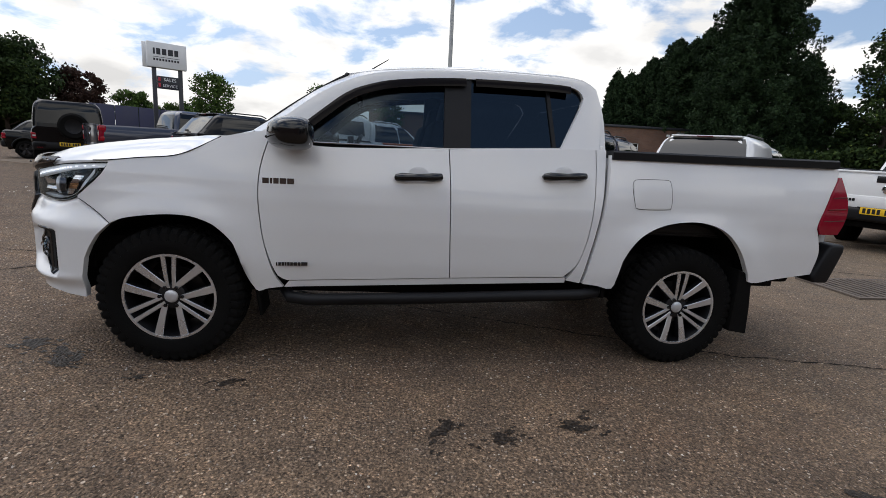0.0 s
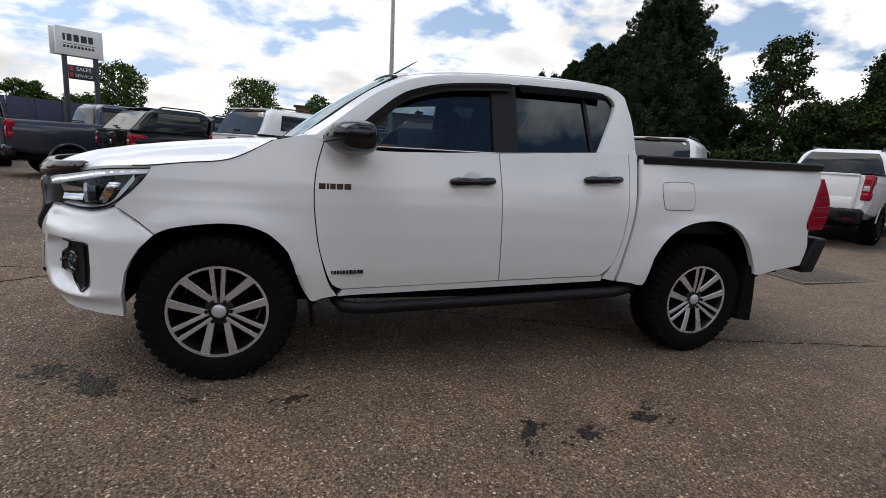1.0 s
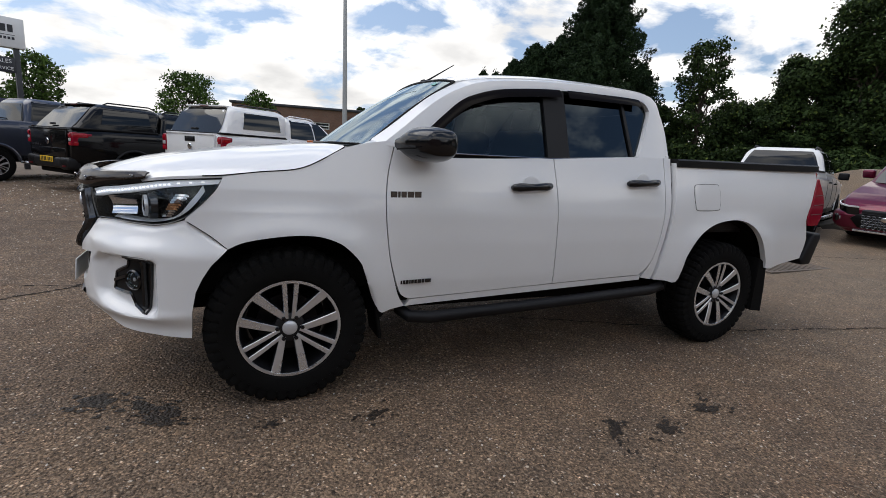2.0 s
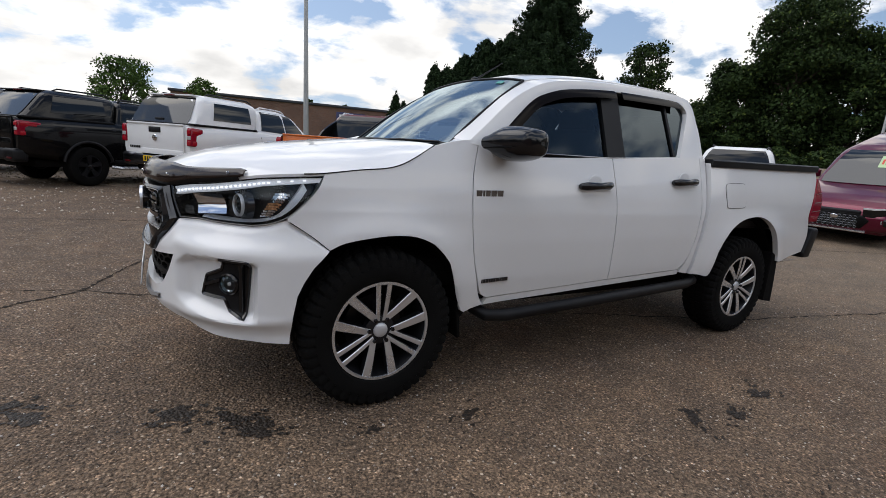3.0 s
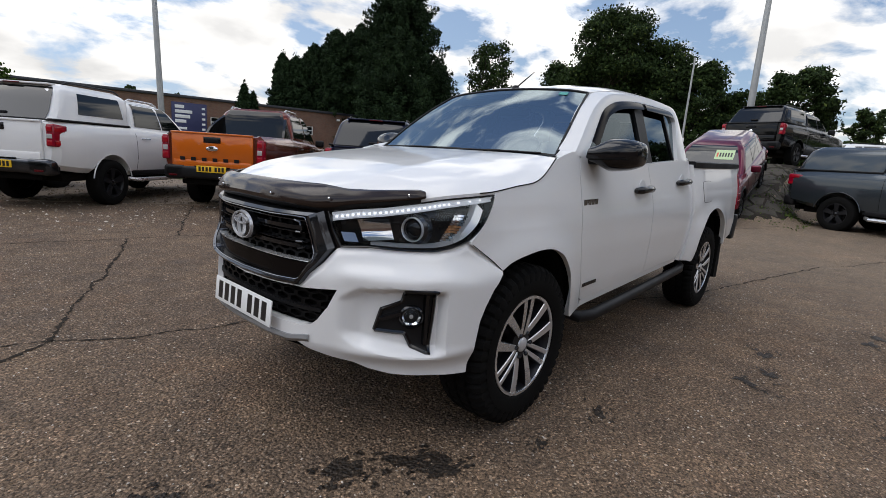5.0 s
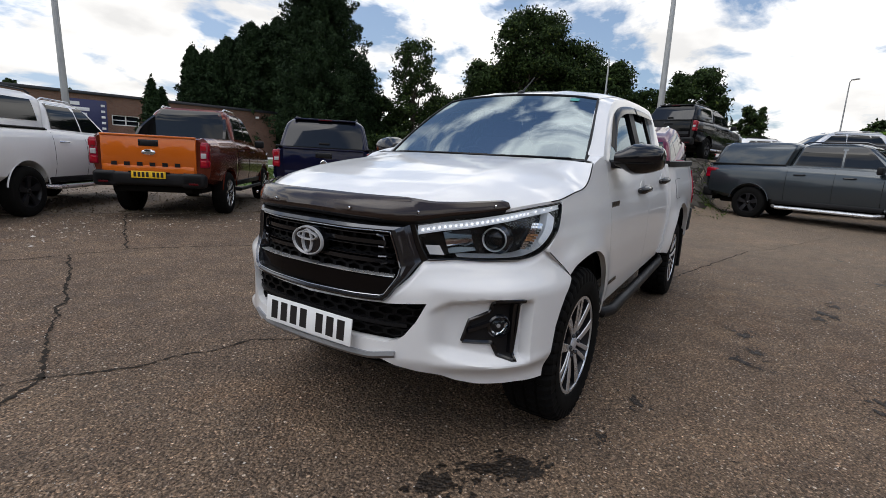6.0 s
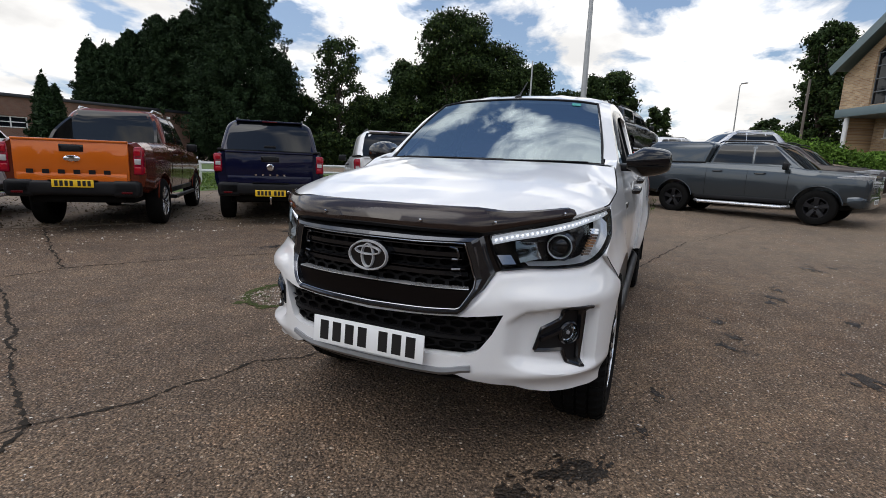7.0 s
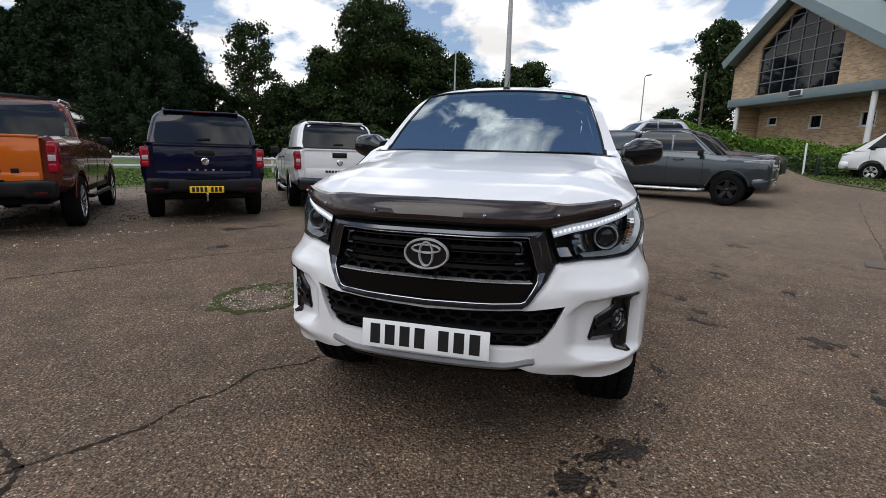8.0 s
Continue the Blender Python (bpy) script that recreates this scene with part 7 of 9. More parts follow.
def blob_points(lobes, count, rng, shell=0.55):
    """Points spread near the surface of overlapping lobes (centre, radii), thinner inside."""
    vol = np.array([r[0] * r[1] + r[1] * r[2] + r[0] * r[2] for _, r in lobes])
    pick = rng.choice(len(lobes), count, p=vol / vol.sum())
    d = rng.normal(size=(count, 3))
    d /= np.linalg.norm(d, axis=1, keepdims=True)
    rad = shell + (1.06 - shell) * rng.random(count) ** 0.7
    stray = rng.random(count) < 0.32
    rad = np.where(stray, rng.uniform(0.9, 1.65, count), rad)
    c = np.array([lobes[k][0] for k in pick])
    r = np.array([lobes[k][1] for k in pick])
    return c + d * r * rad[:, None], d


def limb(p0, p1, r0, r1, rng, wob=0.06):
    p0, p1 = arr(p0), arr(p1)
    n = 6
    pts = [p0 + (p1 - p0) * q + rng.normal(size=3) * np.linalg.norm(p1 - p0) * wob * math.sin(math.pi * q) for q in np.linspace(0, 1, n)]
    return tube(pts, np.linspace(r0, r1, n), 7)


def broadleaf(x, y, h, r, mat, label, seed, trunk=0.25, count=9000, leaf=0.30, lobes=26, z0=None, name="tree", spread=1.0, top_heavy=0.0, lob=(0.12, 0.26)):
    rng = np.random.default_rng(seed)
    z = ground_z(x, y) if z0 is None else z0
    tree = thing(name, pose(x, y, z), label, "tree")
    ch = h * (1 - trunk)
    lb = []
    for k in range(lobes):
        q = (k + 0.5) / lobes
        zz = h * trunk + ch * (0.12 + 0.80 * q)
        env = r * math.sqrt(max(0.05, 1 - ((q - 0.42 - top_heavy) / 0.66) ** 2))
        a = k * 2.399 + rng.uniform(-0.4, 0.4)
        off = env * rng.uniform(0.35, 0.80) * spread
        s = r * rng.uniform(*lob)
        lb.append((arr((off * math.cos(a), off * math.sin(a), zz)), arr((s * 1.15, s * 1.15, s * 0.72))))
    pts, nr = blob_points(lb, count, rng)
    part("crown", leaf_mesh(pts, nr, leaf, rng), mat, tree)
    trunks = [limb((0, 0, -0.1), (0.05 * r, 0.03 * r, h * 0.55), 0.022 * h, 0.010 * h, rng, 0.02)]
    for k in range(0, lobes, 2):
        c = lb[k][0]
        base = (0.03 * r, 0.02 * r, min(h * 0.5, c[2] * 0.62))
        trunks.append(limb(base, tuple(c * arr((0.9, 0.9, 1.0))), 0.008 * h, 0.002 * h, rng))
    part("trunk", joined(*trunks), BARK, tree)
    return tree


def conifer(x, y, h, r, label, seed, count=14000, leaf=0.34, z0=None, ragged=1.0, name="conifer_tree", full=0.5):
    """A dense evergreen: drooping sprays set round a leading stem, ragged at the edge."""
    rng = np.random.default_rng(seed)
    z = ground_z(x, y) if z0 is None else z0
    tree = thing(name, pose(x, y, z), label, "tree")
    sprays = int(150 * ragged) + 60
    pts, nr = [], []
    limbs = [limb((0, 0, -0.1), (0, 0, h * 0.97), 0.018 * h, 0.002 * h, rng, 0.004)]
    per = count // sprays
    for k in range(sprays):
        q = ((k + rng.random()) / sprays) ** 0.85
        zz = h * (0.02 + 0.97 * q)
        reach = r * (1 - q) ** full * (0.74 + 0.42 * rng.random() ** 2) * (1.0 if q > 0.06 else 0.85)
        a = k * 2.399 + rng.uniform(-0.3, 0.3)
        ca, sa = math.cos(a), math.sin(a)
        up = 0.22 + 0.35 * q
        t = rng.random(per) ** 0.55
        wdt = reach * 0.15 + 0.16
        side = rng.normal(size=per) * wdt * (1.05 - t) * 0.9
        lift = rng.normal(size=per) * (0.25 + 0.16 * reach) * (1.1 - t)
        px = ca * reach * t - sa * side
        py = sa * reach * t + ca * side
        pz = zz + reach * up * (t - 0.35 * t * t) + lift
        pts.append(np.stack([px, py, pz], 1))
        nr.append(np.tile((ca * 0.7, sa * 0.7, 0.7), (per, 1)) + rng.normal(size=(per, 3)) * 0.3)
        if k % 7 == 0:
            limbs.append(limb((0, 0, zz), (ca * reach * 0.8, sa * reach * 0.8, zz + reach * up * 0.5), 0.05, 0.015, rng, 0.02))
    pts, nr = np.vstack(pts), np.vstack(nr)
    keep = pts[:, 2] > 0.05
    part("crown", leaf_mesh(pts[keep], nr[keep], leaf * 0.8, rng, 2.8), LEAF_CONIFER, tree)
    part("trunk", joined(*limbs), BARK, tree)
    return tree


def far(bearing, dist, eye=(-0.9, -2.4)):
    b = radians(bearing)
    return eye[0] + dist * math.sin(b), eye[1] + dist * math.cos(b)


# evergreens behind the row
for k, (b, d, h, r) in enumerate(((30.0, 62, 11.4, 3.3), (31.9, 64, 13.4, 3.9), (34.2, 62, 15.0, 4.3), (36.9, 64, 16.4, 4.9), (41.2, 59.5, 21.6, 7.6), (31.0, 65, 12.0, 3.8), (33.1, 65, 13.8, 4.4), (35.6, 65, 15.4, 4.8), (38.6, 66, 17.6, 5.4), (45.4, 62, 12.5, 4.6), (28.6, 62, 11.6, 2.7))):
    conifer(*far(b, d), h, r, "tall dark evergreen conifer in a dense row" if k != 4 else "very tall dark evergreen conifer with ragged branches", 20 + k, 120000 if k == 4 else 36000, 0.165, 0.0, 3.2 if k == 4 else 1.8)
conifer(*far(24.4, 47), 6.2, 1.5, "small dark cypress in front of the brick works", 31, 5000, 0.20, 0.0, full=0.72)
conifer(*far(25.3, 48), 5.6, 1.3, "small dark cypress in front of the brick works", 32, 4000, 0.20, 0.0, full=0.72)
broadleaf(*far(51.6, 60), 15.2, 3.1, LEAF_DARK, "slender dark green broadleaf tree", 41, 0.14, 9000, 0.21, 46, lob=(0.14, 0.30))
broadleaf(*far(64.8, 66), 20.2, 5.6, LEAF_DARK, "large spreading dark green broadleaf tree", 42, 0.55, 20000, 0.23, 56, top_heavy=0.12, lob=(0.12, 0.27))
broadleaf(*far(60.2, 67), 14.6, 4.6, LEAF_DARK, "broad dark green tree with dense crown", 44, 0.2, 20000, 0.25, 54)
broadleaf(*far(64.6, 69), 15.5, 6.5, LEAF_DARK, "broad dark green tree with dense crown", 101, 0.1, 24000, 0.28, 54)
broadleaf(*far(69.8, 68), 17.2, 5.2, LEAF_DARK, "broad dark green tree with dense crown", 43, 0.2, 24000, 0.25, 60)
broadleaf(*far(73.8, 68), 14.8, 4.6, LEAF_DARK, "broad dark green tree with dense crown", 102, 0.2, 20000, 0.25, 50)
broadleaf(*far(77.8, 70), 11.6, 4.0, LEAF_DARK, "dark green tree behind the terrace", 45, 0.2, 13000, 0.25, 40)
broadleaf(*far(82.4, 66), 12.4, 4.2, LEAF_DARK, "dark green tree behind the terrace", 46, 0.25, 13000, 0.25, 40)
broadleaf(*far(88.0, 75), 8.6, 2.2, LEAF_DARK, "small remote tree with rounded crown", 47, 0.35, 4500, 0.24, 24)
broadleaf(*far(103.4, 46, (-2.6, -0.5)), 12.2, 2.2, LEAF_DARK, "tall loose birch beside the brick house", 48, 0.10, 17000, 0.16, 70, lob=(0.14, 0.30))
broadleaf(*far(99.3, 60, (-2.6, -0.5)), 6.3, 2.0, LEAF_DARK, "low dark tree beside the brick house", 49, 0.15, 4500, 0.22, 24)
broadleaf(*far(47.6, 63), 8.6, 4.0, LEAF_DARK, "dark shrubby tree beside the conifers", 50, 0.1, 14000, 0.26, 36)
broadleaf(*far(55.5, 66), 9.2, 4.8, LEAF_DARK, "dark shrubby tree among the others", 51, 0.1, 16000, 0.26, 40)
# unseen trees added to the south-east, only to be mirrored in the glass
for k, (b, d, h, r) in enumerate(((124, 62, 9.5, 5.0), (132, 58, 8.0, 4.6), (140, 60, 10.5, 5.2), (149, 57, 7.5, 4.8))):
    broadleaf(*far(b, d), h, r, LEAF_DARK, "dark green tree across the road", 110 + k, 0.15, 9000, 0.30, 34)
# trees to the north-west
broadleaf(*far(-33.5, 44, (1.0, -3.5)), 6.9, 3.4, LEAF_DARK, "dark green tree by the hoarding", 52, 0.15, 20000, 0.16, 60)
broadleaf(*far(-28.2, 46, (1.0, -3.5)), 5.6, 1.9, LEAF_RED, "dark copper-leaved small tree", 53, 0.2, 9000, 0.14, 34)
broadleaf(*far(-24.0, 48, (1.0, -3.5)), 4.6, 1.9, LEAF_LIGHT, "light green rounded bush", 54, 0.1, 8000, 0.14, 30)
broadleaf(*far(-20.5, 47, (1.0, -3.5)), 3.8, 2.4, LEAF_LIGHT, "light green rounded bush", 55, 0.1, 8000, 0.14, 30)
broadleaf(*far(-17.0, 44, (1.0, -3.5)), 6.4, 2.2, LEAF_LIGHT, "loose young tree with upright shoots", 56, 0.12, 6500, 0.13, 80, lob=(0.08, 0.22))
broadleaf(*far(-3.4, 44, (-0.4, -3.0)), 6.5, 2.6, LEAF_LIGHT, "loose young tree with upright shoots", 57, 0.12, 7500, 0.13, 90, lob=(0.08, 0.22))
broadleaf(*far(3.4, 44, (-0.4, -3.0)), 5.8, 1.5, LEAF_LIGHT, "slim young tree with upright shoots", 58, 0.12, 3500, 0.13, 50, lob=(0.10, 0.26))


# low shrubs that close the view under the trees
def shrub_bank(name, pts, height, depth, mat, label, seed, count, leaf, kind="stuff"):
    rng = np.random.default_rng(seed)
    p = curve(pts, 200, False)
    k = rng.integers(0, len(p), count)
    t = rng.random(count)
    base = p[k] + rng.normal(size=(count, 2)) * depth * 0.45
    bump = np.array([0.75 + 0.35 * noise.noise((float(x) * 0.35, float(y) * 0.35, seed)) for x, y in base])
    zz = height * bump * t ** 0.6
    g = np.array([ground_z(x, y) for x, y in base])
    pos = np.stack([base[:, 0], base[:, 1], g + zz], 1)
    me = leaf_mesh(pos, rng.normal(size=(count, 3)) + arr((0, 0, 0.5)), leaf, rng)
    return tagged(part(name, me, mat), label, "shrubs", kind=kind)


shrub_bank("shrubs", [far(44, 56), far(52, 60), far(60, 60), far(70, 58), far(80, 58), far(86, 60)], 4.6, 2.5, LEAF_DARK, "dark shrubs and undergrowth below the trees", 61, 60000, 0.28)
shrub_bank("shrubs", [far(-36, 46, (1, -3.5)), far(-26, 50, (1, -3.5)), far(-14, 52, (1, -3.5))], 2.6, 1.5, LEAF_DARK, "dark shrubs along the yard edge", 62, 14000, 0.2)

# grass verge and gravel under the row
GRASS = varied("grass_turf", (0.075, 0.115, 0.028), 0.9, amount=0.4, scale=1.5, fine=30, bump=0.5)
GRAVEL = varied("gravel", (0.16, 0.12, 0.085), 0.95, amount=0.5, scale=2.0, fine=26, bump=0.9)


def strip(name, corners, mat, label, category, lift, n=24, kind="structure"):
    a, b, c, d = (arr(p) for p in corners)
    g = arr([[(*(a * (1 - u) * (1 - v) + b * u * (1 - v) + c * u * v + d * (1 - u) * v), 0) for u in np.linspace(0, 1, n)] for v in np.linspace(0, 1, n)])
    for row in g:
        for p in row:
            p[2] = ground_z(p[0], p[1]) + lift
    return tagged(part(name, sheet(g, (0, 0, -0.05)), mat), label, category, kind=kind)


# the row runs along (0.89, -0.46); the verge lies behind it
ALONG, BACK = arr((0.888, -0.459)), arr((0.459, 0.888))
row0 = arr((1.74, 6.84))
strip("gravel_strip", [row0 + ALONG * -16 + BACK * 0.9, row0 + ALONG * 9 + BACK * 0.9, row0 + ALONG * 9 + BACK * 7.5, row0 + ALONG * -16 + BACK * 7.5], GRAVEL, "loose brown gravel parking strip", "gravel", 0.012)
strip("grass_verge", [row0 + ALONG * -16 + BACK * 7.5, row0 + ALONG * 12 + BACK * 7.5, row0 + ALONG * 16 + BACK * 40, row0 + ALONG * -26 + BACK * 40], GRASS, "mown grass verge behind the parked row", "grass", 0.02)

# white guard rail behind the row
RAIL_WHITE = varied("rail_white", (0.62, 0.63, 0.62), 0.5, 0.2, amount=0.15)
rail_thing = thing("guard_rail", pose(0, 0, 0), "long pale metal guard rail on posts behind the cars", "fence")
r0, r1 = row0 + ALONG * -14 + BACK * 10.5, row0 + ALONG * 14 + BACK * 10.5
for zc in (0.62, 0.90):
    part("rail", moved(joined(tube([(*r0, zc), (*r1, zc)], 0.055, 6)), (0, 0, 0)), RAIL_WHITE, rail_thing)
for q in np.linspace(0.01, 0.99, 15):
    p = r0 + (r1 - r0) * q
    part("post", box((0.08, 0.08, 1.0), (p[0], p[1], 0.48), 0.01), RAIL_WHITE, rail_thing)

# lamp posts
STEEL = varied("galvanised_steel", (0.36, 0.37, 0.37), 0.5, 0.6, amount=0.15)


def lamp_post(x, y, h, r, label, arm=0.0, lean=0.0, turn=0.0):
    t = thing("lamp_post", pose(x, y, ground_z(x, y), 0, lean, 0), label, "lamp post")
    part("pole", tube([(0, 0, -0.1), (0, 0, h * 0.25), (0, 0, h)], [r * 1.15, r, r * 0.62], 12), STEEL, t)
    part("base", moved(lathe([(r * 1.5, 0), (r * 1.5, 1.1), (r * 1.1, 1.25)], 14, "z")), STEEL, t)
    if arm:
        c, s = math.cos(turn), math.sin(turn)
        part("arm", tube([(0, 0, h - 0.05), (c * arm * 0.4, s * arm * 0.4, h + 0.08), (c * arm, s * arm, h + 0.1)], 0.03, 8), STEEL, t)
        part("lamp_head", moved(bevelled(box((0.55, 0.22, 0.09)), 0.03), (c * (arm + 0.15), s * (arm + 0.15), h + 0.1), (0, 0, math.degrees(turn))), STEEL, t)
    return t


lamp_post(3.95, 15.9, 9.0, 0.095, "tall slim grey steel lamp post", 0, -1.3)
lamp_post(*far(80.0, 29.5, (-2.0, -1.5)), 11.0, 0.17, "thick tall pale steel lamp post on the terrace", 0, -1.5)
lamp_post(*far(96.6, 48, (-2.6, -0.5)), 6.7, 0.06, "slender street lamp with a short head", 0.3, -1.0, -2.5)
lamp_post(*far(74.2, 34, (-2.0, -1.5)), 7.6, 0.075, "slim leaning street lamp before the trees", 0, 1.2)
pole_at = far(102.3, 36, (-2.6, -0.5))
POLE_WOOD = varied("weathered_pole", (0.14, 0.12, 0.10), 0.85, amount=0.3, scale=3, fine=40)
tp = thing("telegraph_pole", pose(*pole_at, ground_z(*pole_at)), "weathered brown wooden pole by the hedge", "pole")
part("pole", tube([(0, 0, -0.1), (0, 0, 5.9)], [0.085, 0.065], 10), POLE_WOOD, tp)


# dealer sign on two posts
SIGN_WHITE = varied("sign_white", (0.72, 0.73, 0.74), 0.4, amount=0.05)
SIGN_DARK = varied("sign_dark", (0.02, 0.022, 0.03), 0.45, amount=0.1)
SIGN_RED = material("sign_red", (0.45, 0.03, 0.05), 0.5)


def words(text, size, mat, parent, at, turn, name="lettering"):
    cu = bpy.data.curves.new(name, "FONT")
    cu.body, cu.size, cu.extrude, cu.align_x = text, size, 0.002, "CENTER"
    tmp = new("tmp", cu)
    me = bpy.data.meshes.new_from_object(tmp.evaluated_get(bpy.context.evaluated_depsgraph_get()))
    bpy.data.objects.remove(tmp)
    ob = part(name, me, None, parent)
    me.materials.clear()
    me.materials.append(mat)
    ob.matrix_basis = pose(*at, *turn)
    return ob


sg = thing("dealer_sign", pose(-6.15, 15.2, 0, 0, 0, 28), "white box sign on two dark posts with a small notice", "sign")
part("rear_panel", bevelled(box((1.20, 0.10, 0.82), (-0.10, 0.34, 3.89)), 0.02), SIGN_WHITE, sg)
part("panel", bevelled(box((1.20, 0.26, 0.82), (0, 0, 3.87)), 0.02), SIGN_WHITE, sg)
for s in (-1, 1):
    part("post", box((0.13, 0.13, 3.6), (s * 0.40, 0, 1.75), 0.01), SIGN_DARK, sg)
note = part("notice", box((0.66, 0.08, 0.42), (0.0, -0.06, 2.98), 0.01), SIGN_DARK, sg)
part("notice_bar", box((0.07, 0.02, 0.13), (-0.26, -0.105, 3.08), 0.004), SIGN_RED, note)
part("notice_bar", box((0.07, 0.02, 0.13), (-0.26, -0.105, 2.89), 0.004), SIGN_RED, note)
words("SALES", 0.15, SIGN_WHITE, note, (0.06, -0.105, 3.03), (90, 0, 0))
words("SERVICE", 0.125, SIGN_WHITE, note, (0.06, -0.105, 2.84), (90, 0, 0))
bars_of_writing(sg, "name_bar", SIGN_DARK, (-0.42, -0.132, 3.88), [(0.06, 0.04), (0.12, 0.05), (0.13, 0.05), (0.15, 0.04), (0.12, 0.0)], 0.20, (1, 0, 0), (0, 0, 1), 0.004)
part("rule", box((0.80, 0.006, 0.014), (-0.02, -0.133, 3.80)), SIGN_DARK, sg)
bars_of_writing(sg, "name_bar", SIGN_DARK, (-0.42, -0.132, 3.68), [(0.06, 0.03)] * 9, 0.07, (1, 0, 0), (0, 0, 1), 0.004)

# navy hoarding behind the row
HOARD = varied("navy_hoarding", (0.020, 0.022, 0.065), 0.5, amount=0.2, scale=1)
h0, h1 = arr(far(-27.5, 36, (1, -3.5))), arr(far(-13, 40, (1, -3.5)))
hd = thing("hoarding", pose(0, 0, 0), "long navy blue panelled hoarding", "wall")
for k in range(8):
    a, b = h0 + (h1 - h0) * (k / 8), h0 + (h1 - h0) * ((k + 1) / 8 - 0.004)
    c, yaw = (a + b) / 2, math.degrees(math.atan2(*(b - a)[::-1]))
    part("panel", moved(box((np.linalg.norm(b - a), 0.08, 2.75), (0, 0, 1.37), 0.01), (*c, 0), (0, 0, yaw)), HOARD, hd)


# brick works
def brick_material(name, a, b, mortar, sx=0.225, sz=0.075):
    m = material(name, a, 0.85)
    t = node(m, "ShaderNodeTexBrick", Scale=1.0)
    t.inputs["Color1"].default_value, t.inputs["Color2"].default_value, t.inputs["Mortar"].default_value = (*a, 1), (*b, 1), (*mortar, 1)
    t.inputs["Brick Width"].default_value, t.inputs["Row Height"].default_value, t.inputs["Mortar Size"].default_value = sx, sz, 0.008
    sep, com = node(m, "ShaderNodeSeparateXYZ"), node(m, "ShaderNodeCombineXYZ")
    link(m, place_of(m), sep.inputs[0])
    link(m, sep.outputs["X"], com.inputs["X"])
    link(m, sep.outputs["Z"], com.inputs["Y"])
    link(m, com.outputs[0], t.inputs["Vector"])
    big = ramp(m, noise_tex(m, 0.8, 5), [(0.3, (0.8, 0.78, 0.76)), (0.7, (1.12, 1.1, 1.08))])
    link(m, mixed(m, 1.0, t.outputs["Color"], big, "MULTIPLY"), bsdf(m).inputs["Base Color"])
    bumped(m, t.outputs["Fac"], 0.4, 0.006).invert = True
    return m


BRICK_RED = brick_material("red_brown_brick", (0.13, 0.062, 0.042), (0.17, 0.085, 0.055), (0.16, 0.14, 0.12))
BRICK_BUFF = brick_material("buff_brick", (0.58, 0.42, 0.25), (0.33, 0.20, 0.11), (0.46, 0.40, 0.32))
FASCIA = varied("green_grey_fascia", (0.15, 0.20, 0.21), 0.5, amount=0.1)
ROOF_GREEN = varied("green_sheet_roof", (0.17, 0.22, 0.21), 0.6, 0.1, amount=0.15, scale=0.6)
FRAME_WHITE = varied("white_frame", (0.70, 0.70, 0.69), 0.4, amount=0.06)
# the shade of an unlit room, put into a near-black colour
ROOM_SHADE = varied("room_shade", (0.02, 0.02, 0.022), 0.9)
# unseen wall added behind the camera; darkens glass reflections and the truck's near side
tagged(part("wall_south", box((26.0, 0.35, 5.4), (-9.0, -15.0, 2.6)), BRICK_RED), "unseen plain brick wall added behind the camera to darken reflections", "wall", kind="structure")
GLASS_BLDG = material("building_glass", (0.006, 0.008, 0.011), 0.03, 0, 0, 0.35)
BAR_GREY = varied("glazing_bar_grey", (0.17, 0.18, 0.19), 0.5, 0.2, amount=0.1)
SHOP_BLUE = varied("shop_banner", (0.025, 0.030, 0.10), 0.5, amount=0.06)

f0, f1 = arr(far(1.9, 56, (-1.6, -2.3))), arr(far(37, 60, (-1.6, -2.3)))
flen = float(np.linalg.norm(f1 - f0))
works = thing("brick_works", pose(*f0, 0, 0, 0, math.degrees(math.atan2(*(f1 - f0)[::-1]))), "long low red-brown brick works with flat roof", "building")
holes = [box((2.2, 1.0, 0.95), (x, 0, 3.15)) for x in (17.2, 20.6, 25.5, 29.0)] + [box((3.0, 1.0, 0.7), (8.5, 0, 3.5))]
part("wall", cut(box((flen, 0.35, 5.2), (flen / 2, 0.17, 2.6)), *holes), BRICK_RED, works, smooth=False)
part("end_wall", box((0.35, 16, 5.2), (0.175, 8.4, 2.6)), BRICK_RED, works)
part("roof", box((flen + 0.4, 17, 0.25), (flen / 2, 8.3, 5.32), 0.03), SIGN_DARK, works, "dark flat roof edge")
for x, w, z, hh in [(17.2, 2.2, 3.15, 0.95), (20.6, 2.2, 3.15, 0.95), (25.5, 2.2, 3.15, 0.95), (29.0, 2.2, 3.15, 0.95), (8.5, 3.0, 3.5, 0.7)]:
    win = part("window", box((w, 0.02, hh), (x, 0.16, z)), GLASS_BLDG, works)
    for dx in (-w / 2 + 0.05, 0, w / 2 - 0.05):
        part("window_frame", box((0.09, 0.08, hh), (x + dx, 0.12, z), 0.01), FRAME_WHITE, win)
    for dz in (-hh / 2 + 0.05, 0, hh / 2 - 0.05):
        part("window_frame", box((w, 0.07, 0.08), (x, 0.12, z + dz), 0.01), FRAME_WHITE, win)
ban = part("banner", box((3.1, 0.06, 2.9), (17.6, -0.05, 3.3), 0.01), SHOP_BLUE, works, "navy shop banner with plain white bars")
for k, ws in enumerate(([0.8], [1.5], [1.3], [0.95])):
    part("banner_bar", box((ws[0], 0.02, 0.30), (16.35 + ws[0] / 2, -0.09, 4.35 - 0.46 * k), 0.01), SIGN_WHITE, ban)
for k in range(5):
    part("banner_bar", box((0.3, 0.02, 0.2), (18.85, -0.09, 4.3 - 0.5 * k), 0.01), SIGN_WHITE, ban)
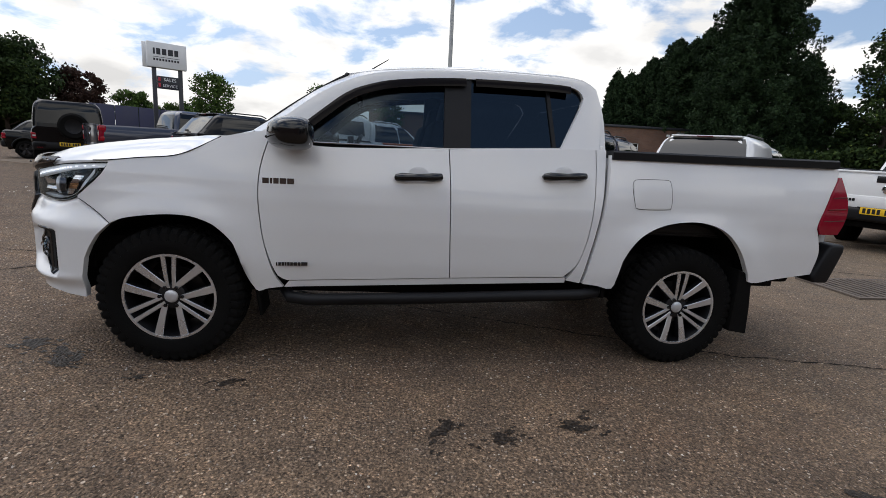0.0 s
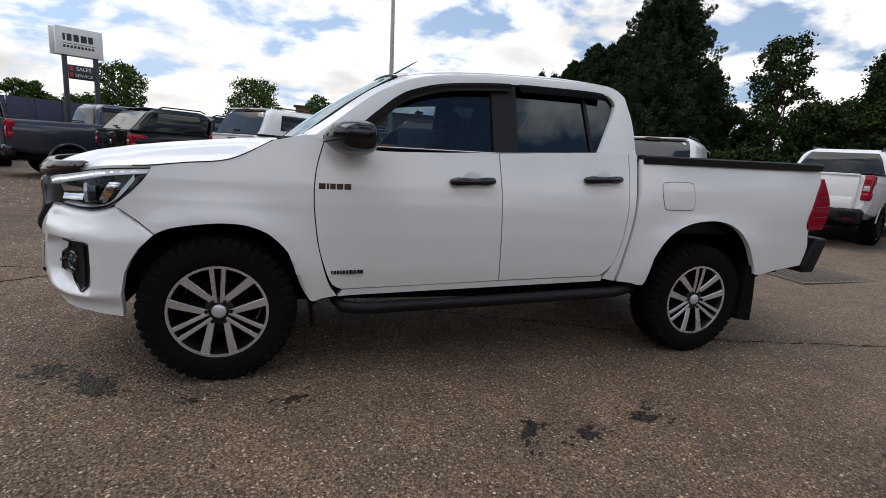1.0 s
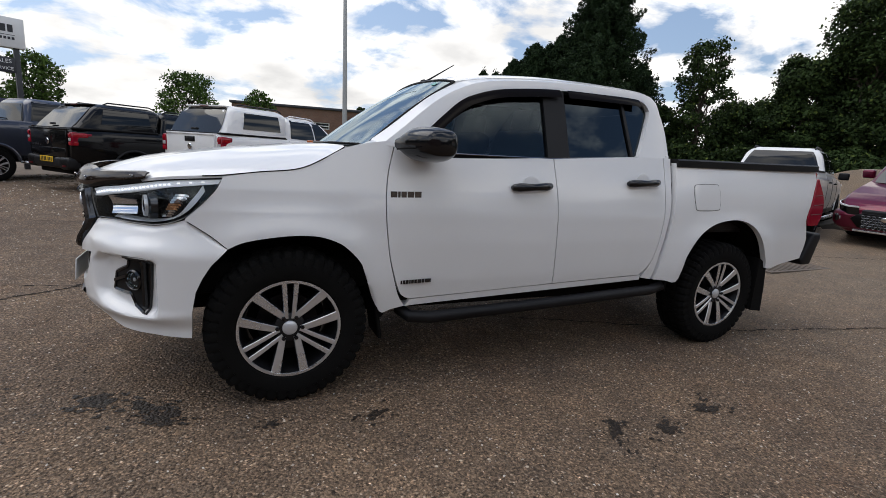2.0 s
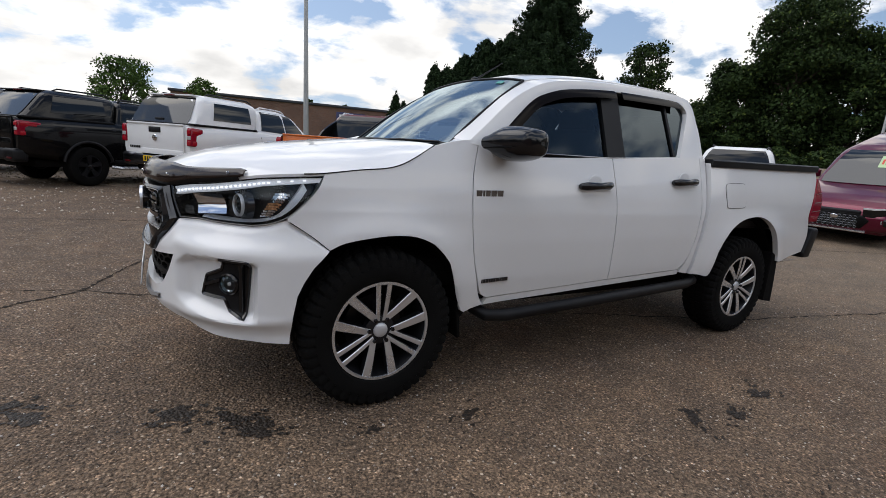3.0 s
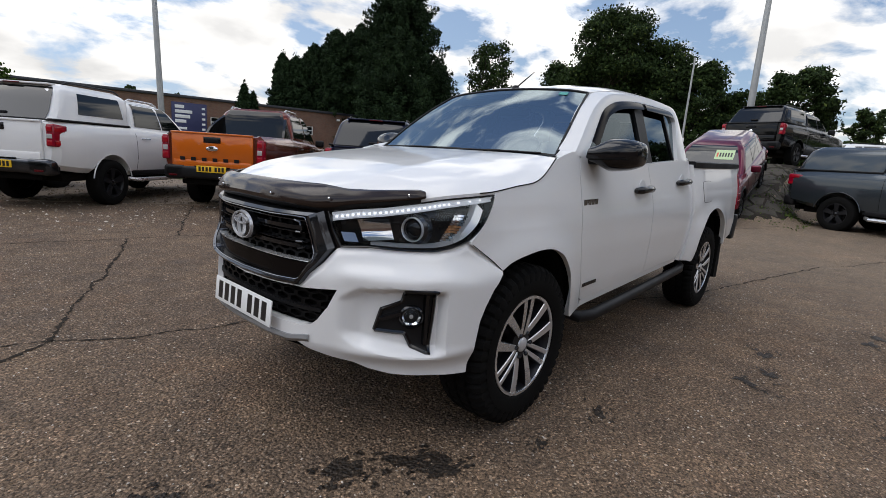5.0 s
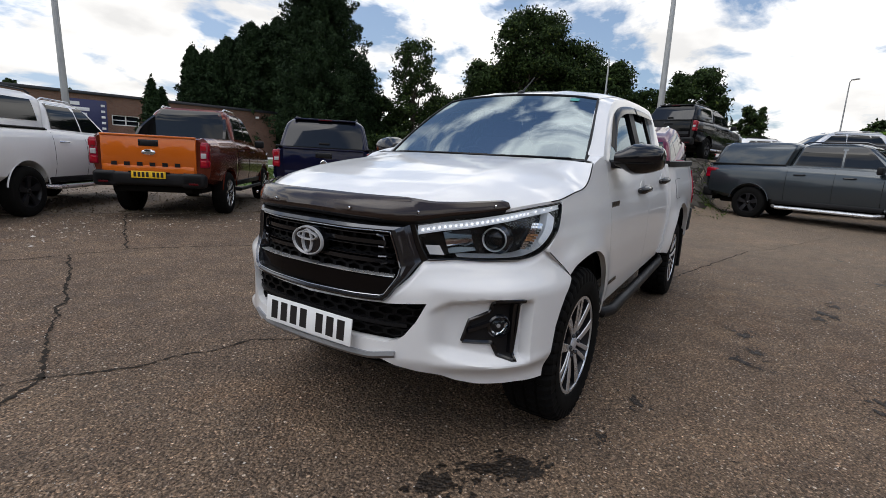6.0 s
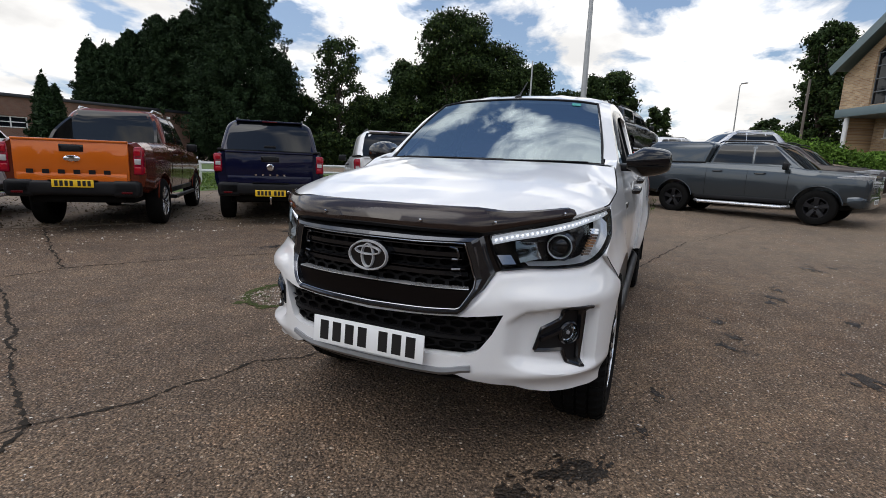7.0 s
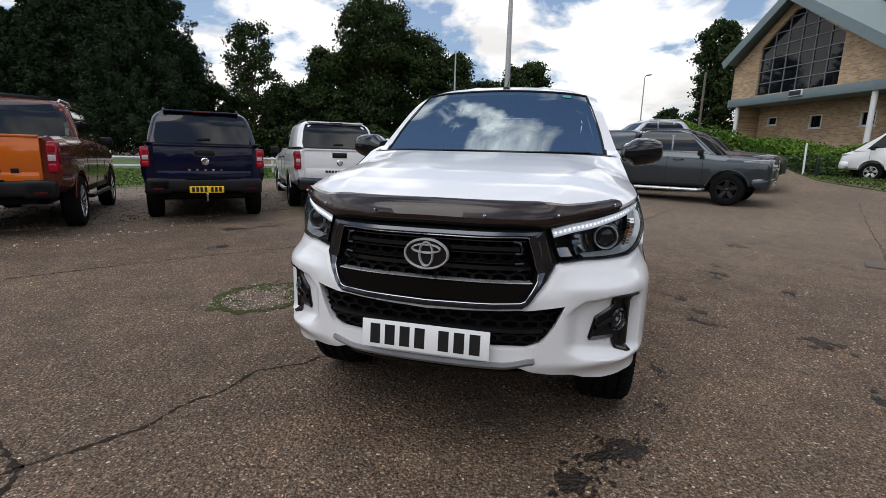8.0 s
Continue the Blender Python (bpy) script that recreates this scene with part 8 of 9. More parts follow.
part("banner_bar", box((0.9, 0.02, 0.22), (16.9, -0.09, 2.3), 0.01), SIGN_WHITE, ban)
for x, w in ((3.5, 0.18), (33, 0.16)):
    part("flood_light", box((0.35, 0.2, 0.22), (x, -0.2, 4.6), 0.03), SIGN_WHITE, works)
broadleaf(*far(14.6, 75), 7.4, 1.6, LEAF_DARK, "treetop showing over the works roof", 71, 0.3, 1800, 0.3, 12)
broadleaf(*far(18.8, 75), 7.2, 1.7, LEAF_DARK, "treetop showing over the works roof", 72, 0.3, 1800, 0.3, 12)

# brick house with the glazed gable
c1, c0 = arr((30.3, -8.84)), arr((19.6, -13.6))
glen = float(np.linalg.norm(c1 - c0))
house = thing("brick_house", pose(*c0, 0.7, 0, 0, math.degrees(math.atan2(*(c1 - c0)[::-1]))), "buff brick house with a glazed gable and green-grey roof", "house")
mid, eave, apex, floor1, end0 = 7.2, 5.75, 8.55, 3.75, 1.8
gable = [(end0, floor1), (glen - 0.75, floor1), (glen - 0.75, eave), (mid, apex), (end0, eave - 0.5)]
GX0, GX1 = 4.5, 9.2
glaz = [(GX0, floor1 + 0.35), (GX1, floor1 + 0.35), (GX1, 6.55), (mid + 0.15, 7.95), (mid - 0.25, 7.95), (GX0, 6.30)]
LOW_WINDOWS = ((9.55, 2.85, 0.66, 0.46), (6.85, 2.68, 0.72, 0.68), (4.2, 2.66, 0.72, 0.68), (1.6, 2.66, 0.72, 0.68))
# the gable's outside faces +y of its own frame turned towards the yard
part("gable_wall", cut(prism(gable, "y", -0.15, 0.15), prism(glaz, "y", -1, 1)), BRICK_BUFF, house, smooth=False)
part("lower_wall", cut(box((glen - 1.2, 0.3, floor1 + 1.2), (glen / 2 - 0.6, -1.6, floor1 / 2 - 0.6)), *[box((w, 1.2, h), (x, -1.6, z)) for x, z, w, h in LOW_WINDOWS]), BRICK_BUFF, house, smooth=False)
for x, z, w, h in LOW_WINDOWS:
    w_ = part("window", box((w, 0.03, h), (x, -1.62, z)), GLASS_BLDG, house)
    for dx in (-w / 2 + 0.035, w / 2 - 0.035):
        part("window_frame", box((0.07, 0.10, h), (x + dx, -1.50, z), 0.01), FRAME_WHITE, w_)
    for dz in (-h / 2 + 0.03, h / 2 - 0.03):
        part("window_frame", box((w, 0.10, 0.07), (x, -1.50, z + dz), 0.01), FRAME_WHITE, w_)
    part("window_sill", box((w + 0.10, 0.14, 0.05), (x, -1.47, z - h / 2 - 0.02), 0.01), FRAME_WHITE, w_)
part("overhang", box((9.45, 2.2, 0.20), (6.25, -0.85, floor1 - 0.02), 0.02), FASCIA, house)
part("fascia_band", box((9.5, 0.14, 0.42), (6.25, 0.24, floor1 + 0.08), 0.02), FASCIA, house)
nb = part("notice_box", box((0.75, 0.12, 0.30), (6.4, 0.36, floor1 + 0.18), 0.02), FRAME_WHITE, house)
part("notice_face", box((0.68, 0.02, 0.22), (6.4, 0.43, floor1 + 0.18), 0.01), SIGN_DARK, nb)
for x in (2.77, 10.40):
    part("column", tube([(x, 0.1, -0.8), (x, 0.1, floor1)], 0.11, 12), FRAME_WHITE, house)
for a, b in (((end0 - 0.5, eave - 0.85), (mid, apex + 0.12)), ((mid, apex + 0.12), (glen - 0.55, eave + 0.22))):
    d = arr(b) - arr(a)
    n_ = arr((-d[1], d[0])) / np.linalg.norm(d)
    quad = [a, b, tuple(arr(b) + n_ * 0.12), tuple(arr(a) + n_ * 0.12)]
    part("roof_slope", prism(quad, "y", -14, 0.75), ROOF_GREEN, house)
    part("barge_board", prism([tuple(arr(a) - n_ * 0.28), tuple(arr(b) - n_ * 0.28), tuple(arr(b) + n_ * 0.14), tuple(arr(a) + n_ * 0.14)], "y", 0.753, 0.85), FASCIA, house)
part("side_wall", box((0.3, 13.5, eave + 0.4), (end0 + 0.15, -7.0, eave / 2 - 0.8)), BRICK_BUFF, house)
part("side_wall", box((0.3, 13.5, eave + 1.0), (glen - 0.92, -7.0, eave / 2 - 0.5)), BRICK_BUFF, house)
# near-black panel added in place of the unlit room behind the glazing
part("room_back", box((glen - 0.8, 0.1, 5.0), (glen / 2, -4.0, floor1 + 2.4)), ROOM_SHADE, house)
gl = part("glazing", prism(glaz, "y", -0.02, 0.02), GLASS_BLDG, house, "dark reflective glazing", smooth=False)
gtop = lambda x: np.interp(x, [GX0, mid - 0.25, mid + 0.15, GX1], [6.30, 7.95, 7.95, 6.55])
for k in range(7):
    x = GX0 + (GX1 - GX0) * k / 6
    part("glazing_bar", box((0.045, 0.06, gtop(x) - floor1 - 0.35), (x, 0.03, (gtop(x) + floor1 + 0.35) / 2)), BAR_GREY, gl)
for k in range(7):
    z = floor1 + 0.35 + 0.60 * k
    xa, xb = GX0, GX1
    while gtop(xa) < z and xa < mid:
        xa += 0.05
    while gtop(xb) < z and xb > mid:
        xb -= 0.05
    if xb - xa > 0.2:
        part("glazing_bar", box((xb - xa, 0.06, 0.045), ((xa + xb) / 2, 0.035, z)), BAR_GREY, gl)

# hedge, verge and fence before the house
hx = [arr(far(97.5, 33, (-2.6, -0.5))), arr(far(104, 29.5, (-2.6, -0.5))), arr(far(112, 27.0, (-2.6, -0.5))), arr(far(120, 24.8, (-2.6, -0.5)))]
shrub_bank("hedge", hx, 1.90, 1.0, LEAF_HEDGE, "bright green untrimmed hedge before the house", 81, 60000, 0.085)
shrub_bank("hedge", [far(101, 30, (-2.6, -0.5)), far(107, 27, (-2.6, -0.5))], 2.0, 1.1, LEAF_HEDGE, "taller green shrub in the hedge", 82, 20000, 0.085)


# hall and trees added out of view on the camera's side, to dim reflections
CLAD = varied("grey_cladding", (0.10, 0.10, 0.105), 0.5, 0.2, amount=0.1, scale=0.8)
hall = thing("sales_hall", pose(-26, -27, 0, 0, 0, 0), "unseen low grey clad hall added behind the camera, with a dark glass front", "building")
part("wall", cut(box((46, 12, 5.6), (23, -6, 2.8)), *[box((6.6, 1.0, 3.2), (4.0 + 7.6 * k, 0, 1.75)) for k in range(6)]), CLAD, hall, smooth=False)
part("roof", box((46.6, 12.6, 0.3), (23, -6, 5.75), 0.03), SIGN_DARK, hall)
for k in range(6):
    part("window", box((6.6, 0.05, 3.2), (4.0 + 7.6 * k, -0.3, 1.75)), GLASS_BLDG, hall)
for k, (x, y, h, r) in enumerate(((-34, 6, 9, 4), (-38, -8, 11, 5), (-32, -18, 10, 4.5), (30, -26, 11, 5), (40, -22, 12, 5), (24, -34, 12, 5), (-30, 18, 8, 3.5))):
    broadleaf(x, y, h, r, LEAF_DARK, "dark green tree added out of view to dim reflections", 90 + k, 0.2, 4500, 0.42, 24, 0.0)
shrub_bank("shrubs", [(-36, 24), (-40, 0), (-32, -24), (-20, -42), (20, -42), (40, -30), (46, -18)], 9.5, 2.0, LEAF_DARK, "dark shrubs added round the yard to dim reflections", 98, 30000, 0.6)


# ---- marks on the yard: joints, hollows, chips, drain ----
CRACK = varied("crack_dirt", (0.030, 0.025, 0.020), 0.95, amount=0.5, scale=8, fine=80, spec=0.1)
MOSS = varied("moss", (0.055, 0.065, 0.022), 0.95, amount=0.5, scale=9, fine=120, bump=0.8, spec=0.1)
IRON = varied("cast_iron", (0.12, 0.095, 0.075), 0.8, 0.1, amount=0.4, scale=6, fine=80)


def ribbon(name, pts, width, mat, label, seed, lift=0.004, wander=0.02):
    rng = np.random.default_rng(seed)
    length = float(np.sum(np.linalg.norm(np.diff(arr(pts), axis=0), axis=1)))
    n = max(12, int(length / 0.022))
    p = curve(pts, n, False)
    low = np.interp(np.arange(n + 1), np.arange(0, n + 6, 5), rng.normal(size=len(np.arange(0, n + 6, 5))))
    left, right = [], []
    for k in range(n + 1):
        t = p[min(k + 1, n)] - p[max(k - 1, 0)]
        t = t / (np.linalg.norm(t) + 1e-9)
        nr = arr((-t[1], t[0]))
        c = p[k] + nr * (low[k] * wander * 0.7 + rng.normal() * 0.004)
        w = width * (0.12 + 0.88 * rng.random() ** 1.6) * 0.5
        for side, s in ((left, 1), (right, -1)):
            q = c + nr * s * w
            side.append((q[0], q[1], ground_z(q[0], q[1]) + lift))
    bm = sheet(arr([left, right]))
    return tagged(part(name, bm, mat), label, "crack", kind="structure")


ribbon("crack", [(-3.2, 1.95), (-1.75, 1.63), (-1.43, 1.55), (-1.08, 1.33), (-0.39, 1.20), (-0.22, 0.98), (0.6, 0.55), (2.0, -0.05), (3.6, -0.72), (5.2, -1.05), (7.0, -1.5)], 0.030, CRACK, "dirty joint across the worn asphalt", 1)
ribbon("crack", [(-2.6, 0.6), (-1.9, 1.2), (-1.43, 1.55), (-1.22, 2.15), (-0.85, 2.96), (-0.50, 3.80), (-0.18, 4.74)], 0.042, CRACK, "wide dirty crack in the asphalt", 2)
ribbon("crack", [(-3.8, 5.3), (-1.6, 5.0), (-0.18, 4.74), (0.41, 4.72), (1.57, 4.03), (2.15, 3.64), (2.82, 3.12), (4.2, 2.2)], 0.034, CRACK, "dirty joint across the worn asphalt", 3)
ribbon("crack", [(0.41, 4.74), (0.9, 5.9), (1.35, 6.9), (1.94, 8.2)], 0.045, CRACK, "wide weedy crack running between the parked cars", 4)
ribbon("crack", [(4.95, -4.65), (5.95, -5.13), (8.74, -6.26), (12.2, -7.75)], 0.020, CRACK, "dirty joint across the worn asphalt", 5)
ribbon("crack", [(7.3, -1.75), (8.12, -2.13), (9.59, -2.82)], 0.018, CRACK, "dirty joint across the worn asphalt", 6)
ribbon("crack", [(6.6, 2.4), (8.8, 0.9), (11.5, -0.9)], 0.03, CRACK, "dirty joint across the worn asphalt", 7)


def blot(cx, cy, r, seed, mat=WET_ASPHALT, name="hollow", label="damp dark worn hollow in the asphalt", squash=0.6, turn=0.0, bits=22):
    """A ragged dark hollow with stray spots round it."""
    rng = np.random.default_rng(seed)
    verts, faces = [], []
    for b in range(bits):
        k = r * (1.0 if b == 0 else rng.uniform(0.05, 0.34))
        ox, oy = (0, 0) if b == 0 else (rng.normal() * r * 0.9, rng.normal() * r * 0.9)
        n = 22
        base = len(verts)
        verts.append((ox, oy * squash))
        ph = rng.uniform(0, 6.28, 5)
        for i in range(n):
            a = 2 * math.pi * i / n
            rad = k * (0.62 + 0.20 * math.sin(2 * a + ph[0]) + 0.16 * math.sin(3 * a + ph[1]) + 0.14 * math.sin(5 * a + ph[2]) + 0.12 * rng.random())
            verts.append((ox + rad * math.cos(a), (oy + rad * math.sin(a)) * squash))
        faces += [(base, base + 1 + i, base + 1 + (i + 1) % n) for i in range(n)]
    c, s = math.cos(turn), math.sin(turn)
    out = []
    for i, (x, y) in enumerate(verts):
        X, Y = cx + c * x - s * y, cy + s * x + c * y
        out.append((X, Y, ground_z(X, Y) + 0.003 + 0.0004 * (i % 3)))
    return tagged(part(name, bm_of(out, faces), mat), label, "hollow", kind="structure")


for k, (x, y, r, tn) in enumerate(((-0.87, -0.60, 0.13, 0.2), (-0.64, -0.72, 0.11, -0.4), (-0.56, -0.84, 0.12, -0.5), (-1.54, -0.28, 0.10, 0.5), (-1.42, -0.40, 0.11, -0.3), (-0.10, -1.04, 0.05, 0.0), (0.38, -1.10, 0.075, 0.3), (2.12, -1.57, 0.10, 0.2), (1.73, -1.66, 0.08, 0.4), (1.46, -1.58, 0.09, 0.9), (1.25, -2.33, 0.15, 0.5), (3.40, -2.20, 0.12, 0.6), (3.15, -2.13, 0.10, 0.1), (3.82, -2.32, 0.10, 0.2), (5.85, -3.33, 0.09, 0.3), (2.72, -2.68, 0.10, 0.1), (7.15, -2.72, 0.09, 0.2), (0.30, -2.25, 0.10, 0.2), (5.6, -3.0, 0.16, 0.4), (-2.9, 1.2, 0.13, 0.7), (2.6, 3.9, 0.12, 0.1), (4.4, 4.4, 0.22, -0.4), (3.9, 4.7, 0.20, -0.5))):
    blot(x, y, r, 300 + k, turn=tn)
# round mossy patch
ring_patch = [(0.90 + 0.44 * math.cos(a), 2.05 + 0.36 * math.sin(a)) for a in np.linspace(0, 2 * math.pi, 28)]
for k, (w, sd, wd) in enumerate(((0.10, 11, 0.020), (0.07, 12, 0.045), (0.05, 13, 0.070))):
    ribbon("moss_ring", ring_patch, w, MOSS, "mossy rim of an old round patch", sd, 0.004 + 0.001 * k, wd)
_m = np.random.default_rng(77)
for k in range(26):
    a_, q_ = _m.uniform(0, 2 * math.pi), _m.uniform(0.55, 1.12)
    blot(0.90 + 0.44 * q_ * math.cos(a_), 2.05 + 0.36 * q_ * math.sin(a_), _m.uniform(0.03, 0.09), 700 + k, MOSS, "moss_tuft", "tuft of moss on the old round patch", 0.8, a_, 6)

# drain grating
gr_t = thing("drain_grating", pose(7.02, 1.13, ground_z(7.02, 1.13), 0, -1.0, -2), "rusty cast iron drain grating set in the yard", "drain")
part("frame", cut(box((1.32, 0.86, 0.020), (0, 0, 0.004)), box((1.20, 0.76, 0.2), (0, 0, 0))), IRON, gr_t, smooth=False)
part("pit", box((1.21, 0.77, 0.008), (0, 0, 0.002)), DARK_INSIDE, gr_t)
for k in range(12):
    part("slat", box((0.052, 0.76, 0.012), (-0.55 + 0.10 * k, 0, 0.010), 0.003, (0, 0, 0)), IRON, gr_t)
cover = thing("drain_cover", pose(4.62, -4.52, ground_z(4.62, -4.52), 0, 0, -24), "small square iron drain cover", "drain")
part("lid", bevelled(box((0.5, 0.5, 0.02), (0, 0, 0.01)), 0.004), IRON, cover)


# loose stone chips
def chips(x0, x1, y0, y1, count, smin, smax, seed, mat, label):
    rng = np.random.default_rng(seed)
    base = arr([(1, 0, 0), (0, 1, 0), (-1, 0, 0), (0, -1, 0), (0, 0, 0.7), (0, 0, -0.4)])
    tri = [(0, 1, 4), (1, 2, 4), (2, 3, 4), (3, 0, 4)]
    n = count
    xy = np.stack([rng.uniform(x0, x1, n), rng.uniform(y0, y1, n)], 1)
    s = smin + (smax - smin) * rng.random(n) ** 3
    a = rng.uniform(0, 6.28, n)
    v = base[None] * (0.7 + 0.6 * rng.random((n, 6, 3))) * s[:, None, None]
    c, sn = np.cos(a)[:, None], np.sin(a)[:, None]
    vx, vy = v[:, :, 0] * c - v[:, :, 1] * sn * 0.7, v[:, :, 0] * sn + v[:, :, 1] * c * 0.7
    gz = np.array([ground_z(x, y) for x, y in xy])
    V = np.stack([vx + xy[:, :1], vy + xy[:, 1:], v[:, :, 2] + gz[:, None] + 0.001], 2).reshape(-1, 3)
    F = (np.array(tri)[None] + 6 * np.arange(n)[:, None, None]).reshape(-1, 3)
    me = bpy.data.meshes.new("chips")
    me.from_pydata(V.tolist(), [], F.tolist())
    return tagged(part("stone_chips", me, mat), label, "gravel", kind="stuff")


CHIP = varied("stone_chip", (0.23, 0.19, 0.15), 0.85, amount=0.5, scale=40)
link(CHIP, ramp(CHIP, node(CHIP, "ShaderNodeNewGeometry").outputs["Random Per Island"], [(0.0, (0.09, 0.07, 0.055)), (0.45, (0.20, 0.155, 0.115)), (0.8, (0.36, 0.30, 0.24)), (1.0, (0.62, 0.58, 0.52))]), bsdf(CHIP).inputs["Base Color"])
chips(-3.4, 5.0, -3.6, -0.7, 16000, 0.0025, 0.0085, 401, CHIP, "loose pale stone chips scattered on the asphalt")
chips(-3.4, -0.9, -0.8, 4.5, 8000, 0.0025, 0.0085, 402, CHIP, "loose pale stone chips scattered on the asphalt")
chips(0.5, 14.0, -7.0, -2.5, 8000, 0.004, 0.012, 403, CHIP, "loose pale stone chips scattered on the asphalt")
chips(0.50, 1.30, 1.72, 2.38, 1600, 0.005, 0.014, 405, CHIP, "pale gravel showing in the old round patch")
chips(-6.0, 9.0, 5.5, 13.0, 9000, 0.010, 0.030, 404, CHIP, "loose gravel under the parked row")


# ---- broken stone slabs on the ramp ----
SLAB = varied("ramp_slab", (0.062, 0.055, 0.045), 0.9, amount=0.45, scale=5, fine=70, bump=0.6, spec=0.2)
WEED = leaf_material("weeds", (0.040, 0.065, 0.015), (0.085, 0.125, 0.030))


def clipped(poly, p, q):
    """The side of a polygon nearer to p than to q."""
    m, n = (p + q) / 2, q - p
    out = []
    for a, b in zip(poly, poly[1:] + poly[:1]):
        da, db = float((a - m) @ n), float((b - m) @ n)
        if da <= 0:
            out.append(a)
        if (da < 0) != (db < 0) and abs(da - db) > 1e-9:
            out.append(a + (b - a) * (da / (da - db)))
    return out


def ramp_slabs():
    rng = np.random.default_rng(77)
    seeds = [arr((10.35 + 0.44 * i + rng.uniform(-0.19, 0.19), -1.55 + 0.46 * j + 0.23 * (i % 2) + rng.uniform(-0.19, 0.19))) for i in range(16) for j in range(12)]
    bed = tagged(new("stone_ramp"), "ramp of broken stone slabs with weeds in the joints", "ramp", kind="structure")
    xs, ys = np.linspace(10.4, 16.8, 26), np.linspace(-1.4, 3.8, 22)
    part("soil_bed", sheet(arr([[(x, y, ground_z(x, y) + (0.012 if ground_z(x, y) > 0.34 else -0.05)) for x in xs] for y in ys])), CRACK, bed)
    for k, p in enumerate(seeds):
        if ground_z(*p) < 0.36 or ground_z(*p) > 1.70:
            continue
        poly = [p + arr(d) for d in ((-0.8, -0.8), (0.8, -0.8), (0.8, 0.8), (-0.8, 0.8))]
        for j, q in enumerate(seeds):
            if j != k and np.linalg.norm(p - q) < 1.4:
                poly = clipped(poly, p, q)
        c = sum(poly) / len(poly)
        gap = rng.uniform(0.86, 0.95)
        tip, tilt = rng.uniform(0.015, 0.05), rng.normal(size=2) * 0.035
        outer = [c + (v - c) * gap for v in poly]
        inner = [c + (v - c) * (gap - 0.05) for v in poly]
        low = [(*v, ground_z(*v) - 0.05) for v in outer]
        top0 = [(*v, ground_z(*v) + tip * 0.5 + float((v - c) @ tilt)) for v in outer]
        top1 = [(*v, ground_z(*v) + tip + float((v - c) @ tilt)) for v in inner]
        n = len(poly)
        faces = [tuple(range(2 * n, 3 * n))]
        for a, b in ((0, n), (n, 2 * n)):
            faces += [(a + i, a + (i + 1) % n, b + (i + 1) % n, b + i) for i in range(n)]
        part("slab", bm_of(low + top0 + top1, faces), SLAB, bed, smooth=False)
    return bed


ramp_slabs()
_rng = np.random.default_rng(5)
_p = np.vstack([arr((12.6, -0.45)) + _rng.normal(size=(500, 2)) * arr((0.22, 0.14)), np.stack([_rng.uniform(10.6, 15.6, 500), _rng.uniform(-0.9, 0.6, 500)], 1)])
_z = np.array([ground_z(x, y) for x, y in _p]) + _rng.random(len(_p)) * 0.07
tagged(part("weeds", leaf_mesh(np.stack([_p[:, 0], _p[:, 1], _z], 1), _rng.normal(size=(len(_p), 3)), 0.026, _rng, 2.4), WEED), "small weeds growing in the ramp joints", "weeds", kind="stuff")

# ---- signs, verge and fence by the boundary ----
fs = far(74.0, 33, (-2.0, -1.5))
fp = thing("direction_sign", pose(*fs, ground_z(*fs), 0, 0, -15), "small white direction sign on a grey post", "sign")
part("post", tube([(0, 0, -0.1), (0, 0, 2.75)], 0.04, 8), STEEL, fp)
fb = part("panel", box((0.05, 0.86, 0.27), (-0.06, 0.1, 2.56), 0.01), SIGN_WHITE, fp)
bars_of_writing(fb, "name_bar", SIGN_DARK, (-0.087, 0.45, 2.52), [(0.10, 0.04)] * 5, 0.09, (0, -1, 0), (0, 0, 1), 0.003)
VERGE = varied("dry_grass", (0.095, 0.105, 0.035), 0.95, amount=0.45, scale=1.2, fine=30, bump=0.6)
v_ = [arr(far(b, d, (-2.6, -0.5))) for b, d in ((100, 25.5), (121, 18.5), (121, 24.5), (100, 30.5))]
strip("grass_verge", v_, VERGE, "rough dry grass strip before the hedge", "grass", 0.03)
_n = 5000
_u, _v = _rng.random(_n), _rng.random(_n)
_g = np.array([v_[0] * (1 - a) * (1 - b) + v_[1] * a * (1 - b) + v_[2] * a * b + v_[3] * (1 - a) * b for a, b in zip(_u, _v)])
_z = np.array([ground_z(x, y) for x, y in _g]) + 0.03 + _rng.random(_n) * 0.10
tagged(part("grass", leaf_mesh(np.stack([_g[:, 0], _g[:, 1], _z], 1), _rng.normal(size=(_n, 3)), 0.045, _rng, 2.6), WEED), "rough grass tufts on the verge", "grass", kind="stuff")
mesh_fence = thing("wire_fence", pose(0, 0, 0), "low dark wire mesh fence before the hedge", "fence")
w0, w1 = arr(far(101, 28.4, (-2.6, -0.5))), arr(far(121, 23.4, (-2.6, -0.5)))
for q in np.linspace(0, 1, 9):
    p = w0 + (w1 - w0) * q
    part("post", box((0.06, 0.06, 0.95), (p[0], p[1], ground_z(*p) + 0.45), 0.008), SIGN_DARK, mesh_fence)
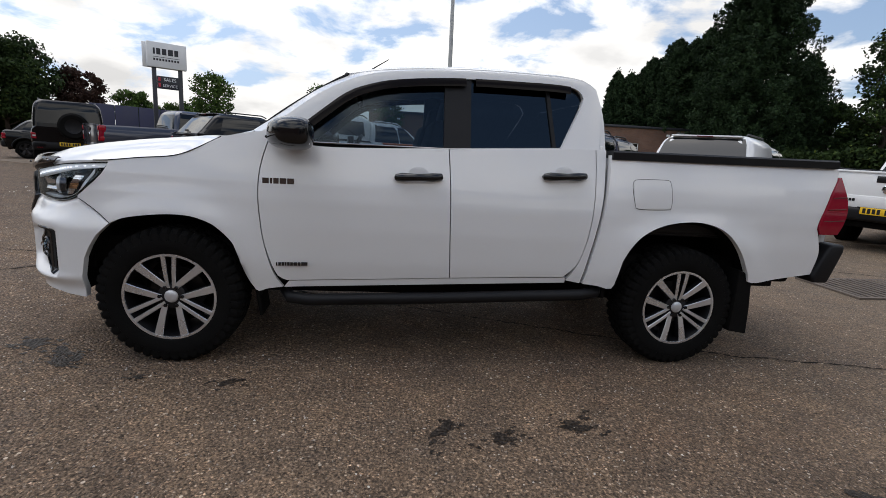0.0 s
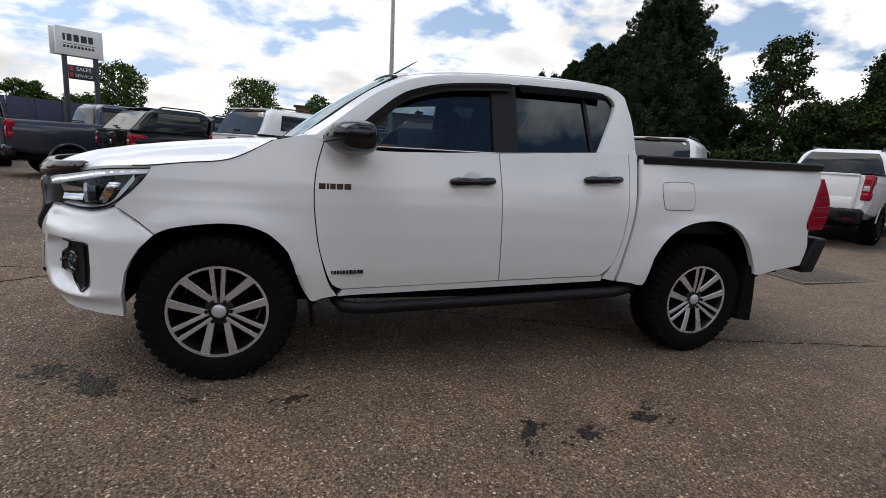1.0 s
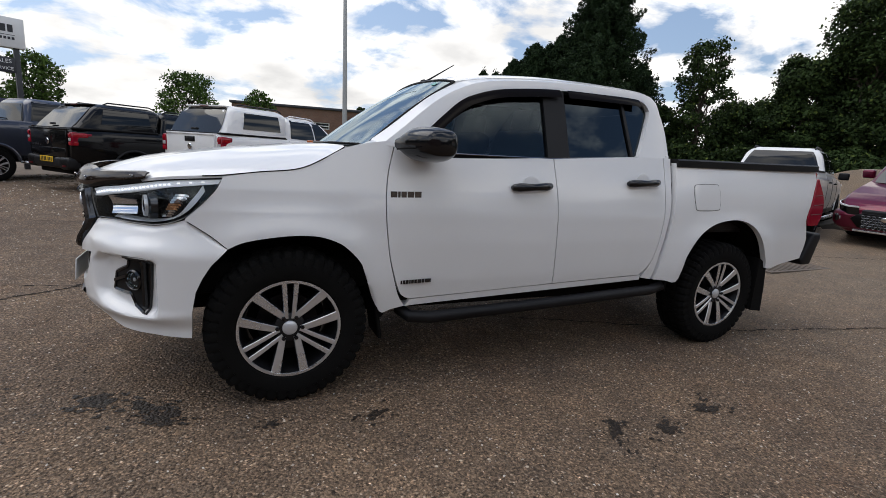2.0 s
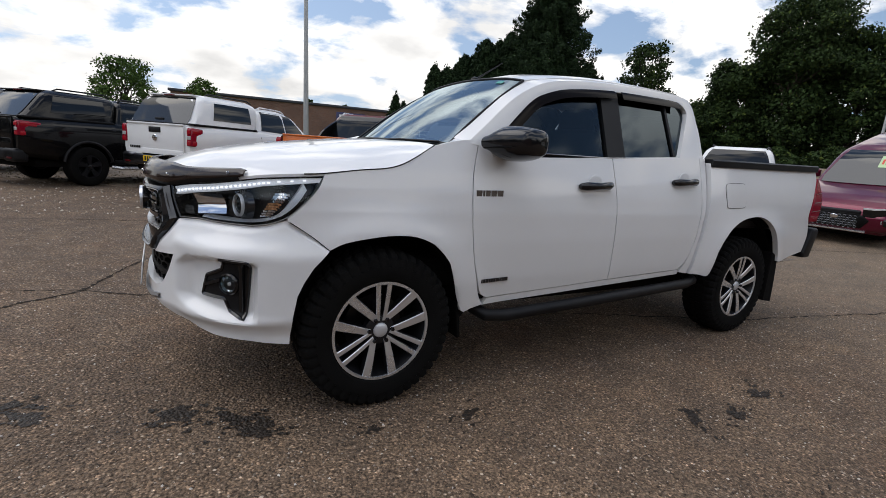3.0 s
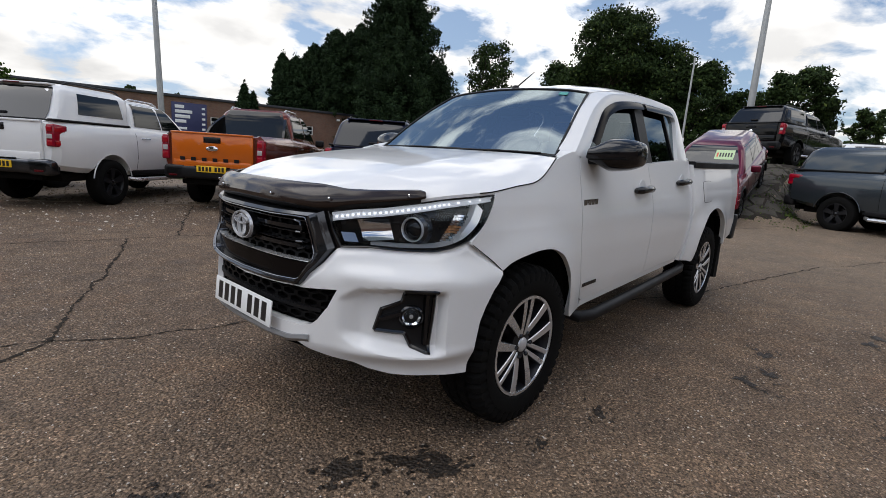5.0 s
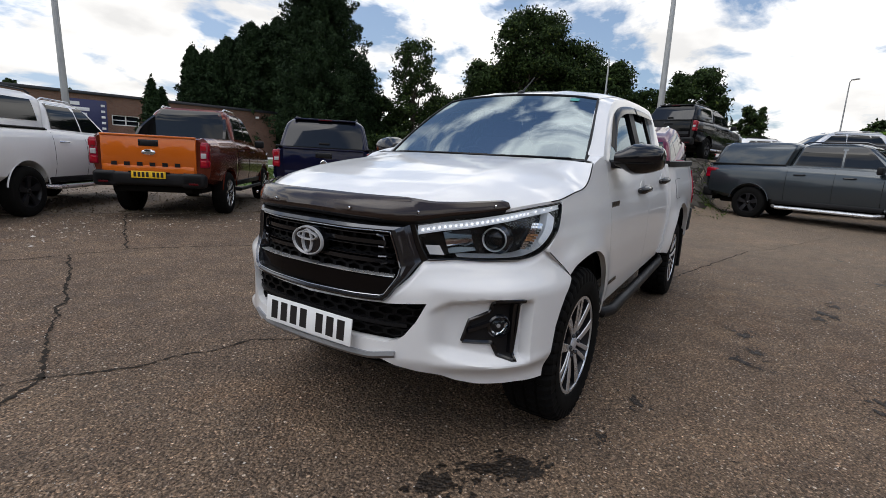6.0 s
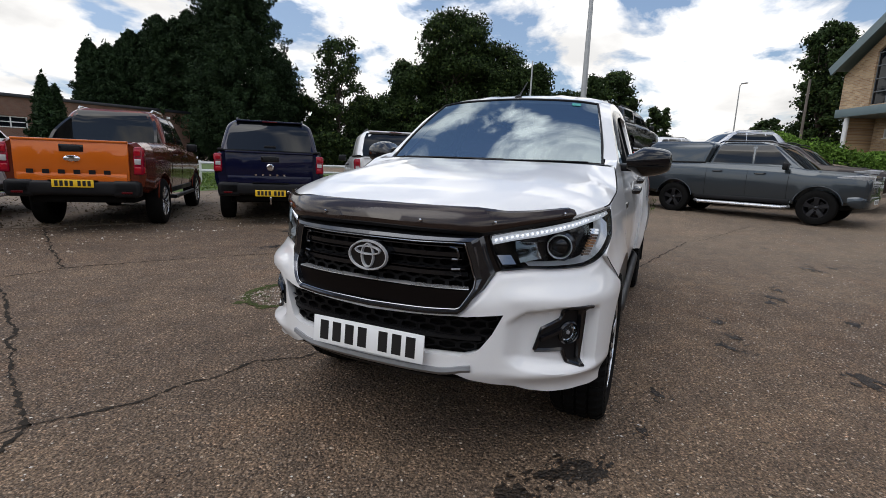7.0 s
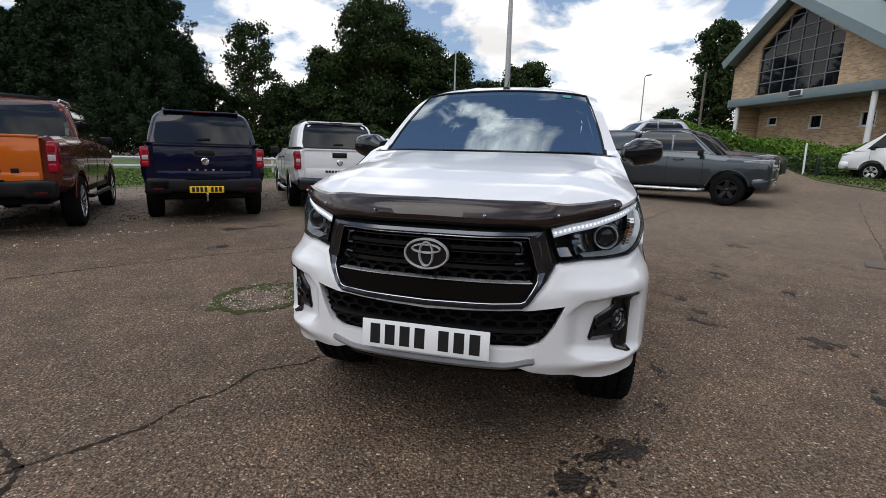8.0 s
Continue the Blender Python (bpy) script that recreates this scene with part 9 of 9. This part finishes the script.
for z in np.linspace(0.12, 0.88, 8):
    part("wire", tube([(*(w0 + (w1 - w0) * q), ground_z(*(w0 + (w1 - w0) * q)) + z) for q in np.linspace(0, 1, 9)], 0.008, 4), SIGN_DARK, mesh_fence)
for k in range(56):
    p = w0 + (w1 - w0) * (k + 0.5) / 56
    part("upright_wire", tube([(*p, ground_z(*p) + 0.05), (*p, ground_z(*p) + 0.90)], 0.007, 4), SIGN_DARK, mesh_fence)
mp = far(111.6, 23.5, (-2.6, -0.5))
mk_ = thing("marker_post", pose(*mp, ground_z(*mp), 0, 4, 0), "slim white marker post standing in the verge", "post")
part("pole", tube([(0, 0, -0.1), (0, 0, 1.35)], 0.035, 8), SIGN_WHITE, mk_)

# pebbles on the gravel strip and blades of grass on the verge behind it
_n = 9000
_a, _b = _rng.uniform(-9, 8, _n), 0.95 + 6.4 * _rng.random(_n) ** 1.6
_g = row0 + ALONG * _a[:, None] + BACK * _b[:, None]
_z = np.array([ground_z(x, y) for x, y in _g]) + 0.016
PEBBLE = leaf_material("brown_pebbles", (0.07, 0.05, 0.036), (0.19, 0.145, 0.105), (0.34, 0.29, 0.23))
tagged(part("pebbles", leaf_mesh(np.stack([_g[:, 0], _g[:, 1], _z], 1), np.tile((0, 0, 1.0), (_n, 1)) + 0.4 * _rng.normal(size=(_n, 3)), 0.035, _rng, 1.3), PEBBLE), "loose brown pebbles under the parked row", "gravel", kind="stuff")
_n = 16000
_a, _b = _rng.uniform(-9, 13, _n), 7.5 + 8 * _rng.random(_n)
_g = row0 + ALONG * _a[:, None] + BACK * _b[:, None]
_z = np.array([ground_z(x, y) for x, y in _g]) + 0.03 + 0.07 * _rng.random(_n)
TURF = leaf_material("turf_blades", (0.050, 0.085, 0.018), (0.105, 0.160, 0.035))
tagged(part("grass", leaf_mesh(np.stack([_g[:, 0], _g[:, 1], _z], 1), _rng.normal(size=(_n, 3)), 0.05, _rng, 2.6), TURF), "short green grass behind the parked row", "grass", kind="stuff")
